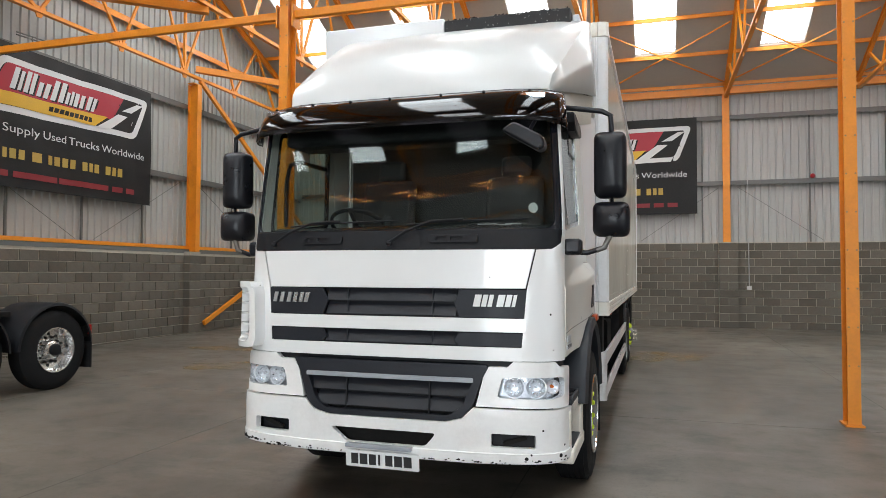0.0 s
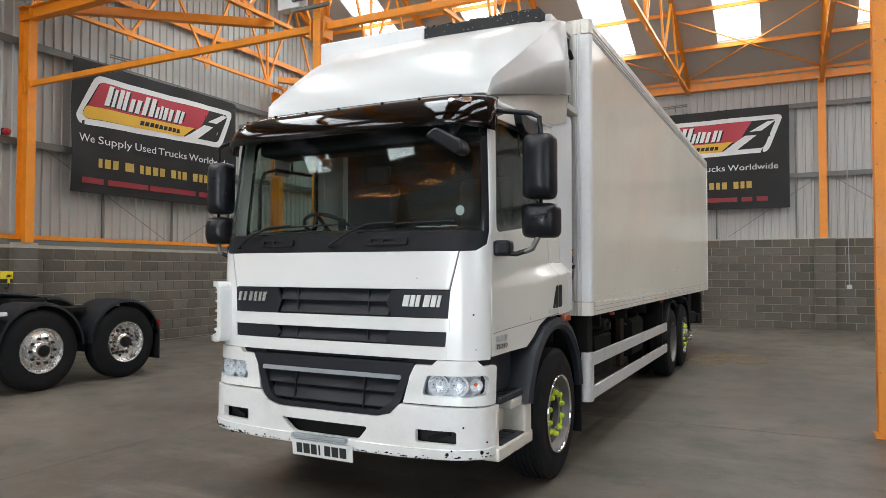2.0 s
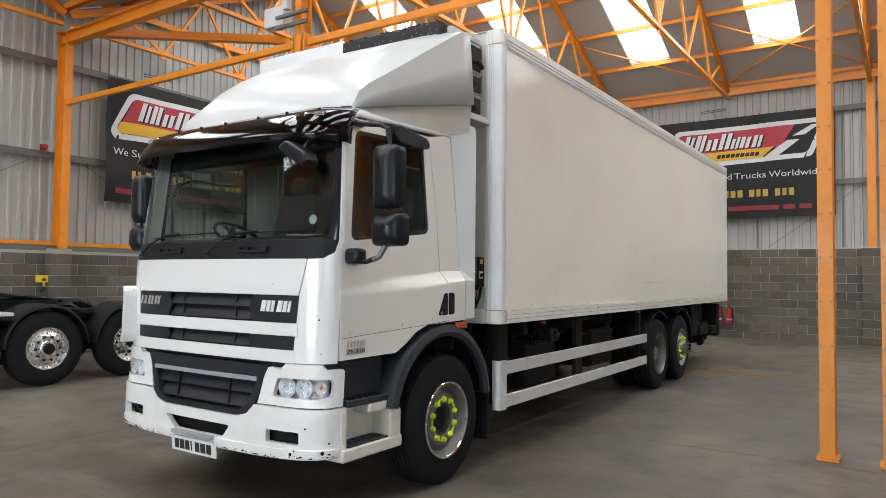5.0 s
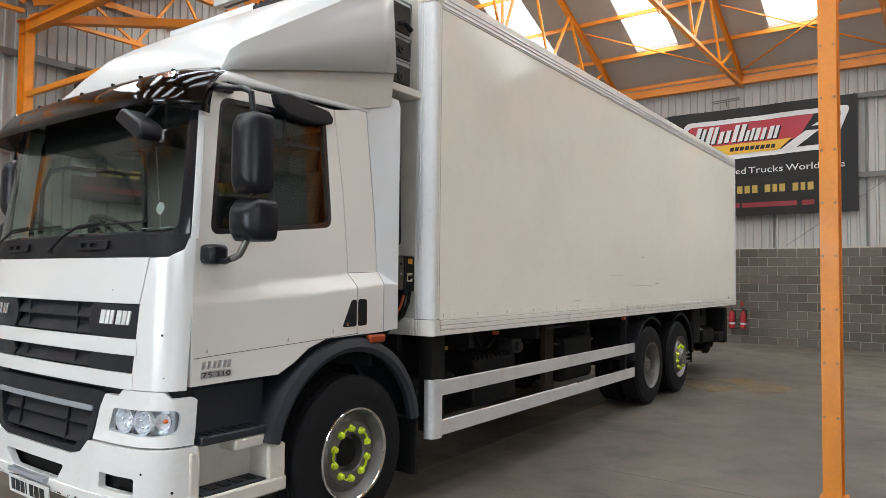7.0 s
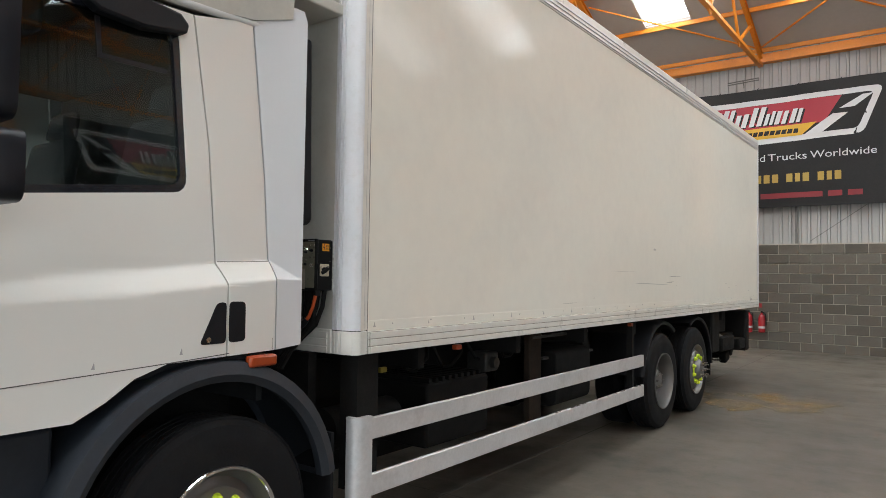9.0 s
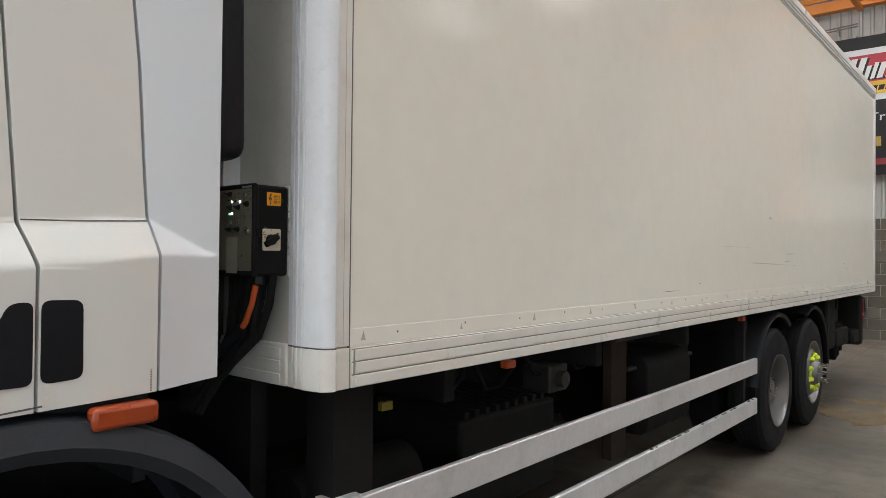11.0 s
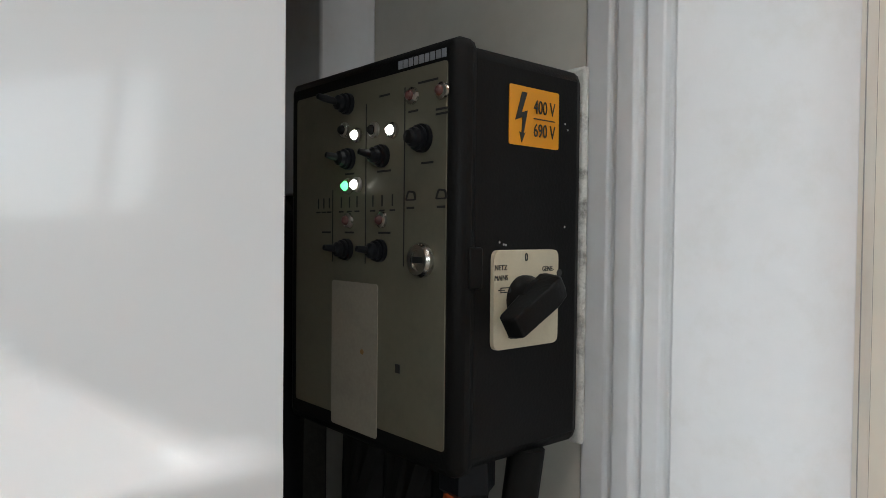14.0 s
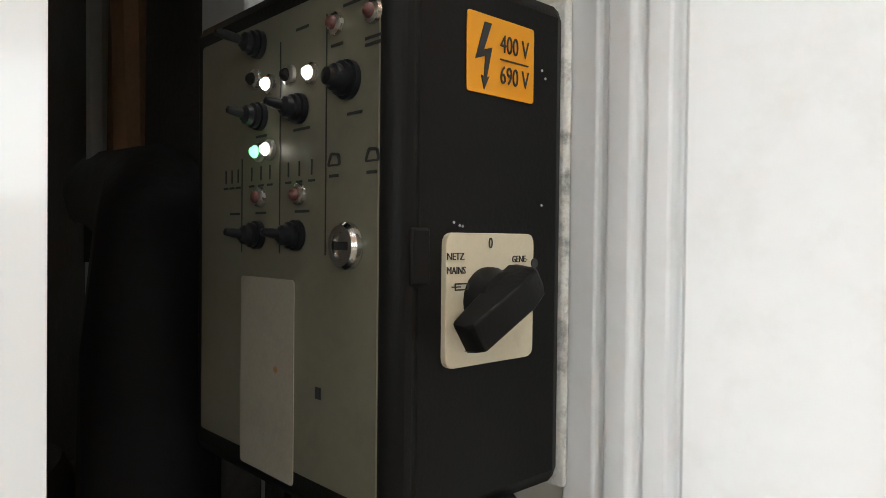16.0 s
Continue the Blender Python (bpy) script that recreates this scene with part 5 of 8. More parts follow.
# ---- steps and front wheel arches ----
for sg in (-1, 1):
    def bx(u0, u1, y0, y1, z0, z1):
        return box(bmesh.new(), *sorted((CX + sg * u0, CX + sg * u1)), y0, y1, z0, z1)
    part("step_well", bx(0.85, 1.08, 4.36, 4.92, 0.70, 1.03), M_DGREY, TRUCK, "dark grey step well", bevel=0.02)
    part("upper_step", bx(1.0, 1.20, 4.40, 4.86, 0.715, 0.765), M_DGREY, TRUCK, bevel=0.01)
    for k in range(7):
        part("step_rib", bx(1.09, 1.185, 4.45 + k * 0.055, 4.475 + k * 0.055, 0.765, 0.770), M_BLACK, TRUCK)
    part("step_back", bx(0.88, 1.04, 4.33, 4.99, 0.36, 0.70), M_STEP, TRUCK, "cream step housing", bevel=0.02)
    part("step_side", bx(0.98, 1.215, 4.855, 4.99, 0.40, 0.642), M_STEP, TRUCK, bevel=0.018)
    part("step_lip", bx(0.98, 1.195, 4.63, 4.975, 0.642, 0.715), M_STEP, TRUCK, bevel=0.015)
    part("step_front", bx(0.98, 1.20, 4.325, 4.40, 0.40, 0.70), M_STEP, TRUCK, bevel=0.02)
    part("lower_step", bx(0.98, 1.222, 4.33, 4.995, 0.35, 0.44), M_STEP, TRUCK, "cream lower cab step", bevel=0.014)
    tread = part("step_tread", bx(1.045, 1.205, 4.41, 4.845, 0.44, 0.452), M_DGREY, TRUCK, "dark ribbed step tread")
    for i in range(4):
        part("tread_slot", bx(1.06, 1.16, 4.49 + i * 0.09, 4.54 + i * 0.09, 0.452, 0.456), M_BLACK, tread)
    # arch
    bm = bmesh.new()
    cy, cz = 5.55, 0.50
    rows = []
    for i in range(25):
        a = radians(12.5 + i * (159.5 / 24))
        ca, sa = math.cos(a), math.sin(a)
        r = []
        for rr, u in ((0.66, 0.80), (0.70, 0.80), (0.745, 1.20), (0.735, 1.245), (0.68, 1.262), (0.645, 1.24), (0.65, 1.19)):
            zz = cz + rr * sa
            r.append(bm.verts.new((CX + sg * u, cy - rr * ca * 1.0, zz)))
        rows.append(r)
    for a, b in zip(rows, rows[1:]):
        for i in range(6):
            bm.faces.new((a[i], a[i + 1], b[i + 1], b[i]))
    bm.faces.new(rows[0]), bm.faces.new(rows[-1])
    part("wheel_arch", bm, M_DGREY, TRUCK, "dark grey plastic wheel arch", smooth=45)
    part("mud_flap", bx(0.80, 1.235, 6.255, 6.275, 0.16, 0.80), M_RUBBER, TRUCK, "black rubber mud flap")
    part("arch_liner", bx(0.55, 1.0, 6.30, 6.36, 0.35, 1.2), M_CHASSIS, TRUCK)

# ---- wheels ----
def wheel(y, sg, kind, label):
    """kind: steer, drive (deep-dished, twin tyres) or tag."""
    outer = 1.245 if kind == "steer" else 1.262
    zc = {"steer": 0.452, "drive": 0.495, "tag": 0.503}[kind]
    R = zc - floor_z(y)
    at = (CX + sg * outer, y, zc)
    ax = (sg, 0, 0)
    w = 0.30
    g = 1.10 if kind == "steer" else 1.09
    rim = {
        "steer": [(-0.26, 0.27), (-0.02, 0.275), (0.005, 0.285), (0.004, 0.275), (-0.04, 0.255), (-0.07, 0.235), (-0.055, 0.205), (-0.045, 0.198), (-0.045, 0.128), (-0.052, 0.122), (-0.13, 0.118), (-0.135, 0.0)],
        "tag": [(-0.26, 0.27), (-0.02, 0.275), (0.005, 0.285), (0.004, 0.275), (-0.04, 0.255), (-0.06, 0.235), (-0.01, 0.20), (0.0, 0.19), (0.0, 0.12), (0.03, 0.11), (0.06, 0.09), (0.065, 0.0)],
        "drive": [(-0.28, 0.27), (-0.02, 0.275), (0.005, 0.285), (0.004, 0.275), (-0.03, 0.26), (-0.15, 0.25), (-0.17, 0.2), (-0.17, 0.13), (-0.10, 0.11), (-0.06, 0.09), (-0.055, 0.0)]}[kind]
    hub = part("wheel", lathe(bmesh.new(), [(a, b * g) for a, b in rim], at, ax, 40), M_STEELRIM, TRUCK, label, smooth=40)
    prof = [(-w, 0.29 * g), (-w, 0.36), (-w + 0.02, R - 0.05), (-w + 0.05, R - 0.01), (-0.05, R - 0.01), (-0.018, R - 0.035), (-0.004, R - 0.085), (0.0, R - 0.125), (-0.006, 0.315 * g), (-0.002, 0.29 * g), (-0.03, 0.272 * g)]
    tyre = part("tyre", lathe(bmesh.new(), prof, at, ax, 56, False), M_RUBBER, hub, "black lorry tyre", smooth=35)
    bm = bmesh.new()
    for k in range(5):
        a0 = -w + 0.055 + k * 0.042
        lathe(bm, [(a0, R - 0.012), (a0, R), (a0 + 0.033, R), (a0 + 0.033, R - 0.012)], at, ax, 56, False)
    part("tread", bm, M_RUBBER, hub, smooth=20)
    if kind == "drive":
        at2 = (at[0] - sg * 0.34, at[1], at[2])
        part("tyre", lathe(bmesh.new(), prof, at2, ax, 40, False), M_RUBBER, hub, smooth=35)
    depth = {"steer": -0.045, "tag": 0.0, "drive": -0.17}[kind]
    for k in range(10):
        a = 2 * math.pi * (k + 0.5) / 10
        p = (at[0] + sg * depth, at[1] + 0.168 * math.cos(a), at[2] + 0.168 * math.sin(a))
        if kind == "drive":
            part("wheel_nut", lathe(bmesh.new(), [(0, 0.017), (0.03, 0.015), (0.03, 0)], p, ax, 6), M_STEELRIM, hub)
        else:
            b2 = a + math.pi / 2 * (-1 if k % 2 else 1)
            bm = lathe(bmesh.new(), [(0, 0.026), (0.008, 0.026), (0.012, 0.022), (0.030, 0.019), (0.036, 0.012), (0.037, 0)], p, ax, 12)
            q = Vector(p) + Vector((0, math.cos(b2), math.sin(b2))) * 0.055 + Vector((sg * 0.012, 0, 0))
            bar(bm, Vector(p) + Vector((sg * 0.012, 0, 0)), q, 0.016, 0.008)
            part("nut_pointer", bm, M_LIME, hub, "lime green wheel nut pointer")
    if kind == "steer":
        part("wheel_disc", lathe(bmesh.new(), [(-0.06, 0.222), (-0.043, 0.214), (-0.0425, 0.136), (-0.05, 0.130)], at, ax, 40, False), M_STEELRIM, hub, "silver wheel disc ring")
        part("rim_edge", lathe(bmesh.new(), [(0.002, 0.316), (0.0085, 0.312), (0.006, 0.301), (-0.002, 0.296)], at, ax, 48, False), M_CHROME, hub)
        part("hub_cap", lathe(bmesh.new(), [(0, 0.10), (0.05, 0.095), (0.06, 0.07), (0.06, 0.0)], (at[0] - sg * 0.134, at[1], at[2]), ax, 24), M_CHASSIS, hub, "greasy black hub")
    if kind != "steer":
        for k in range(8):
            a = 2 * math.pi * k / 8
            part("hub_bolt", rod(bmesh.new(), (at[0] + sg * (depth + 0.0), at[1] + 0.085 * math.cos(a), at[2] + 0.085 * math.sin(a)), (at[0] + sg * (depth + 0.13), at[1] + 0.085 * math.cos(a), at[2] + 0.085 * math.sin(a)), 0.008, 6), M_STEEL, hub)
    return hub


for sg in (-1, 1):
    wheel(5.575, sg, "steer", "silver steel wheel with lime green nut pointers")
    wheel(11.42, sg, "drive", "deep-dished silver steel drive wheel")
    wheel(12.66, sg, "tag", "silver steel wheel with lime green nut pointers")
    for y in (11.40, 12.68):
        bm = bmesh.new()
        rows = []
        for i in range(21):
            a = radians((8 if y < 12 else 62) + i * ((118 if y < 12 else 118) / 20))
            rows.append([bm.verts.new((CX + sg * u, y - rr * math.cos(a), 0.515 + rr * math.sin(a))) for rr, u in ((0.63, 0.62), (0.65, 0.62), (0.655, 1.24), (0.64, 1.275), (0.612, 1.265), (0.615, 1.23))])
        for a, b in zip(rows, rows[1:]):
            for i in range(5):
                bm.faces.new((a[i], a[i + 1], b[i + 1], b[i]))
        part("mudguard", bm, M_BLACK, TRUCK, "black plastic mudguard", smooth=45)
    part("mud_flap", boxes(tuple(sorted((CX + sg * 0.66, CX + sg * 1.25))) + (13.30, 13.315, 0.36, 1.0)), M_RUBBER, TRUCK, "black rubber mud flap")

# ---- chassis ----
for u in (-0.40, 0.40):
    part("chassis_rail", boxes((CX + u - 0.04, CX + u + 0.04, 4.6, 15.6, 0.80, 1.06)), M_CHASSIS, TRUCK, "dirty black chassis rail")
for y in (7.0, 8.2, 9.4, 10.6, 14.0):
    part("cross_bearer", boxes((CX - 1.22, CX + 1.22, y, y + 0.06, 1.06, 1.2)), M_CHASSIS, TRUCK)
for y in (5.555, 11.38, 12.66):
    part("axle", rod(bmesh.new(), (CX - 1.0, y, 0.51), (CX + 1.0, y, 0.51), 0.08, 12), M_CHASSIS, TRUCK)
# unseen bulk, set low to block light passing under the lorry
part("gearbox", boxes((CX - 0.42, CX + 0.42, 6.2, 8.4, 0.26, 0.80)), M_CHASSIS, TRUCK, bevel=0.06)
part("propeller_shaft", rod(bmesh.new(), (CX, 8.4, 0.55), (CX, 11.4, 0.5), 0.06, 12), M_CHASSIS, TRUCK)
part("differential", lathe(bmesh.new(), [(-0.2, 0.1), (-0.12, 0.24), (0.12, 0.24), (0.2, 0.1)], (CX, 11.42, 0.5), (1, 0, 0), 18), M_CHASSIS, TRUCK)
# unseen sump added low to keep light out from under the cab
part("engine_sump", boxes((CX - 0.45, CX + 0.45, 4.75, 6.0, 0.17, 0.5)), M_CHASSIS, TRUCK, bevel=0.05)
part("engine_block", boxes((CX - 0.5, CX + 0.5, 4.7, 6.2, 0.45, 1.1)), M_CHASSIS, TRUCK, bevel=0.05)
part("radiator_tray", boxes((CX - 1.0, CX + 1.0, 4.25, 4.6, 0.33, 0.9)), M_CHASSIS, TRUCK, bevel=0.03)
for sg in (-1, 1):
    # left tank is unseen, drawn long and low to block light
    zl, ya, yb = (0.52, 9.05, 9.75) if sg > 0 else (0.30, 6.6, 10.6)
    if sg > 0:
        part("tank_post", boxes((CX + 0.98, CX + 1.04, 8.73, 8.93, 0.43, 1.2)), M_RUSTSTEEL, TRUCK, "rusty brown hanger post", bevel=0.006)
        for z, y0, y1 in ((1.115, 8.76, 9.86), (0.925, 8.94, 9.97)):
            part("tank_strap", boxes((CX + 1.0, CX + 1.05, y0, y1, z, z + 0.022)), M_GREASE, TRUCK, "dull grey carrier bar", bevel=0.003)
        part("carrier_frame", prism(bmesh.new(), [(9.75, 0.92), (9.97, 0.92), (9.86, 1.13), (9.80, 1.13)], "x", CX + 0.96, CX + 1.03), M_CHASSIS, TRUCK)
        part("torn_cover", prism(bmesh.new(), [(7.42, 0.79), (7.72, 0.79), (7.74, 0.85), (7.66, 0.875), (7.60, 0.862), (7.54, 0.845), (7.50, 0.87), (7.45, 0.83)], "x", CX + 1.03, CX + 1.036), M_RAILW, TRUCK, "torn white plastic cover")
        for k in range(5):
            y = 7.15 + 0.42 * k
            part("air_line", tube(bmesh.new(), [(CX + 0.9, y, 1.14), (CX + 0.95, y + 0.05, 1.02 - 0.03 * (k % 2)), (CX + 0.92, y + 0.2, 0.98), (CX + 0.9, y + 0.36, 1.06), (CX + 0.85, y + 0.42, 1.15)], 0.012), M_CHASSIS, TRUCK)
        part("valve_block", boxes((CX + 0.82, CX + 1.0, 8.12, 8.30, 0.90, 1.05)), M_GREASE, TRUCK, bevel=0.015)
        part("valve_cap", lathe(bmesh.new(), [(0, 0.045), (0.04, 0.042), (0.05, 0)], (CX + 1.0, 8.21, 0.97), (1, 0, 0), 14), M_GREASE, TRUCK)
    part("fuel_tank", prism(bmesh.new(), rounded([(CX + sg * 0.5, zl), (CX + sg * 1.12, zl), (CX + sg * 1.12, 1.0), (CX + sg * 0.5, 1.0)], 0.08), "y", ya, yb), M_CHASSIS, TRUCK, "black underbody tank", bevel=0.01)
    part("battery_box", boxes(tuple(sorted((CX + sg * 0.5, CX + sg * 1.1))) + (7.25, 8.0, 0.50, 0.92)), M_CHASSIS, TRUCK, "black ribbed battery box", bevel=0.02)
    for i in range(9):
        part("battery_rib", boxes(tuple(sorted((CX + sg * 0.55, CX + sg * 1.08))) + (7.3 + i * 0.075, 7.33 + i * 0.075, 0.92, 0.95)), M_CHASSIS, TRUCK)
    part("air_tank", rod(bmesh.new(), (CX + sg * 0.9, 6.5, 0.72), (CX + sg * 0.9, 7.1, 0.72), 0.13, 18), M_CHASSIS, TRUCK)
    part("bracket", boxes(tuple(sorted((CX + sg * 1.12, CX + sg * 1.25))) + (6.43, 6.60, 0.45, 1.2)), M_CHASSIS, TRUCK)
    for y in (10.45,):
        part("bracket", boxes(tuple(sorted((CX + sg * 1.2, CX + sg * 1.26))) + (y, y + 0.05, 0.42, 1.2)), M_CHASSIS, TRUCK)
    # side guard
    gx = CX + sg * 1.285
    part("guard_rail", boxes(tuple(sorted((gx - sg * 0.03, gx))) + (6.45, 10.72, 0.725, 0.845)), M_ALU, TRUCK, "scuffed aluminium side guard rail", bevel=0.006)
    part("guard_rail", boxes(tuple(sorted((gx - sg * 0.03, gx))) + (6.45, 10.72, 0.415, 0.535)), M_ALU, TRUCK, "scuffed aluminium side guard rail", bevel=0.006)
    if sg > 0:
        rnd = random.Random(4)
        for i in range(34):
            y = rnd.uniform(8.7, 10.6)
            w = rnd.uniform(0.01, 0.06)
            part("torn_edge", prism(bmesh.new(), [(y, 0.5352), (y + w, 0.5352), (y + w * 0.8, 0.5352 + rnd.uniform(0.002, 0.009)), (y + w * 0.3, 0.5352 + rnd.uniform(0.002, 0.009))], "x", gx - 0.012, gx - 0.001), rnd.choice((M_GRIME, M_ALU, M_RAILW)), TRUCK, smooth=0)
    bm = bmesh.new()
    o = [(gx + sg * 0.002, 6.52), (gx + sg * 0.002, 6.445), (gx - sg * 0.015, 6.418), (gx - sg * 0.05, 6.403), (gx - sg * 0.09, 6.406), (gx - sg * 0.09, 6.432), (gx - sg * 0.05, 6.436), (gx - sg * 0.03, 6.52)]
    part("guard_end", prism(bm, o, "z", 0.40, 0.855), M_ALU, TRUCK, "curved aluminium end of the side guard", smooth=50)
    for y in (7.33, 10.37):
        part("side_marker", boxes(tuple(sorted((CX + sg * 1.24, CX + sg * 1.28))) + (y, y + 0.06, 1.155, 1.187)), M_DAMBER, TRUCK, "dirty amber side marker lamp", bevel=0.006)
    part("hose_tag", boxes(tuple(sorted((CX + sg * 1.10, CX + sg * 1.12))) + (6.77, 6.825, 1.05, 1.08)), M_DYEL, TRUCK)
for i, (y0, y1, z0, z1, u0, u1) in enumerate(((13.5, 13.9, 0.62, 1.2, 0.9, 1.22), (14.0, 14.7, 0.85, 1.18, -1.1, 1.1), (14.7, 15.6, 0.60, 0.80, -1.0, 1.0), (14.2, 14.9, 0.58, 0.80, 0.75, 1.18), (15.1, 15.5, 0.55, 0.72, 0.85, 1.2), (15.55, 15.75, 0.5, 1.15, -1.2, 1.2))):
    part("tail_lift_part", boxes((CX + u0, CX + u1, y0, y1, z0, z1)), M_CHASSIS, TRUCK, "dirty black tail lift gear", bevel=0.03)
for u in (-0.8, 0.95):
    part("tail_lift_arm", bar(bmesh.new(), (CX + u, 13.9, 0.75), (CX + u, 15.6, 0.55), 0.1, 0.14), M_CHASSIS, TRUCK, bevel=0.02)
    part("lift_cylinder", rod(bmesh.new(), (CX + u + 0.12, 13.9, 0.9), (CX + u + 0.12, 15.2, 0.62), 0.045, 12), M_STEELRIM, TRUCK)
rnd = random.Random(8)
for i in range(16):
    u, y, z = rnd.uniform(0.15, 0.95), rnd.uniform(15.2, 16.15), rnd.uniform(0.42, 0.72)
    a, b, c = rnd.uniform(0.04, 0.16), rnd.uniform(0.06, 0.2), rnd.uniform(0.04, 0.12)
    m = Matrix.Translation((CX + u, y, z)) @ Matrix.Rotation(rnd.uniform(-0.5, 0.5), 4, "X")
    part("tail_lift_part", box(bmesh.new(), -a, a, -b, b, -c, c, m), M_CHASSIS, TRUCK, bevel=0.025)
part("tail_lift_pipe", tube(bmesh.new(), [(CX + 0.9, 14.0, 0.6), (CX + 0.95, 14.6, 0.42), (CX + 0.9, 15.2, 0.36), (CX + 0.85, 15.4, 0.5)], 0.012), M_CHASSIS, TRUCK)
part("tail_lift_plate", boxes((CX + 0.3, CX + 0.8, 15.95, 16.25, 0.52, 0.55)), M_ALU, TRUCK, bevel=0.008)
for u in (-1.0, 1.0):
    part("tail_lamp", boxes((CX + u - 0.16, CX + u + 0.16, 15.6, 15.78, 0.90, 1.05)), M_REDLENS, TRUCK, "red tail lamp", bevel=0.02)

# ---- refrigerated body ----
XB, YB0, YB1, ZB0, ZB1 = 1.30, 6.335, 15.92, 1.203, 3.965     # half width, front, rear, floor, roof
part("body_core", boxes((CX - XB + 0.02, CX + XB - 0.02, YB0 + 0.02, YB1, ZB0 + 0.02, ZB1 - 0.02)), M_PANEL, TRUCK, smooth=0)
for sg in (-1, 1):
    def sx(u0, u1):
        return tuple(sorted((CX + sg * u0, CX + sg * u1)))
    part("side_panel", boxes(sx(XB - 0.02, XB + 0.004) + (YB0 + 0.1095, YB1 - 0.06, 1.325, 3.80)), M_PANEL, TRUCK, "glossy cream body side panel with scuffs", bevel=0.003)
    part("panel_strip", boxes(sx(XB, XB + 0.0052) + (YB0 + 0.1095, YB1 - 0.06, 1.332, 1.385)), M_PANEL, TRUCK, bevel=0.001)
    rail = part("bottom_rail", boxes(sx(XB - 0.03, XB + 0.012) + (YB0 + 0.1095, YB1, ZB0, 1.325)), M_RAILW, TRUCK, "grooved white bottom rail", bevel=0.004)
    for z in (1.206, 1.247, 1.286):
        part("rail_rib", boxes(sx(XB + 0.010, XB + 0.0165) + (YB0 + 0.125, YB1, z, z + 0.0345)), M_RAILW, rail, bevel=0.002)
    # darker lines laid along the rail grooves
    for z in (1.2435, 1.2835, 1.3225):
        part("groove_dirt", boxes(sx(XB + 0.010, XB + 0.0135) + (YB0 + 0.112, YB1, z - 0.0017, z + 0.0017)), M_GROOVE, rail, smooth=0)
    part("groove_dirt", boxes(sx(XB + 0.010, XB + 0.0135) + (YB0 + 0.119, YB0 + 0.123, 1.245, 1.322)), M_GROOVE, rail, smooth=0)
    rail = part("top_rail", boxes(sx(XB - 0.05, XB + 0.010) + (YB0 + 0.1, YB1, 3.80, ZB1)), M_RAILW, TRUCK, "grooved white top rail", bevel=0.006)
    for z in (3.815, 3.85, 3.885):
        part("rail_rib", boxes(sx(XB + 0.009, XB + 0.018) + (YB0 + 0.1, YB1, z, z + 0.016)), M_ALU, rail, bevel=0.003)
    # rivets along the strip
    for i in range(26):
        y = YB0 + 0.32 + i * 0.36
        part("rivet", lathe(bmesh.new(), [(0, 0.004), (0.0015, 0.003), (0.002, 0)], (CX + sg * (XB + 0.0052), y, 1.362 + 0.006 * (i % 2)), (sg, 0, 0), 8), M_GRIME, TRUCK)
    # front corner post with a broad chamfer
    def post(z0, z1, grow, name, material, label):
        g = grow
        o = [(XB - 0.155, YB0 + 0.012), (XB - 0.155, YB0 - 0.003), (XB - 0.132, YB0 - 0.006), (XB - 0.130, YB0 - 0.001), (XB - 0.126, YB0 - 0.001), (XB - 0.124, YB0 - 0.008), (XB - 0.108, YB0 - 0.010), (XB - 0.106, YB0 - 0.005), (XB - 0.102, YB0 - 0.005), (XB - 0.100, YB0 - 0.008), (XB - 0.086, YB0 - 0.008), (XB - 0.084, YB0 - 0.002), (XB - 0.080, YB0 - 0.002),
             (XB - 0.078 + g, YB0 - 0.008 - g), (XB - 0.008 + g, YB0 + 0.004 - g), (XB + 0.004 + g, YB0 + 0.012), (XB + 0.015 + g, YB0 + 0.030), (XB + 0.018 + g, YB0 + 0.040), (XB + 0.014, YB0 + 0.045), (XB + 0.012, YB0 + 0.050), (XB - 0.05, YB0 + 0.050), (XB - 0.05, YB0 + 0.05)]
        return part(name, prism(bmesh.new(), [(CX + sg * a, b) for a, b in o], "z", z0, z1), material, TRUCK, label, bevel=0.0015, smooth=25)
    post(1.333, 3.83, 0.0, "corner_post", M_POST, "white aluminium corner post with a broad chamfer")
    # dark line filling the open joint below the post
    post(1.3278, 1.3334, -0.003, "joint_dirt", M_GRIME, "")
    post(ZB0, 1.328, 0.003, "corner_casting", M_RAILW, "white corner casting with scuffs")
    post(3.835, ZB1 + 0.005, 0.006, "corner_casting", M_RAILW, "white corner casting")
    part("post_flange", boxes(sx(XB - 0.03, XB + 0.008) + (YB0 + 0.051, YB0 + 0.1035, 1.333, 3.83)), M_RAILW, TRUCK, "cream flange of the corner post", bevel=0.002)
    part("post_flange", boxes(sx(XB - 0.03, XB + 0.0105) + (YB0 + 0.051, YB0 + 0.1035, ZB0, 1.328)), M_RAILW, TRUCK, bevel=0.002)
    part("flange_groove", boxes(sx(XB + 0.007, XB + 0.0085) + (YB0 + 0.0785, YB0 + 0.0797, 1.34, 3.80)), M_BGREY, TRUCK, smooth=0)
    if sg > 0:
        rnd = random.Random(31)
        for i in range(22):
            z, w = (rnd.uniform(1.4, 3.7), rnd.uniform(0.004, 0.022)) if i % 2 else (rnd.uniform(1.22, 1.32), rnd.uniform(0.006, 0.028))
            u = rnd.uniform(0.0, 0.045)
            x0, y0 = CX + XB - 0.072 + u, YB0 - 0.0072 + u * 0.171
            part("scratch", tube(bmesh.new(), [(x0, y0, z), (x0 + w * 0.5, y0 + w * 0.085, z + 0.0004), (x0 + w, y0 + w * 0.171, z + 0.001)], 0.00025, 4), M_BGREY, TRUCK)
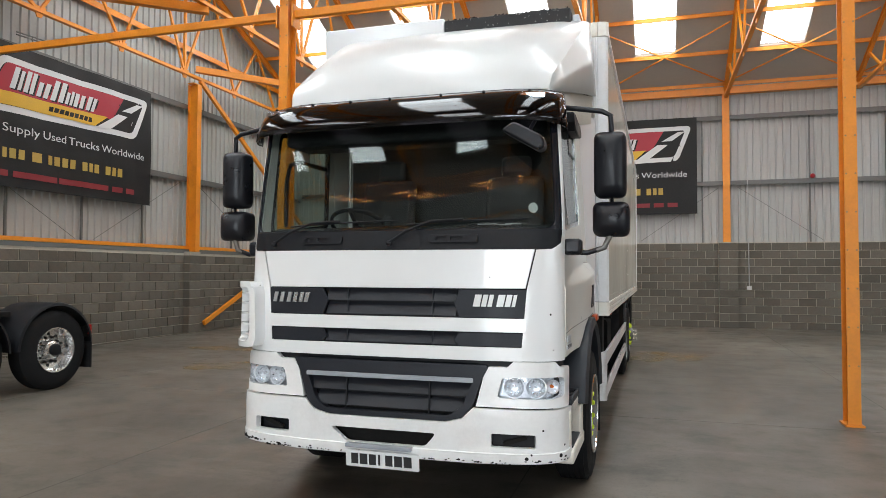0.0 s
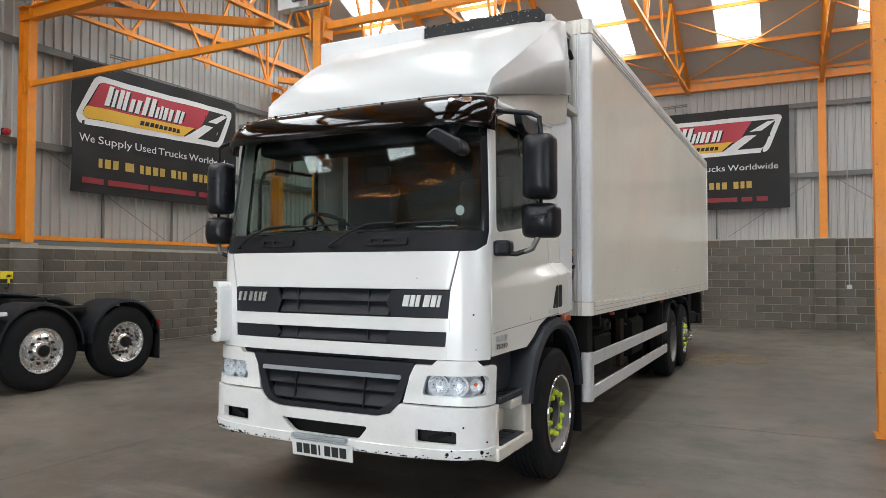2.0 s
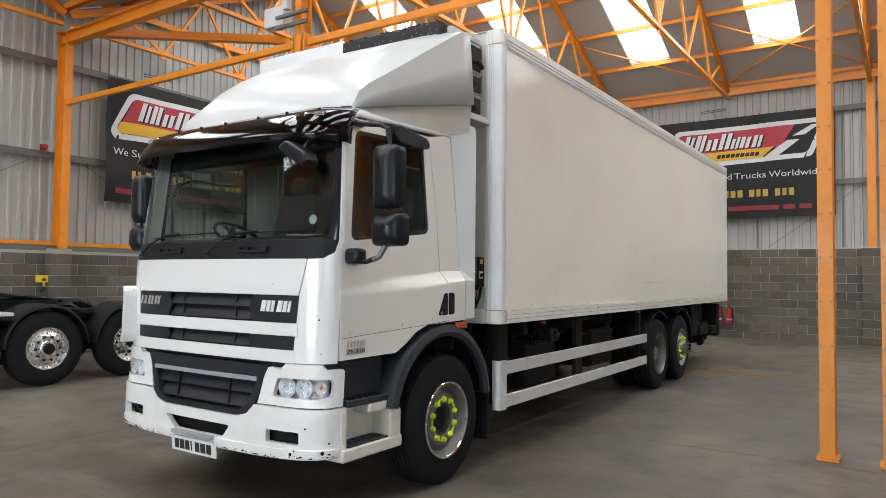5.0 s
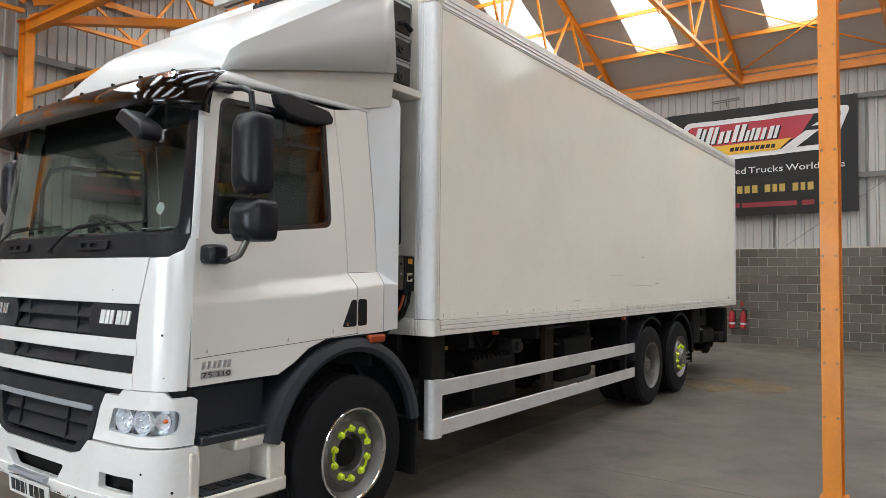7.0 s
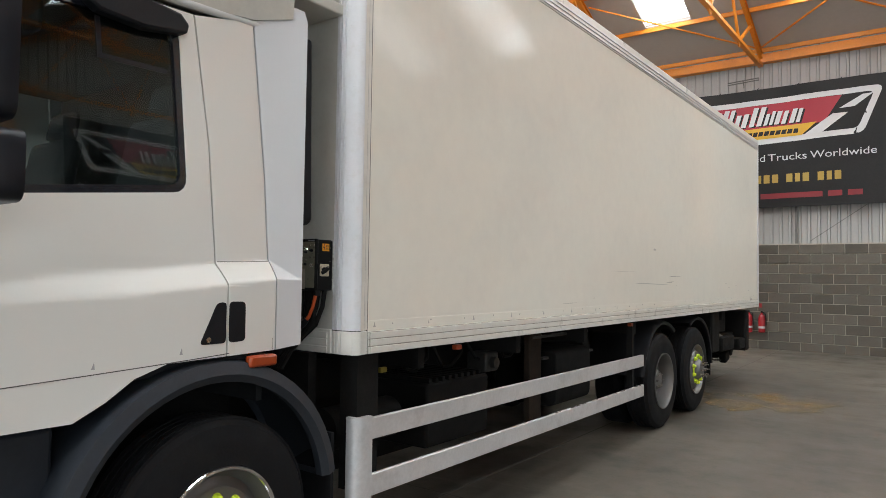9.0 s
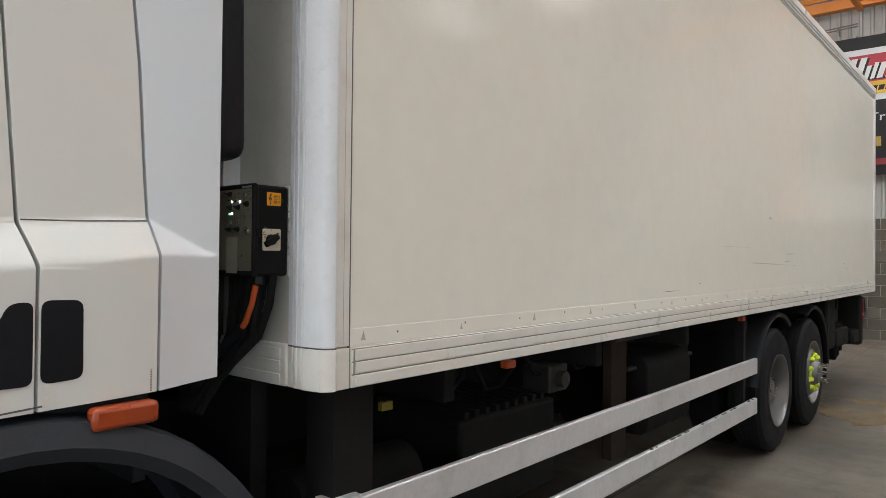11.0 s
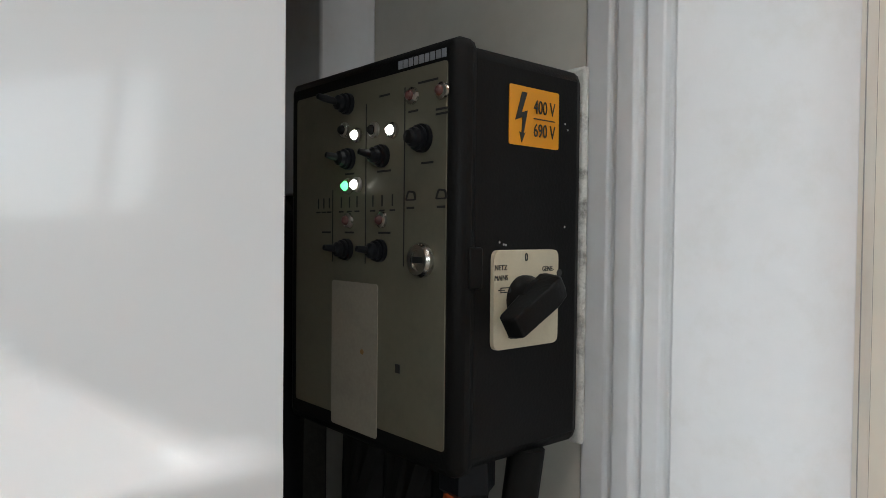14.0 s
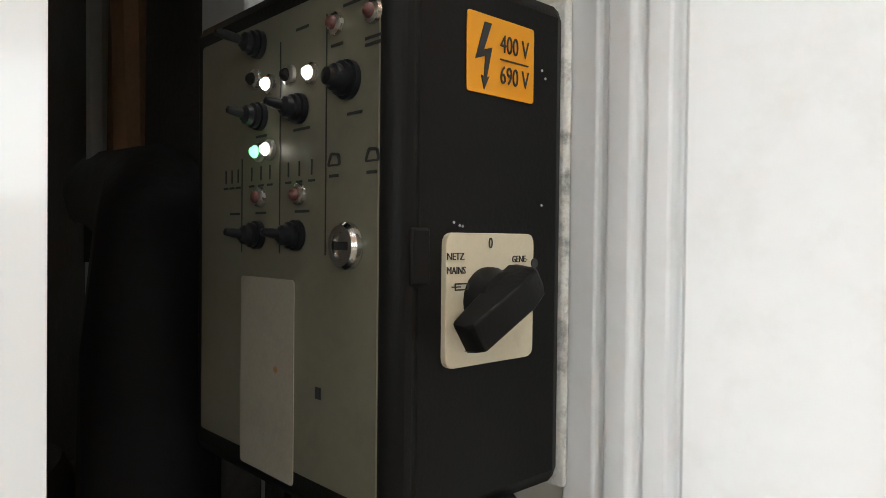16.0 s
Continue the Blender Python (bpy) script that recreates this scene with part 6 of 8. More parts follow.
    part("panel_seam", boxes(sx(XB - 0.002, XB + 0.0062) + (YB0 + 0.1052, YB0 + 0.1082, ZB0 + 0.002, 3.80)), M_GRIME, TRUCK, smooth=0)
    if sg > 0:
        rnd = random.Random(21)
        for y0, y1, z, n in ((11.2, 12.2, 1.585, 3), (11.3, 11.9, 1.70, 2), (8.0, 9.6, 1.45, 2), (13.6, 15.4, 1.56, 3)):
            for i in range(n):
                yy, zz = rnd.uniform(y0, y1), z + rnd.uniform(-0.035, 0.035)
                w, t = rnd.uniform(0.03, 0.30), rnd.uniform(0.001, 0.003)
                part("scrape", prism(bmesh.new(), [(yy, zz), (yy + w * 0.4, zz - t), (yy + w, zz + t * 0.4), (yy + w * 0.6, zz + t)], "x", CX + XB + 0.0038, CX + XB + 0.0048), M_GRIME, TRUCK, "dark scrape on the panel", smooth=0)
        def smear(name, outline, label):
            part(name, prism(bmesh.new(), outline, "x", CX + XB + 0.0034, CX + XB + 0.0047), M_SMEAR, TRUCK, label, smooth=0)
        smear("scrape", [(9.80, 1.702), (10.1, 1.7035), (10.42, 1.7035), (10.42, 1.7055), (10.0, 1.7052)], "thin grey scrape on the panel")
        smear("scrape", [(10.40, 1.588), (10.9, 1.579), (11.50, 1.569), (11.46, 1.573), (10.95, 1.586), (10.6, 1.592)], "grey scrape on the panel")
        smear("smudge", [(10.93, 1.945), (11.0, 1.94), (11.03, 1.955), (10.97, 1.965)], "grey smudge on the panel")
        smear("smudge", [(15.20, 1.47), (15.27, 1.466), (15.28, 1.48), (15.22, 1.486)], "grey smudge on the panel")
        for k in range(9):
            yk, q = 6.50 + 0.492 * k, rnd.uniform(0.7, 1.3)
            part("smudge", prism(bmesh.new(), [(yk - 0.009 * q, 1.346), (yk + 0.009 * q, 1.346), (yk + 0.001, 1.346 + 0.026 * q)], "x", CX + XB + 0.0048, CX + XB + 0.0055), M_SMEAR, TRUCK, "faint grey mark on the strip", smooth=0)
    part("rear_frame", boxes(sx(XB - 0.06, XB + 0.014) + (YB1 - 0.06, YB1 + 0.02, ZB0, ZB1)), M_ALU, TRUCK, bevel=0.006)
    part("dent_mark", boxes(sx(XB + 0.012, XB + 0.0135) + (15.35, 15.40, 1.30, 1.36)), M_GRIME, TRUCK, smooth=0)
part("body_roof", boxes((CX - XB + 0.03, CX + XB - 0.03, YB0, YB1, ZB1 - 0.02, ZB1 + 0.01)), M_RAILW, TRUCK, bevel=0.01)
part("front_bulkhead", boxes((CX - XB + 0.15, CX + XB - 0.15, YB0, YB0 + 0.03, ZB0, ZB1)), M_BULK, TRUCK, "beige front bulkhead of the body", smooth=0)
rail = part("front_bottom_rail", boxes((CX - XB + 0.157, CX + XB - 0.157, YB0 - 0.012, YB0 + 0.01, ZB0, 1.335)), M_RAILW, TRUCK, "grooved white front rail", bevel=0.004)
for z in (1.206, 1.247, 1.286):
    part("rail_rib", boxes((CX - XB + 0.18, CX + XB - 0.18, YB0 - 0.017, YB0 - 0.011, z, z + 0.0345)), M_RAILW, rail, bevel=0.002)
part("bulkhead_channel", boxes((-0.805, -0.72, 6.268, YB0, 1.74, 3.1)), M_POST, TRUCK, "white upright channel on the bulkhead", bevel=0.003)
# dark panel added where the bulkhead reads black between cab and body
part("bulkhead_mat", boxes((CX - 0.9, -0.806, YB0 - 0.045, YB0 - 0.001, 1.20, 2.95)), M_DUST, TRUCK, "dark panel added over the bulkhead", bevel=0.006)
# refrigeration unit over the cab
unit = part("refrigeration_unit", boxes((CX - 1.30, CX - 0.10, 5.70, 6.28, 3.0, 3.925)), M_WHITE2, TRUCK, "white refrigeration unit with a black mesh half", bevel=0.015)
part("condenser_mesh", boxes((CX - 0.095, CX + 1.045, 5.69, 6.10, 3.0, 3.895)), M_MESH, unit, "black ragged condenser mesh", bevel=0.01)
part("unit_end", boxes((CX + 1.05, CX + 1.11, 5.80, 6.28, 3.1, 3.87)), M_GREYBOX, unit, bevel=0.01)
for i in range(60):
    u = random.uniform(-0.09, 1.03)
    part("mesh_fleck", boxes((CX + u, CX + u + random.uniform(0.004, 0.02), 5.69, 5.71, 3.893, 3.895 + random.uniform(0.002, 0.010))), M_MESH, unit)
for i in range(60):
    u, z = random.uniform(-0.08, 1.03), random.uniform(3.70, 3.89)
    part("dust_fleck", boxes((CX + u, CX + u + random.uniform(0.003, 0.009), 5.687, 5.691, z, z + random.uniform(0.003, 0.007))), M_GREYPIPE, unit, smooth=0)
for z0, z1, m_ in ((3.55, 3.78, M_DUST), (3.35, 3.5, M_GREASE), (3.15, 3.3, M_DUST)):
    part("unit_side_plate", boxes((CX + 1.11, CX + 1.135, 6.02, 6.26, z0, z1)), m_, unit, bevel=0.012)
for z0, z1 in ((3.33, 3.52), (3.53, 3.80)):
    part("unit_side_frame", tube(bmesh.new(), [(CX + 1.14, 6.03, z0), (CX + 1.14, 6.25, z0), (CX + 1.14, 6.25, z1), (CX + 1.14, 6.03, z1), (CX + 1.14, 6.03, z0)], 0.011, 6), M_GREYPIPE, unit)
for z in (3.42, 3.20):
    part("unit_fitting", lathe(bmesh.new(), [(0, 0.035), (0.02, 0.033), (0.02, 0.018), (0.035, 0.015), (0.035, 0)], (CX + 1.135, 6.13, z), (1, 0, 0), 16), M_GREASE, unit)
part("unit_latch", tube(bmesh.new(), [(CX + 1.13, 6.10, 3.62), (CX + 1.17, 6.14, 3.62), (CX + 1.17, 6.22, 3.58)], 0.022), M_BLACK, unit)
part("drip_tray", boxes((CX - 1.2, CX + 1.2, 5.95, 6.32, 3.06, 3.12)), M_BULK, unit, bevel=0.008)
# snorkel, hoses and gear between cab and body
part("air_intake", prism(bmesh.new(), rounded([(-0.76, 1.885), (-0.448, 1.895), (-0.475, 2.9), (-0.76, 2.9)], [0.03, 0.05, 0.02, 0.02]), "y", 6.09, 6.175), M_BLACK, TRUCK, "black plastic air intake behind the cab", bevel=0.015)
for z in (2.06, 2.16, 2.26):
    part("intake_boss", lathe(bmesh.new(), [(0, 0.03), (0.012, 0.028), (0.012, 0.016), (0.004, 0.014), (0.004, 0)], (-0.53, 6.09, z), (0.2, -1, 0), 18), M_BLACK, TRUCK)
part("coupling_bracket", boxes((-1.3, -0.72, 6.02, 6.25, 1.33, 1.37)), M_DUST, TRUCK, bevel=0.01)
part("air_canister", lathe(bmesh.new(), [(0, 0.085), (0.03, 0.088), (0.035, 0.078), (0.09, 0.076), (0.10, 0.05), (0.13, 0.045), (0.135, 0.0)], (-0.84, 6.16, 1.375), (0.1, -0.35, 1), 24), M_DUST, TRUCK, "dusty black canister between cab and body")
part("rusty_pipe", tube(bmesh.new(), [(-0.905, 6.235, 1.4), (-0.90, 6.235, 1.75), (-0.88, 6.23, 1.95), (-0.88, 6.22, 2.5)], 0.017), M_RUSTPIPE, TRUCK, "rusty pipe behind the cab")
part("grey_pipe", tube(bmesh.new(), [(-0.955, 6.23, 1.62), (-0.95, 6.23, 1.8), (-0.93, 6.22, 2.5)], 0.016), M_GREYPIPE, TRUCK)
part("pipe_union", lathe(bmesh.new(), [(0, 0.024), (0.05, 0.024)], (-0.955, 6.23, 1.66), (0, 0, 1), 6), M_BLACK, TRUCK)
part("cab_hose", tube(bmesh.new(), [(-0.70, 6.20, 1.2), (-0.71, 6.19, 1.45), (-0.72, 6.195, 1.60), (-0.755, 6.215, 1.69), (-0.83, 6.24, 1.72), (-0.98, 6.25, 1.73)], 0.05, 12), M_RUBBER, TRUCK, "thick black air hose")
for i in range(8):
    x0 = -0.625 + i * 0.020
    part("cable", tube(bmesh.new(), [(x0, 6.25, 1.56), (x0, 6.248 - 0.004 * (i % 3), 1.48), (x0 - 0.012 * (i % 3), 6.24, 1.36), (x0 - 0.05 - 0.012 * i, 6.20, 1.22), (x0 - 0.16, 6.15, 1.12)], 0.011 + 0.003 * (i % 3)), M_CHASSIS, TRUCK)
part("orange_cable", tube(bmesh.new(), [(-0.470, 6.236, 1.55), (-0.474, 6.23, 1.51), (-0.487, 6.228, 1.46), (-0.512, 6.224, 1.405), (-0.530, 6.221, 1.384)], 0.0095, 10), M_HOSE, TRUCK, "orange power cable")
part("cable_gland", lathe(bmesh.new(), [(0, 0.020), (0.028, 0.020), (0.034, 0.014), (0.034, 0.0)], (-0.470, 6.238, 1.552), (0, 0, -1), 6), M_BLACK, TRUCK)
part("cable_sleeve", tube(bmesh.new(), [(-0.526, 6.222, 1.390), (-0.545, 6.219, 1.366), (-0.58, 6.212, 1.338), (-0.62, 6.19, 1.30), (-0.72, 6.14, 1.24)], 0.016, 10), M_BLACK, TRUCK)
for x0, d, rr in ((-0.448, 0.05, 0.013), (-0.500, 0.03, 0.016), (-0.545, 0.02, 0.018)):
    part("cable_sleeve", tube(bmesh.new(), [(x0, 6.275, 1.55), (x0 - 0.01, 6.27, 1.46), (x0 - 0.03 - d * 0.4, 6.26, 1.36), (x0 - 0.1 - d, 6.22, 1.26), (x0 - 0.2 - d, 6.16, 1.18)], rr, 10), M_CHASSIS, TRUCK)

# ---- control box of the refrigeration unit ----
KX1, KX0, KY0, KY1, KZ0, KZ1 = -0.441, -0.648, 6.194, 6.326, 1.556, 1.832
case = part("control_box", boxes((KX0, KX1, KY0 + 0.006, KY1, KZ0, KZ1)), M_CTRL, TRUCK, "black moulded control box with switches and lamps", bevel=0.010)
part("case_lip", boxes((KX0 - 0.002, KX1 + 0.0025, KY0 + 0.002, KY0 + 0.022, KZ0 - 0.002, KZ1 + 0.003)), M_CTRL, case, bevel=0.008)
part("sealant", boxes((KX0 - 0.003, KX1 + 0.0016, KY1 - 0.002, KY1 + 0.004, KZ0 - 0.003, KZ1 + 0.004)), M_SEAL, case, "grimy white sealant round the box", bevel=0.003)
fp = lambda a, b, o: (a, KY0 - 0.0045 - o, b)
part("fascia", sheet(rect(KX0 + 0.009, KX1 - 0.011, KZ0 + 0.018, KZ1 - 0.011, 0.003), [], fp, 0.010), M_FACE, case, "grey-olive metal fascia", smooth=0)
for x, z0, z1 in ((-0.494, 1.69, 1.810), (-0.539, 1.69, 1.805), (-0.583, 1.69, 1.745)):
    part("fascia_line", sheet(rect(x - 0.0004, x + 0.0004, z0, z1), [], lambda a, b, o: fp(a, b, o + 0.0005), 0.0003), M_INK, case)
for x, z, d in ((-0.562, 1.808, -1), (-0.560, 1.767, 0), (-0.518, 1.766, 0), (-0.474, 1.774, 0.4), (-0.562, 1.70, 0), (-0.520, 1.70, 0)):
    r = 0.0080 if d != 0.4 else 0.0094
    boot = part("switch_boot", lathe(bmesh.new(), [(0, r), (0.003, r), (0.0035, r * 0.84), (0.006, r * 0.88), (0.007, r * 0.70), (0.010, r * 0.66), (0.012, r * 0.40)], (x, KY0 - 0.005, z), (0, -1, 0), 20), M_BLACK, case, "black rubber switch boot")
    n = (0.020 if d < 0 else 0.014) if d != 0.4 else 0.007
    rr = 0.0025 if d != 0.4 else 0.0052
    part("toggle", lathe(bmesh.new(), [(0.0, rr), (n - 0.006, rr * 1.08), (n - 0.001, rr * 0.8), (n, 0)], (x, KY0 - 0.0125, z), (0, -1, 0.12 * (1 if d <= 0 else 0)), 14), M_BLACK, case)
for x, z, m_ in ((-0.549, 1.7835, M_WHITE_LED), (-0.506, 1.7825, M_WHITE_LED), (-0.549, 1.7475, M_WHITE_LED), (-0.561, 1.7470, M_GREEN_LED), (-0.485, 1.803, M_DRED), (-0.455, 1.802, M_DRED), (-0.528, 1.785, M_CHASSIS), (-0.560, 1.7215, M_DRED), (-0.518, 1.7215, M_DRED), (-0.566, 1.789, M_CHASSIS)):
    bz = part("lamp_bezel", lathe(bmesh.new(), [(0, 0.0058), (0.002, 0.0055), (0.003, 0.0038)], (x, KY0 - 0.005, z), (0, -1, 0), 16), M_STEEL, case)
    part("lamp", lathe(bmesh.new(), [(0.0, 0.0037), (0.003, 0.0035), (0.005, 0.0019), (0.0055, 0)], (x, KY0 - 0.006, z), (0, -1, 0), 14), m_, case, "lit lamp" if m_ in (M_WHITE_LED, M_GREEN_LED) else "unlit lamp")
lock = part("key_lock", lathe(bmesh.new(), [(0, 0.0115), (0.003, 0.0115), (0.005, 0.0098), (0.005, 0.0068), (0.0035, 0.0068), (0.0035, 0)], (-0.474, KY0 - 0.005, 1.695), (0, -1, 0), 24), M_STEEL, case, "round steel key lock")
part("key_slot", boxes((-0.480, -0.468, KY0 - 0.0092, KY0 - 0.0086, 1.693, 1.697)), M_INK, case)
lab = part("rating_label", sheet(rect(-0.583, -0.523, 1.566, 1.676, 0.003), [], lambda a, b, o: fp(a, b, o + 0.0006), 0.0004), M_LABEL, case, "blank worn metal label", smooth=0)
part("rust_spot", sheet(rounded([(-0.5435, 1.6245), (-0.5405, 1.6238), (-0.5390, 1.6262), (-0.5412, 1.6280), (-0.5438, 1.6268)], 0.0008), [], lambda a, b, o: fp(a, b, o + 0.0009), 0.0002), M_RUST, case, "small brown rust spot", smooth=0)
part("square_hole", sheet(rect(-0.502, -0.497, 1.617, 1.623), [], lambda a, b, o: fp(a, b, o + 0.0006), 0.0004), M_INK, case)
for i in range(9):
    part("brand_bar", sheet(rect(-0.503 + i * 0.0056, -0.503 + i * 0.0056 + 0.0044, 1.8235, 1.8290), [], lambda a, b, o: (a, KY0 + 0.0017 - o, b), 0.0003), M_GREYSTRIP, case, "plain grey bar")
for x in (-0.604, -0.596, -0.588, -0.571, -0.560, -0.550, -0.530, -0.519, -0.507):
    part("symbol", sheet(rect(x - 0.0006, x + 0.0006, 1.731, 1.739), [], lambda a, b, o: fp(a, b, o + 0.0005), 0.0003), M_INK, case)
    part("caption_bar", sheet(rect(x - 0.003, x + 0.003, 1.7275, 1.7287), [], lambda a, b, o: fp(a, b, o + 0.0005), 0.0003), M_INK, case, "plain dark bar")
for x, z in ((-0.487, 1.737), (-0.456, 1.737)):
    part("symbol", sheet(rounded([(x - 0.006, z - 0.003), (x + 0.006, z - 0.003), (x + 0.005, z + 0.003), (x - 0.003, z + 0.004)], 0.002), [rounded([(x - 0.004, z - 0.002), (x + 0.004, z - 0.002), (x + 0.003, z + 0.002), (x - 0.002, z + 0.0025)], 0.001)], lambda a, b, o: fp(a, b, o + 0.0005), 0.0003), M_INK, case)
    part("caption_bar", sheet(rect(x - 0.004, x + 0.004, z - 0.0085, z - 0.007), [], lambda a, b, o: fp(a, b, o + 0.0005), 0.0003), M_INK, case, "plain dark bar")
for x, z, w in ((-0.560, 1.7125, 0.006), (-0.516, 1.7125, 0.007), (-0.470, 1.758, 0.006), (-0.485, 1.793, 0.005), (-0.456, 1.791, 0.006), (-0.456, 1.788, 0.006), (-0.517, 1.808, 0.006), (-0.470, 1.8105, 0.010), (-0.592, 1.7125, 0.006), (-0.560, 1.756, 0.006), (-0.517, 1.7555, 0.008)):
    part("caption_bar", sheet(rect(x - w, x + w, z - 0.0007, z + 0.0007), [], lambda a, b, o: fp(a, b, o + 0.0005), 0.0003), M_INK, case, "plain dark bar")
# sticker and rotary switch on the side that faces out
sp = lambda lift: (lambda a, b, o: (KX1 + 0.0008 + lift + o, a, b))
SIDE = Matrix.Translation((KX1 + 0.0022, 0, 0)) @ Matrix(((0, 0, 1, 0), (1, 0, 0, 0), (0, 1, 0, 0), (0, 0, 0, 1)))
stick = part("warning_sticker", sheet(rect(6.2435, 6.2945, 1.7705, 1.8105, 0.002), [], sp(0.0), 0.0006), M_STICKER, case, "orange high voltage sticker", smooth=0)
part("bolt_sign", sheet([(6.2555, 1.8065), (6.2605, 1.8065), (6.2550, 1.7925), (6.2610, 1.7945), (6.2572, 1.7785), (6.2590, 1.7795), (6.2555, 1.7725), (6.2532, 1.7795), (6.2553, 1.7788), (6.2562, 1.7895), (6.2490, 1.7870)], [], sp(0.0006), 0.0005), M_INK, case, smooth=0)
part("divider", sheet(rect(6.2675, 6.2895, 1.7895, 1.7902), [], sp(0.0006), 0.0005), M_INK, case, smooth=0)
lettering("voltage_text", "400 V", 0.0095, SIDE @ Matrix.Translation((6.2670, 1.7935, -0.0008)), M_INK, case, 0.0225, 0.0002)
lettering("voltage_text", "690 V", 0.0095, SIDE @ Matrix.Translation((6.2670, 1.7775, -0.0008)), M_INK, case, 0.0225, 0.0002)
sw = part("switch_plate", sheet(rect(6.2285, 6.2935, 1.634, 1.700, 0.006), [], sp(0.0025), 0.004), M_IVORY, case, "ivory rotary switch plate", bevel=0.0008, smooth=0)
lettering("switch_text", "NETZ", 0.0036, SIDE @ Matrix.Translation((6.2285, 1.6868, 0.0014)), M_INK, case, 0.0115, 0.0002)
lettering("switch_text", "MAINS", 0.0036, SIDE @ Matrix.Translation((6.2285, 1.6800, 0.0014)), M_INK, case, 0.0125, 0.0002)
lettering("switch_text", "0", 0.0055, SIDE @ Matrix.Translation((6.2575, 1.6925, 0.0014)), M_INK, case, 0.0028, 0.0002)
lettering("switch_text", "GENE-", 0.0036, SIDE @ Matrix.Translation((6.2755, 1.6850, 0.0014)), M_INK, case, 0.0120, 0.0002)
lettering("switch_text", "RATOR", 0.0036, SIDE @ Matrix.Translation((6.2755, 1.6785, 0.0014)), M_INK, case, 0.0130, 0.0002)
knob = part("rotary_knob", lathe(bmesh.new(), [(0, 0.0165), (0.004, 0.0165), (0.006, 0.015), (0.012, 0.0145), (0.013, 0.013), (0.013, 0)], (KX1 + 0.0035, 6.2565, 1.6665), (1, 0, 0), 28), M_CTRL, case, "black rotary knob turned to one side")
# the grip: a wedge, blunt and low at one end, high and round at the other
m = Matrix.Translation((KX1 + 0.0120, 6.2540, 1.6665)) @ Matrix.Rotation(radians(33), 4, "X")
bm = bmesh.new()
for v, w0, w1, h in ((-0.030, 0.0085, 0.0072, 0.009), (-0.028, 0.0092, 0.0080, 0.0125), (0.006, 0.0108, 0.0078, 0.0175), (0.017, 0.0102, 0.0072, 0.0165), (0.0225, 0.0070, 0.0050, 0.0125)):
    for q in ((0.0, v, -w0), (0.0, v, w0), (h, v, -w1), (h, v, w1)):
        bm.verts.new(m @ Vector(q))
bmesh.ops.convex_hull(bm, input=bm.verts[:])
grip = part("knob_grip", bm, M_CTRL, case, bevel=0.0012)
part("lock_hole", lathe(bmesh.new(), [(0, 0.0024), (0.0006, 0.0024), (0.0006, 0)], m @ Vector((0.0166, 0.0135, 0.002)), (1, 0, 0), 12), M_INK, grip)
plug = [(6.2305, 1.6722), (6.2395, 1.6722), (6.2405, 1.6740), (6.2395, 1.6758), (6.2305, 1.6758)]
part("plug_symbol", sheet(plug, [[(6.2312, 1.6729), (6.2388, 1.6729), (6.2388, 1.6751), (6.2312, 1.6751)]], sp(0.0066), 0.0002), M_INK, case, smooth=0)
part("plug_symbol", sheet(rect(6.2285, 6.2345, 1.6737, 1.6743), [], sp(0.0066), 0.0002), M_INK, case, smooth=0)
part("hinge_block", boxes((KX1, KX1 + 0.004, KY0 + 0.012, KY0 + 0.024, 1.675, 1.702)), M_CTRL, case, bevel=0.0015)
for a, b in ((6.236, 1.705), (6.240, 1.7035), (6.242, 1.7032), (6.303, 1.716), (6.305, 1.786), (6.302, 1.79), (6.303, 1.665)):
    part("paint_fleck", sheet([(a - 0.0008, b), (a, b - 0.0008), (a + 0.0008, b), (a, b + 0.0008)], [], sp(0.0), 0.0005), M_BWHITE, case, smooth=0)
for ob in [case] + [o for o in bpy.data.objects if o.parent == case]:
    on_front_face = ob != case and not ob.name.startswith(("case_lip", "sealant")) and max(v.co.y for v in ob.data.vertices) < KY0 + 0.008
    back = 0.0055 if on_front_face and not ob.name.startswith("brand_bar") else 0.0
    ob.data.transform(Matrix.Translation((0.005 if on_front_face else 0.001, back, -0.012 if on_front_face else -0.010)))

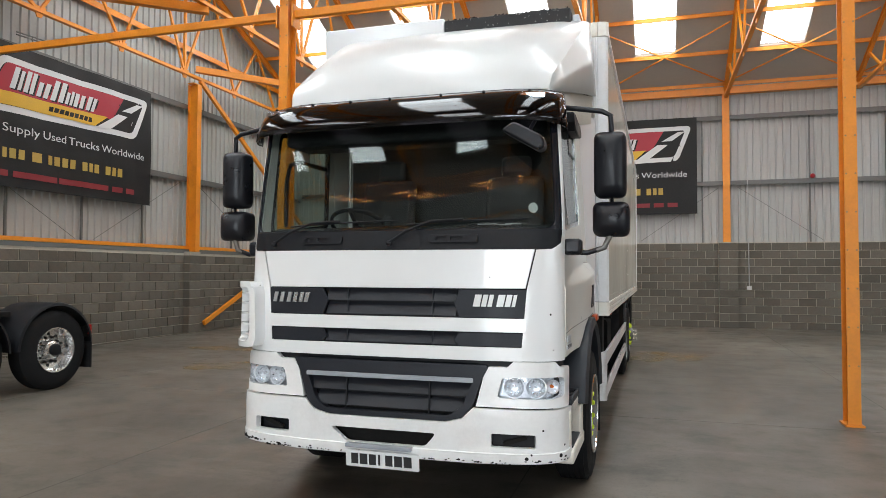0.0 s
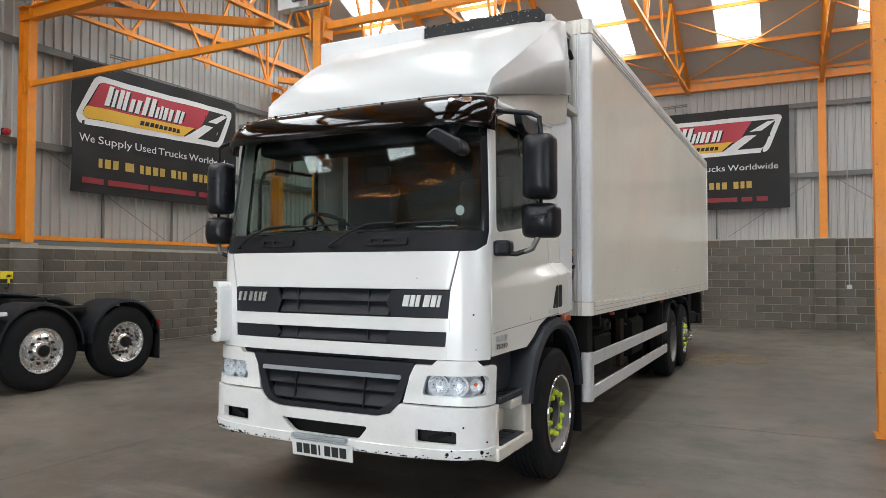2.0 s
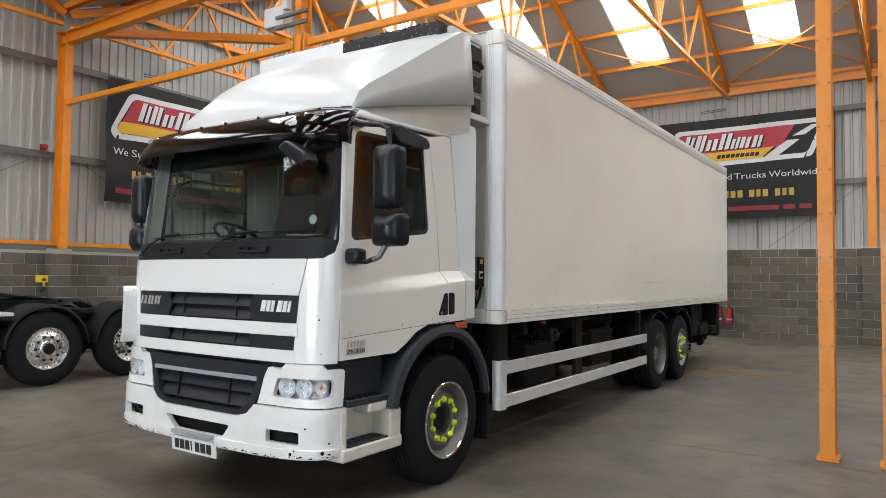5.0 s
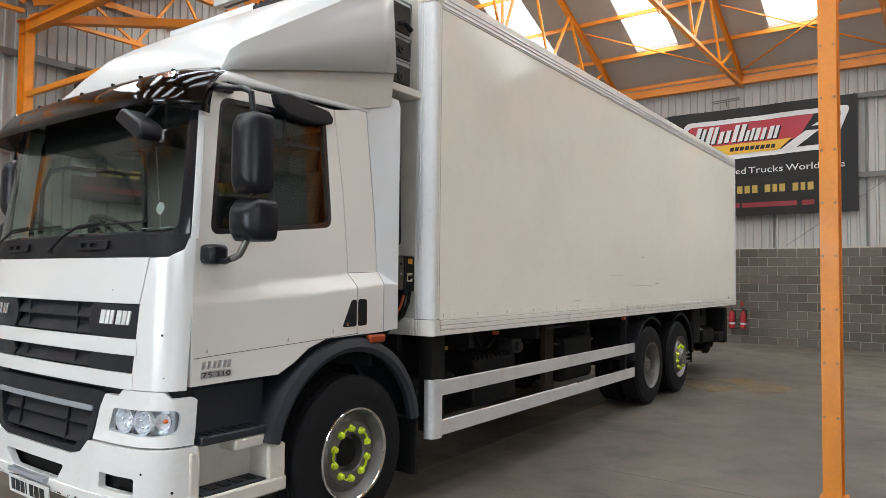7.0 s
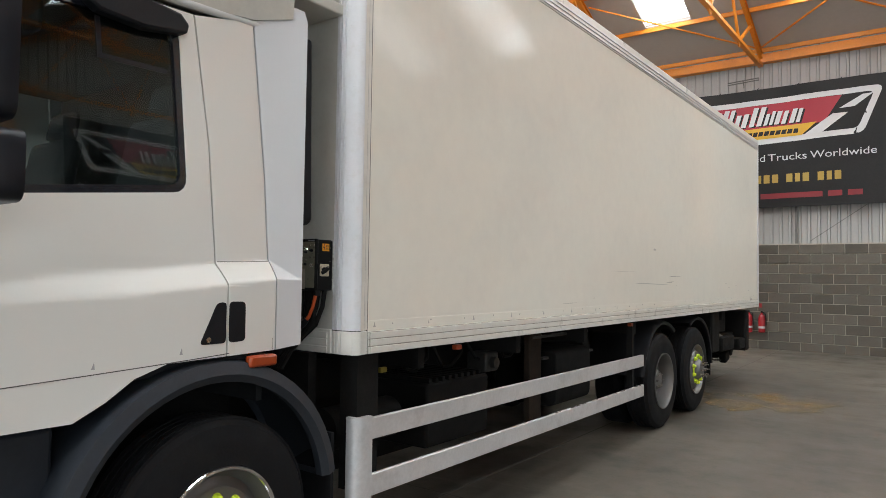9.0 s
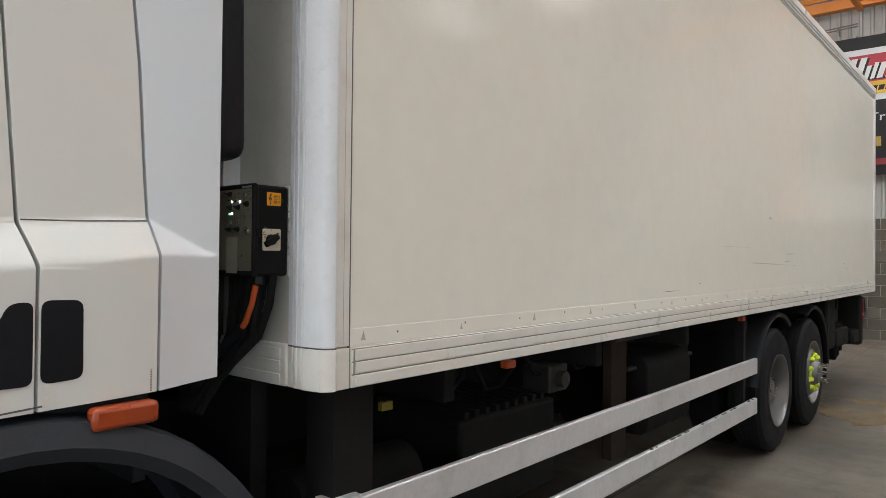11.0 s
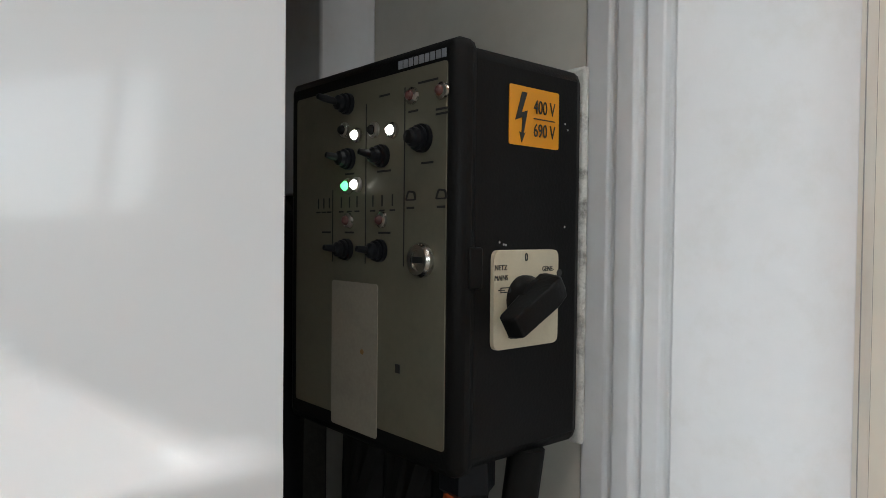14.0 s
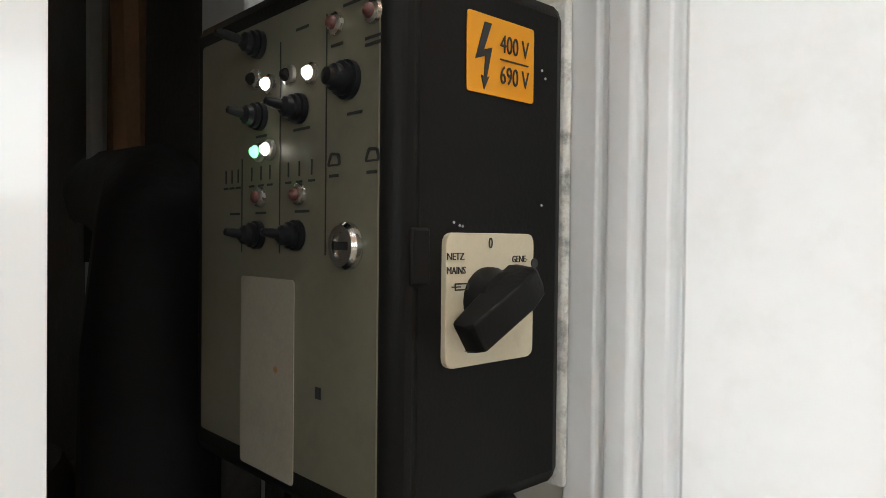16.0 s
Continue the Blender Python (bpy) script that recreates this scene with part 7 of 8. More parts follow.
# ---- banners ----
def banner(at, m, wide, high, label):
    """A printed sheet, drawn flat: a along, b up, from its lower left corner; m lays it in the world."""
    top = thing("banner", at, label, "banner", "wall banners")
    rnd = random.Random(5)

    def put(lift):
        def f(a, b, o):
            w = 0.02 * math.sin(a * 2.1 + 0.6) * (0.4 + b / high) + 0.014 * math.sin(a * 5.3 + b * 1.7) + 0.006 * math.sin(a * 11.0 - b * 4.1) + 0.03 * math.exp(-((a - 0.15) ** 2) * 8) * math.sin(b * 3)
            return tuple(m @ Vector((a, b, lift + o + w)))
        return f
    ca, cb = [i * wide / 24 for i in range(1, 24)], [i * high / 12 for i in range(1, 12)]

    def lay(name, o, holes, lift, material, label=""):
        return part(name, sheet(o, holes, put(lift), 0.002, ca, cb), material, top, label, smooth=30)
    k, h = wide / 4.55, high / 2.76
    S = lambda pts: [(a * k, b * h) for a, b in pts]
    lay("cloth", rect(0, wide, 0, high), (), 0.0, M_BANNER, "black banner cloth")
    frame_o = rounded(S([(0.10, 1.58), (0.50, 2.50), (4.42, 2.52), (4.02, 1.52), (0.20, 1.42)]), 0.17, 5)
    lay("logo_frame", frame_o, (), 0.004, M_BWHITE, "white rounded logo border")
    lay("logo_field", rounded(S([(0.24, 1.66), (0.60, 2.38), (4.24, 2.40), (3.92, 1.64), (0.34, 1.55)]), 0.12, 5), (), 0.008, M_BANNER)
    lay("logo_red", rounded(S([(0.32, 1.74), (0.62, 2.38), (3.62, 2.39), (3.28, 1.85), (3.10, 1.83)]), [0.08, 0.1, 0.01, 0.01, 0.01], 4), (), 0.012, M_BRED, "red logo field")
    lay("logo_yellow", rounded(S([(0.24, 1.63), (0.33, 1.82), (3.12, 1.86), (2.80, 1.60), (0.34, 1.56)]), [0.04, 0.03, 0.01, 0.01, 0.05], 3), (), 0.016, M_BYEL, "yellow logo stripe")
    lay("logo_road", S([(2.84, 1.59), (3.20, 1.60), (3.74, 2.00), (3.44, 2.00)]), (), 0.016, M_BWHITE)
    lay("logo_road", S([(3.56, 2.10), (3.86, 2.11), (4.22, 2.36), (4.02, 2.35)]), (), 0.016, M_BWHITE)
    # plain slanted strokes in place of the name
    for a, w, hh in ((0.70, 0.11, 0.44), (0.86, 0.08, 0.40), (1.00, 0.11, 0.44), (1.15, 0.09, 0.44), (1.32, 0.10, 0.30), (1.48, 0.11, 0.31), (1.66, 0.11, 0.43), (1.83, 0.11, 0.43), (1.99, 0.08, 0.26), (2.11, 0.07, 0.31), (2.22, 0.10, 0.30), (2.37, 0.09, 0.29), (2.54, 0.10, 0.31), (2.68, 0.08, 0.30)):
        o = S([(a, 1.90), (a + w, 1.90), (a + w + hh * 0.3, 1.90 + hh), (a + hh * 0.3, 1.90 + hh)])
        shade = S([(a + 0.03, 1.875), (a + w + 0.04, 1.875), (a + w + 0.04 + hh * 0.3, 1.88 + hh), (a + 0.04 + hh * 0.3, 1.88 + hh)])
        lay("logo_shadow", shade, (), 0.014, M_BANNER)
        lay("logo_stroke", o, (), 0.018, M_BWHITE, "plain white logo stroke")
    for i in range(9):
        a = 1.62 + i * 0.125
        lay("logo_bar", S([(a, 1.66), (a + 0.10, 1.66), (a + 0.13, 1.76), (a + 0.03, 1.76)]), (), 0.02, M_BANNER, "plain dark bar")
    words = ("We", "Supply", "Used", "Trucks", "Worldwide")
    n = sum(len(w) for w in words) + 0.55 * 4 + 0.9
    a = 0.16 * k
    for w in words:
        wd = (len(w) + (0.5 if "W" in w else 0)) * 4.1 * k / n
        t = lettering("slogan_word", w, 0.165 * h, Matrix.Translation((a, 1.06 * h, 0.0)), M_BWHITE, top, wd, 0.001)
        t.data.transform(m @ Matrix.Translation((0, 0, 0.035)))
        a += wd + 0.55 * 4.1 * k / n
    a = 0.62
    for w in (0.09, 0.13, 0.13, 0, 0.22, 0, 0.10, 0.13, 0.13, 0.13, 0, 0.13, 0.10, 0.13, 0, 0.13, 0.10, 0.13):
        if w:
            lay("number_bar", S([(a, 0.56), (a + w, 0.56), (a + w, 0.75), (a, 0.75)]), (), 0.012, M_BGOLD, "plain gold bar")
            a += w + 0.055
        else:
            a += 0.12
    a = 0.22
    for w in (0.52, 0, 1.02, 1.30, 0, 0.28, 0, 0.28):
        if w:
            lay("web_bar", S([(a, 0.20), (a + w, 0.20), (a + w, 0.32), (a, 0.32)]), (), 0.012, M_BCRIM, "plain dark red bar")
            a += w + 0.05
        else:
            a += 0.06
    for i in range(6):
        p = m @ Vector((0.1 + i * (wide - 0.2) / 5, high - 0.02, 0.01))
        q = m @ Vector((0.1 + i * (wide - 0.2) / 5 + 0.03, high + 0.05, -0.135 if m[0][2] else -0.115))
        part("tie", rod(bmesh.new(), p, q, 0.008, 6), M_INK, top)
    return top


LEFTWALL = Matrix.Translation((X_L + 0.29, 9.0, 3.20)) @ Matrix(((0, 0, 1, 0), (1, 0, 0, 0), (0, 1, 0, 0), (0, 0, 0, 1)))
banner((X_L + 0.29, 11.3, 3.2), LEFTWALL, 4.62, 2.74, "black printed vinyl banner with red logo on side wall cladding")
BACKWALL = Matrix.Translation((-3.25, Y_B - 0.06, 3.35)) @ Matrix(((1, 0, 0, 0), (0, 0, -1, 0), (0, 1, 0, 0), (0, 0, 0, 1)))
banner((-1.0, Y_B - 0.06, 3.35), BACKWALL, 4.55, 2.84, "black printed vinyl banner with red logo on back wall cladding")
RIGHTWALL = Matrix.Translation((X_R - 0.25, 15.35, 3.72)) @ Matrix(((0, 0, -1, 0), (-1, 0, 0, 0), (0, 1, 0, 0), (0, 0, 0, 1)))
banner((X_R - 0.25, 13.05, 3.72), RIGHTWALL, 4.6, 2.5, "black printed vinyl banner on the cladding facing the lorry")

# ---- things on the walls and columns ----
for x in (-1.58, -1.30):
    ex = thing("fire_extinguisher", (x, Y_B - 0.12, 0.42), "red fire extinguisher hung on the blockwork", "fire extinguisher", "extinguishers")
    part("cylinder", lathe(bmesh.new(), [(0, 0.06), (0.01, 0.075), (0.36, 0.075), (0.41, 0.055), (0.44, 0.025), (0.47, 0.025), (0.47, 0)], (x, Y_B - 0.12, 0.42), (0, 0, 1), 18), M_RED, ex)
    part("label_band", lathe(bmesh.new(), [(0.10, 0.0758), (0.15, 0.0758)], (x, Y_B - 0.12, 0.42), (0, 0, 1), 18, False), M_BWHITE, ex)
    part("valve", boxes((x - 0.015, x + 0.015, Y_B - 0.17, Y_B - 0.09, 0.89, 0.93)), M_BLACK, ex, bevel=0.005)
    part("hose", tube(bmesh.new(), [(x + 0.02, Y_B - 0.15, 0.90), (x + 0.09, Y_B - 0.15, 0.86), (x + 0.095, Y_B - 0.14, 0.6)], 0.012), M_BLACK, ex)
    part("wall_bracket", boxes((x - 0.03, x + 0.03, Y_B - 0.05, Y_B + 0.01, 0.70, 0.76)), M_BLACK, ex)
sign = alone("safety_sign", boxes((-1.40, -1.22, Y_B - 0.012, Y_B - 0.002, 0.98, 1.12)), M_BWHITE, "small white and red safety sign on blockwork", "sign", smooth=0)
part("symbol", boxes((-1.385, -1.315, Y_B - 0.016, Y_B - 0.012, 1.0, 1.10)), M_RED, sign, smooth=0)
bx = thing("socket_outlet", (2.68, Y_B - 0.05, 1.15), "grey switched socket on a thin conduit against blockwork", "socket")
part("box", boxes((2.62, 2.74, Y_B - 0.06, Y_B - 0.004, 1.13, 1.24)), M_GREYBOX, bx, bevel=0.006)
part("conduit", rod(bmesh.new(), (2.68, Y_B - 0.025, 1.24), (2.66, Y_B - 0.025, 4.45), 0.014, 8), M_GREYPIPE, bx)
for x, y in ((4.35, Y_B - 0.02),):
    al = thing("alarm_sounder", (x, y, 4.35), "small red alarm sounder on the sheeting rail", "alarm")
    part("body", lathe(bmesh.new(), [(0, 0.07), (0.06, 0.06), (0.10, 0.03), (0.10, 0)], (x, y, 4.35), (0, -1, 0), 16), M_RED, al)
    part("mount", boxes((x - 0.05, x + 0.05, y, y + 0.05, 4.30, 4.40)), M_BLACK, al)
al = thing("alarm_sounder", (X_L + 0.24, 7.75, 4.2), "small red alarm sounder on the sheeting rail", "alarm")
part("body", lathe(bmesh.new(), [(0, 0.07), (0.06, 0.06), (0.10, 0.03), (0.10, 0)], (X_L + 0.24, 7.75, 4.18), (1, 0, 0), 16), M_RED, al)
part("mount", boxes((X_L + 0.16, X_L + 0.24, 7.70, 7.80, 4.12, 4.24)), M_BLACK, al)
for m in (LEFTWALL @ Matrix.Translation((1.2, 2.95, 0.0)), BACKWALL @ Matrix.Translation((1.55, 3.03, 0.0))):
    p = m @ Vector((0, 0, 0.05))
    th = thing("hanging_bracket", p, "small dark wire bracket above the banner", "bracket", "banner brackets")
    for dz in (0, 0.05):
        part("wire", rod(bmesh.new(), m @ Vector((-0.35, dz, 0.03)), m @ Vector((0.35, dz + 0.03, 0.03)), 0.014, 6), M_FLASH, th)
    part("hook", rod(bmesh.new(), m @ Vector((0.0, 0.06, 0.03)), m @ Vector((0.02, -0.12, 0.03)), 0.012, 6), M_FLASH, th)
hk = thing("lifting_hook", (X_L + 0.40, 7.75, 1.35), "yellow crane hook block hanging at the pier", "hook")
part("plate", sheet(rect(7.60, 7.90, 1.44, 1.58, 0.015), [rounded([(7.69, 1.47), (7.81, 1.47), (7.79, 1.52), (7.71, 1.52)], 0.015)], lambda a, b, o: (X_L + 0.42 + o, a, b), 0.05), M_YELLOW, hk, "yellow block")
part("wall_hook", boxes((X_L + 0.262, X_L + 0.40, 7.74, 7.77, 1.55, 1.575)), M_BLACK, hk)
part("stem", boxes((X_L + 0.38, X_L + 0.41, 7.735, 7.775, 1.36, 1.45)), M_YELLOW, hk)
part("hook", tube(bmesh.new(), [(X_L + 0.395, 7.755, 1.37), (X_L + 0.395, 7.76, 1.30), (X_L + 0.395, 7.72, 1.26), (X_L + 0.395, 7.69, 1.29)], 0.015), M_BLACK, hk)
jb = thing("junction_box", (-5.1, Y_V - 0.05, 5.45), "light grey electrical boxes on the column", "electrical box")
part("box", boxes((-5.34, -4.92, Y_V - 0.16, Y_V + 0.02, 5.42, 5.72)), M_GREYBOX, jb, bevel=0.01)
part("small_box", boxes((-4.86, -4.76, Y_V - 0.24, Y_V - 0.14, 5.60, 5.76)), M_GREYBOX, jb, bevel=0.008)
for z in (5.34, 5.50):
    part("strut", boxes((-5.05, -4.40, Y_V - 0.20, Y_V - 0.15, z, z + 0.045)), M_GALV, jb)
part("lamp_globe", lathe(bmesh.new(), [(0, 0.05), (0.04, 0.06), (0.10, 0.05), (0.13, 0)], (-4.98, Y_V - 0.08, 5.73), (0, 0, 1), 14), M_GREYBOX, jb)

# ---- rear of the parked tractor unit ----
TX = -7.95
TR = thing("tractor_unit", (TX - 1.2, 6.3, floor_z(6.3)), "dark grey tractor unit with polished wheels and empty fifth wheel", "truck")


def tractor_wheel(y, dished, sg=1, x=TX):
    zc = 0.49
    R, g = zc - floor_z(y), 1.09
    at = (x, y, zc)
    ax = (sg, 0, 0)
    prof = [(-0.28, 0.27), (-0.02, 0.285), (0.004, 0.29), (0.0, 0.275), (-0.03, 0.265), (-0.13, 0.25), (-0.15, 0.19), (-0.15, 0.13), (-0.06, 0.115), (-0.04, 0.09), (-0.035, 0)] if dished else [(-0.28, 0.27), (-0.02, 0.285), (0.004, 0.29), (0.0, 0.275), (-0.035, 0.255), (-0.03, 0.22), (0.0, 0.18), (0.005, 0.14), (0.0, 0.125), (0.03, 0.11), (0.04, 0.10), (0.04, 0)]
    hub = part("wheel", lathe(bmesh.new(), [(a, b * g) for a, b in prof], at, ax, 40), M_POLISH, TR, "polished alloy wheel")
    tp = [(-0.3, 0.31), (-0.3, 0.42), (-0.27, R - 0.03), (-0.24, R), (-0.05, R), (-0.018, R - 0.03), (0.0, R - 0.10), (-0.004, 0.345), (-0.01, 0.31)]
    part("tyre", lathe(bmesh.new(), tp, at, ax, 48, caps=False), M_RUBBER, hub, "black lorry tyre")
    part("hub_cap", lathe(bmesh.new(), [(0, 0.085), (0.04, 0.08), (0.05, 0.05), (0.05, 0)], (x + sg * (-0.03 if dished else 0.015), y, zc), ax, 24), M_BLACK, hub)
    for k in range(10):
        a = 2 * math.pi * k / 10
        d = -0.15 if dished else 0.003
        c, dd = (0.222, -0.142) if dished else (0.212, -0.022)
        part("hand_hole", lathe(bmesh.new(), [(-0.01, 0.021), (0.004, 0.021), (0.004, 0)], (x + sg * dd, y + c * math.cos(a + 0.31), zc + c * math.sin(a + 0.31)), ax, 12), M_INK, hub)
        part("wheel_nut", lathe(bmesh.new(), [(0, 0.022), (0.03, 0.018), (0.035, 0)], (x + sg * d, y + 0.178 * math.cos(a), zc + 0.178 * math.sin(a)), ax, 8), M_BLACK, hub)


tractor_wheel(6.11, False)
tractor_wheel(7.47, True)
tractor_wheel(6.11, False, -1, TX - 2.45)
tractor_wheel(7.47, True, -1, TX - 2.45)
for x0, x1 in ((TX - 0.62, TX + 0.03), (TX - 2.48, TX - 1.83)):
    for y in (6.11, 7.47):
        bm = bmesh.new()
        rows = []
        for i in range(23):
            a = radians(2 + i * (176 / 22))
            rows.append([bm.verts.new((u, y - rr * math.cos(a), 0.50 + rr * math.sin(a) * 1.02)) for rr, u in ((0.625, x0), (0.645, x0), (0.65, x1 - 0.06), (0.635, x1 - 0.01), (0.60, x1), (0.60, x1 - 0.02))])
        for a, b in zip(rows, rows[1:]):
            for i in range(5):
                bm.faces.new((a[i], a[i + 1], b[i + 1], b[i]))
        part("mudguard", bm, M_BLACK, TR, "black plastic mudguard", smooth=45)
    part("mud_flap", boxes((x0, x1, 8.06, 8.085, 0.17, 0.55)), M_RUBBER, TR, "black mud flap")
for u in (-0.42, 0.42):
    part("chassis_rail", boxes((TX - 1.2 + u - 0.04, TX - 1.2 + u + 0.04, 3.6, 8.2, 0.74, 1.0)), M_CHASSIS, TR)
for y in (6.11, 7.47):
    part("axle", rod(bmesh.new(), (TX - 2.3, y, 0.51), (TX - 0.1, y, 0.51), 0.09, 12), M_CHASSIS, TR)
part("fifth_wheel", lathe(bmesh.new(), [(0, 0.50), (0.03, 0.52), (0.055, 0.50), (0.055, 0.06), (0.03, 0.05), (0, 0.05)], (TX - 1.2, 6.35, 1.20), (0.0, 0.12, 1), 36), M_BLACK, TR, "greasy black fifth wheel coupling plate", smooth=40)
part("coupling_base", boxes((TX - 1.7, TX - 0.7, 6.1, 6.6, 1.0, 1.2)), M_CHASSIS, TR, bevel=0.02)
part("coupling_lever", rod(bmesh.new(), (TX - 0.85, 5.85, 1.22), (TX - 0.45, 5.55, 1.24), 0.015, 8), M_CHASSIS, TR)
part("cross_deck", boxes((TX - 2.1, TX - 0.3, 6.72, 7.0, 0.98, 1.05)), M_CHASSIS, TR, bevel=0.01)
part("deck_plate", boxes((TX - 2.2, TX + 0.05, 4.3, 5.6, 1.0, 1.05)), M_ALU, TR, "aluminium chequer deck plate", bevel=0.006)
part("side_tank", boxes((TX - 0.7, TX + 0.0, 3.7, 5.45, 0.3, 0.98)), M_BLACK, TR, bevel=0.04)
part("side_marker", boxes((TX + 0.0, TX + 0.015, 5.38, 5.45, 0.40, 0.50)), M_AMBER, TR, "orange side marker lamp")
part("tail_lamp", boxes((TX - 0.55, TX - 0.05, 8.09, 8.16, 0.66, 0.80)), M_REDLENS, TR, "red tail lamp", bevel=0.01)
part("rear_beam", boxes((TX - 2.4, TX - 0.05, 8.0, 8.09, 0.62, 0.8)), M_CHASSIS, TR, bevel=0.01)

# ---- floor marks ----
def blot(x, y, rx, ry, seed, n=40):
    rnd = random.Random(seed)
    ph = [rnd.uniform(0, 6.28) for _ in range(4)]
    o = []
    for i in range(n):
        a = 2 * math.pi * i / n
        k = 1 + 0.22 * math.sin(2 * a + ph[0]) + 0.16 * math.sin(5 * a + ph[1]) + 0.1 * math.sin(9 * a + ph[2]) + 0.06 * math.sin(17 * a + ph[3])
        o.append((x + rx * k * math.cos(a), y + ry * k * math.sin(a)))
    return o


M_SPOT = bpy.data.materials.new("rust_wash")
M_SPOT.use_nodes = True
nt = M_SPOT.node_tree
pb = nt.nodes["Principled BSDF"]
socket(pb, "Base Color", (0.30, 0.185, 0.06, 1)), socket(pb, "Roughness", 0.45)
nz, mr, tcn = nt.nodes.new("ShaderNodeTexNoise"), nt.nodes.new("ShaderNodeMapRange"), nt.nodes.new("ShaderNodeTexCoord")
socket(nz, "Scale", 1.7), socket(nz, "Detail", 8.0), socket(nz, "Roughness", 0.7)
socket(mr, "From Min", 0.42), socket(mr, "From Max", 0.68), socket(mr, "To Max", 0.8)
nt.links.new(tcn.outputs["Object"], nz.inputs["Vector"]), nt.links.new(nz.outputs["Fac"], mr.inputs["Value"]), nt.links.new(mr.outputs["Result"], pb.inputs["Alpha"])
for x, y, rx, ry, sd in ((0.25, 13.9, 0.7, 0.9, 1), (-7.0, 10.2, 0.7, 0.45, 2), (-8.6, 12.4, 0.6, 0.4, 3)):
    alone("floor_stain", prism(bmesh.new(), blot(x, y, rx, ry, sd), "z", floor_z(y) - 0.006, floor_z(y) + 0.0065), M_SPOT, "rusty orange stain on the concrete", "stain", "floor stains", "structure", smooth=0)

# ---- blockwork, piece by piece ----
BL, BH, GAP = 0.434, 0.209, 0.016


def block_mesh(name, along, length, depth):
    me = bpy.data.meshes.new(name)
    bm = bmesh.new()
    c = 0.004
    a, h = length / 2, BH / 2
    ring = lambda q, d: [(-a + q, -h + q, d), (a - q, -h + q, d), (a - q, h - q, d), (-a + q, h - q, d)]
    lay = [[bm.verts.new(p) for p in ring(0, 0)], [bm.verts.new(p) for p in ring(0, depth - c)], [bm.verts.new(p) for p in ring(c, depth)]]
    for r0, r1 in zip(lay, lay[1:]):
        for i in range(4):
            bm.faces.new((r0[i], r0[(i + 1) % 4], r1[(i + 1) % 4], r1[i]))
    bm.faces.new(lay[-1])
    m = {"y+": Matrix(((0, 0, 1, 0), (1, 0, 0, 0), (0, 1, 0, 0), (0, 0, 0, 1))), "x-": Matrix(((1, 0, 0, 0), (0, 0, -1, 0), (0, 1, 0, 0), (0, 0, 0, 1)))}[along]
    bmesh.ops.transform(bm, matrix=m, verts=bm.verts)
    bmesh.ops.recalc_face_normals(bm, faces=bm.faces)
    bm.to_mesh(me)
    bm.free()
    me.materials.append(M_BLOCK)
    return me


def blockwork(wall, axis, plane, a0, a1, courses, meshes, limit):
    """Lays blocks in half bond on a wall's face; axis y+: on a plane of x, facing +x; x-: on a plane of y, facing -y."""
    made = 0
    rnd = random.Random(11)
    for row in range(-1, courses):
        if row < 0 and axis == "x-":
            continue
        a = a0 - (row % 2) * (BL + GAP) / 2
        while a < a1 - 0.05:
            s, e = max(a, a0), min(a + BL, a1)
            n = e - s
            a += BL + GAP
            if n < 0.08:
                continue
            key = round(n, 2)
            if key not in meshes:
                meshes[key] = block_mesh("block", axis, n, 0.014)
            ob = new("block", meshes[key])
            d = rnd.uniform(-0.002, 0.002)
            c, z = (s + e) / 2, 0.012 + BH / 2 + row * (BH + GAP)
            ob.parent = wall
            ob.location = (plane + d, c, z) if axis == "y+" else (c, plane - d, z)
            made += 1
    return made


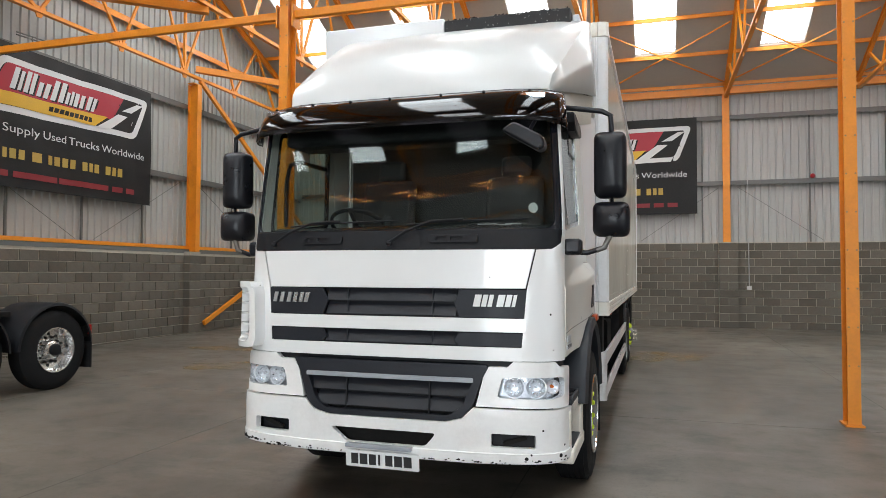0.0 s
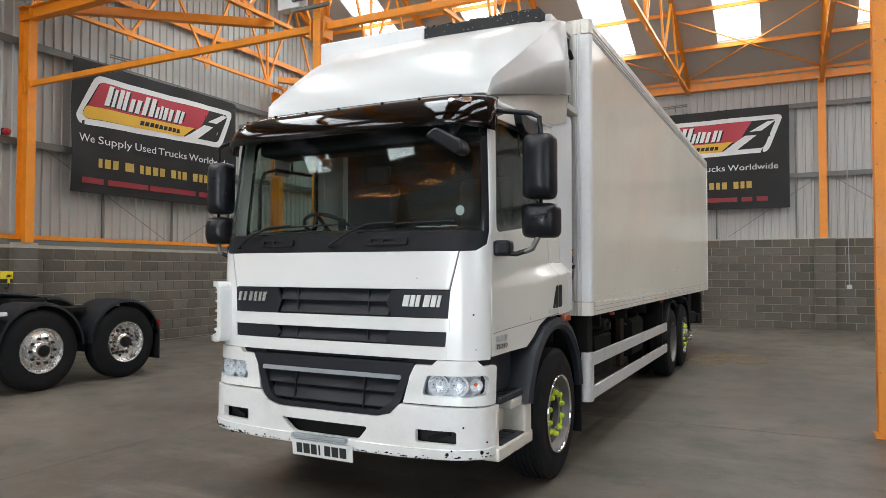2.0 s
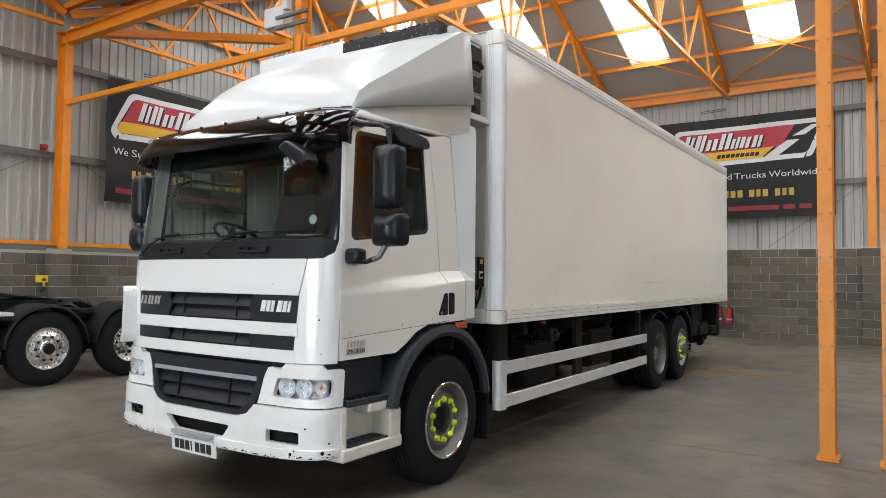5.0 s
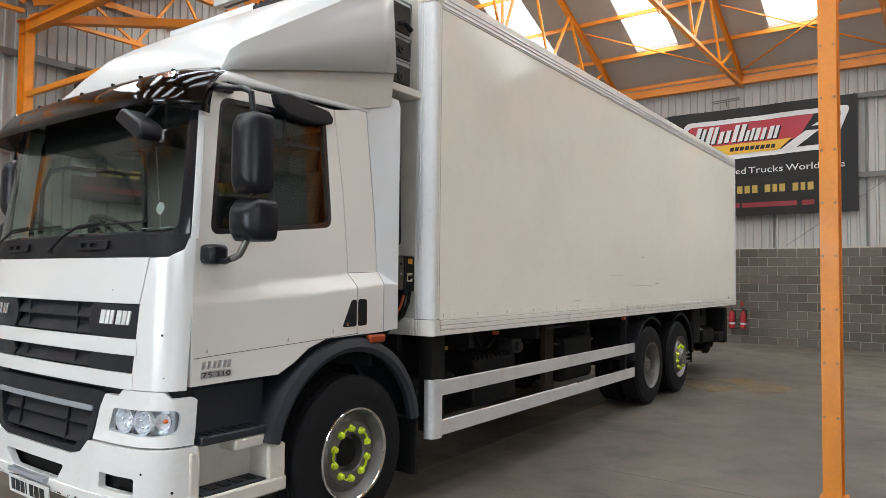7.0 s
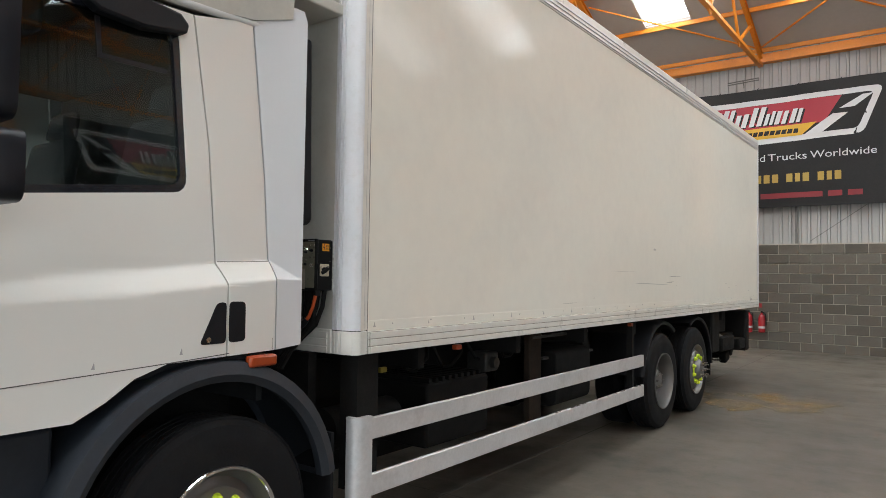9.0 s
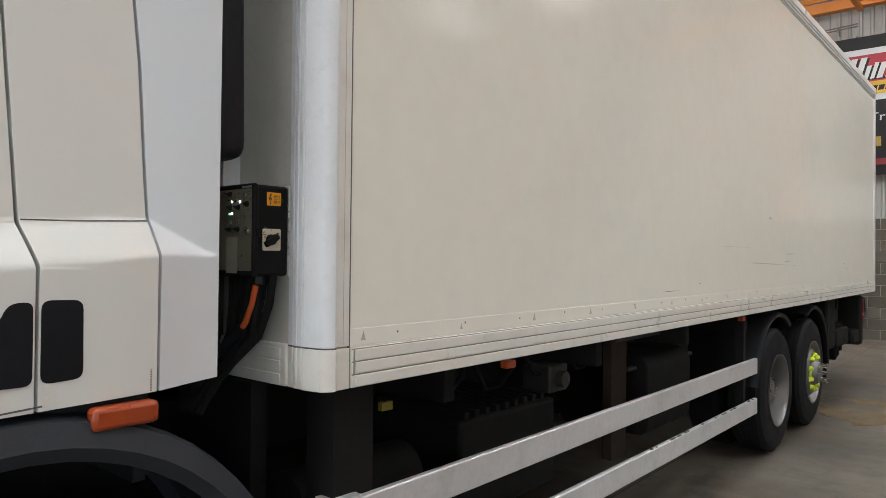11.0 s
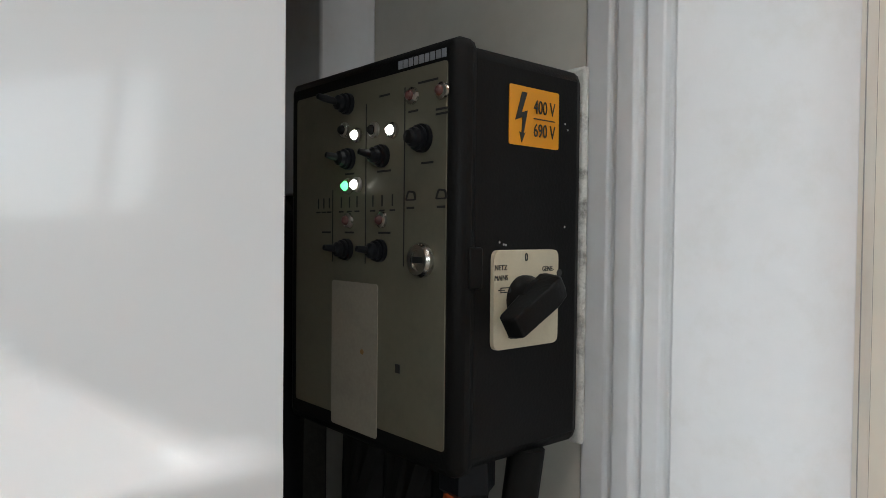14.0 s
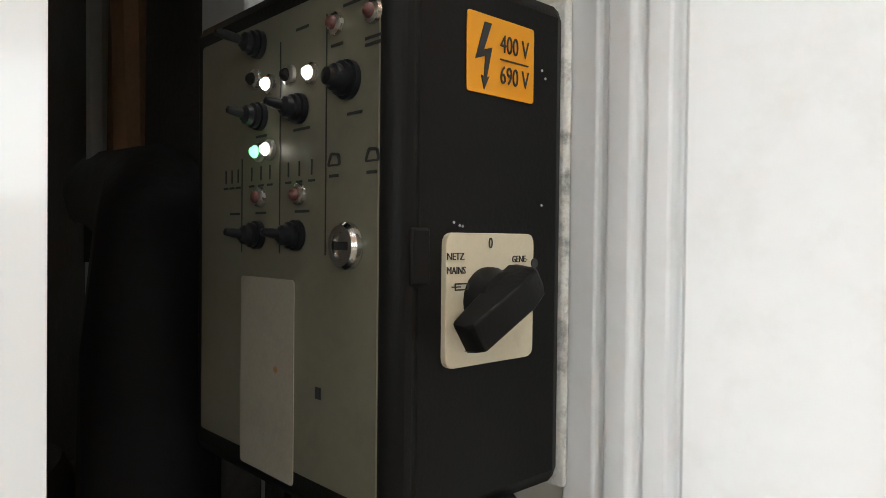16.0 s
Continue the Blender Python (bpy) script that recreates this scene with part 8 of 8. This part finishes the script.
FX, FY = X_L + 0.26, Y_B - 0.0
wl = alone("wall_left", boxes((X_L, FX, Y_G, Y_B, -0.3, 2.085)), M_MORTAR, "grey concrete blockwork dado wall with pale mortar joints", "wall", kind="structure", smooth=0)
wb = alone("wall_back", boxes((X_L, X_R, FY, Y_B + 0.2, -0.1, 2.5)), M_MORTAR, "grey concrete blockwork dado wall with pale mortar joints", "wall", kind="structure", smooth=0)
alone("wall_right", boxes((X_R - 0.2, X_R, Y_G, Y_B, -0.3, 2.3)), M_BLOCK, "grey concrete blockwork dado wall", "wall", kind="structure", smooth=0)
alone("wall_front", boxes((X_L, DOOR_X0, Y_G - 0.2, Y_G, -0.3, 2.3), (DOOR_X1, X_R, Y_G - 0.2, Y_G, -0.3, 2.3)), M_BLOCK, "grey concrete blockwork dado wall", "wall", kind="structure", smooth=0)
ml, mb = {}, {}
blockwork(wl, "y+", FX, 8.27, 14.95, 9, ml, 300)
blockwork(wl, "y+", FX, 15.38, 20.9, 9, ml, 300)
blockwork(wl, "y+", FX, 5.2, 7.83, 9, ml, 300)
blockwork(wb, "x-", FY, -3.2, 1.86, 11, mb, 300)
blockwork(wb, "x-", FY, 2.38, 6.6, 11, mb, 300)
for y in (8.05, 15.16):
    pl = alone("pier_left", boxes((FX - 0.02, FX + 0.19, y - 0.215, y + 0.215, -0.15, 2.12)), M_MORTAR, "blockwork pier under a column", "wall pier", "piers", "structure", smooth=0)
    mp_, mq = block_mesh("block", "y+", 0.43, 0.012), block_mesh("block", "x-", 0.19, 0.012)
    for row in range(-1, 9):
        z = 0.012 + BH / 2 + row * (BH + GAP)
        for me, loc in ((mp_, (FX + 0.19, y, z)), (mq, (FX + 0.095, y - 0.215, z))):
            ob = new("block", me)
            ob.parent, ob.location = pl, loc
pl = alone("pier_back", boxes((1.87, 2.37, FY - 0.18, FY + 0.05, 0, 2.5)), M_MORTAR, "blockwork pier under a column", "wall pier", "piers", "structure", smooth=0)
mp_ = block_mesh("block", "x-", 0.245, 0.012)
mp2 = block_mesh("block", "x-", 0.50, 0.012)
for row in range(11):
    z = 0.012 + BH / 2 + row * (BH + GAP)
    for me, xs in (((mp_, (1.9925, 2.2475)) if row % 2 else (mp2, (2.12,))),):
        for x in xs:
            ob = new("block", me)
            ob.parent, ob.location = pl, (x, FY - 0.18, z)
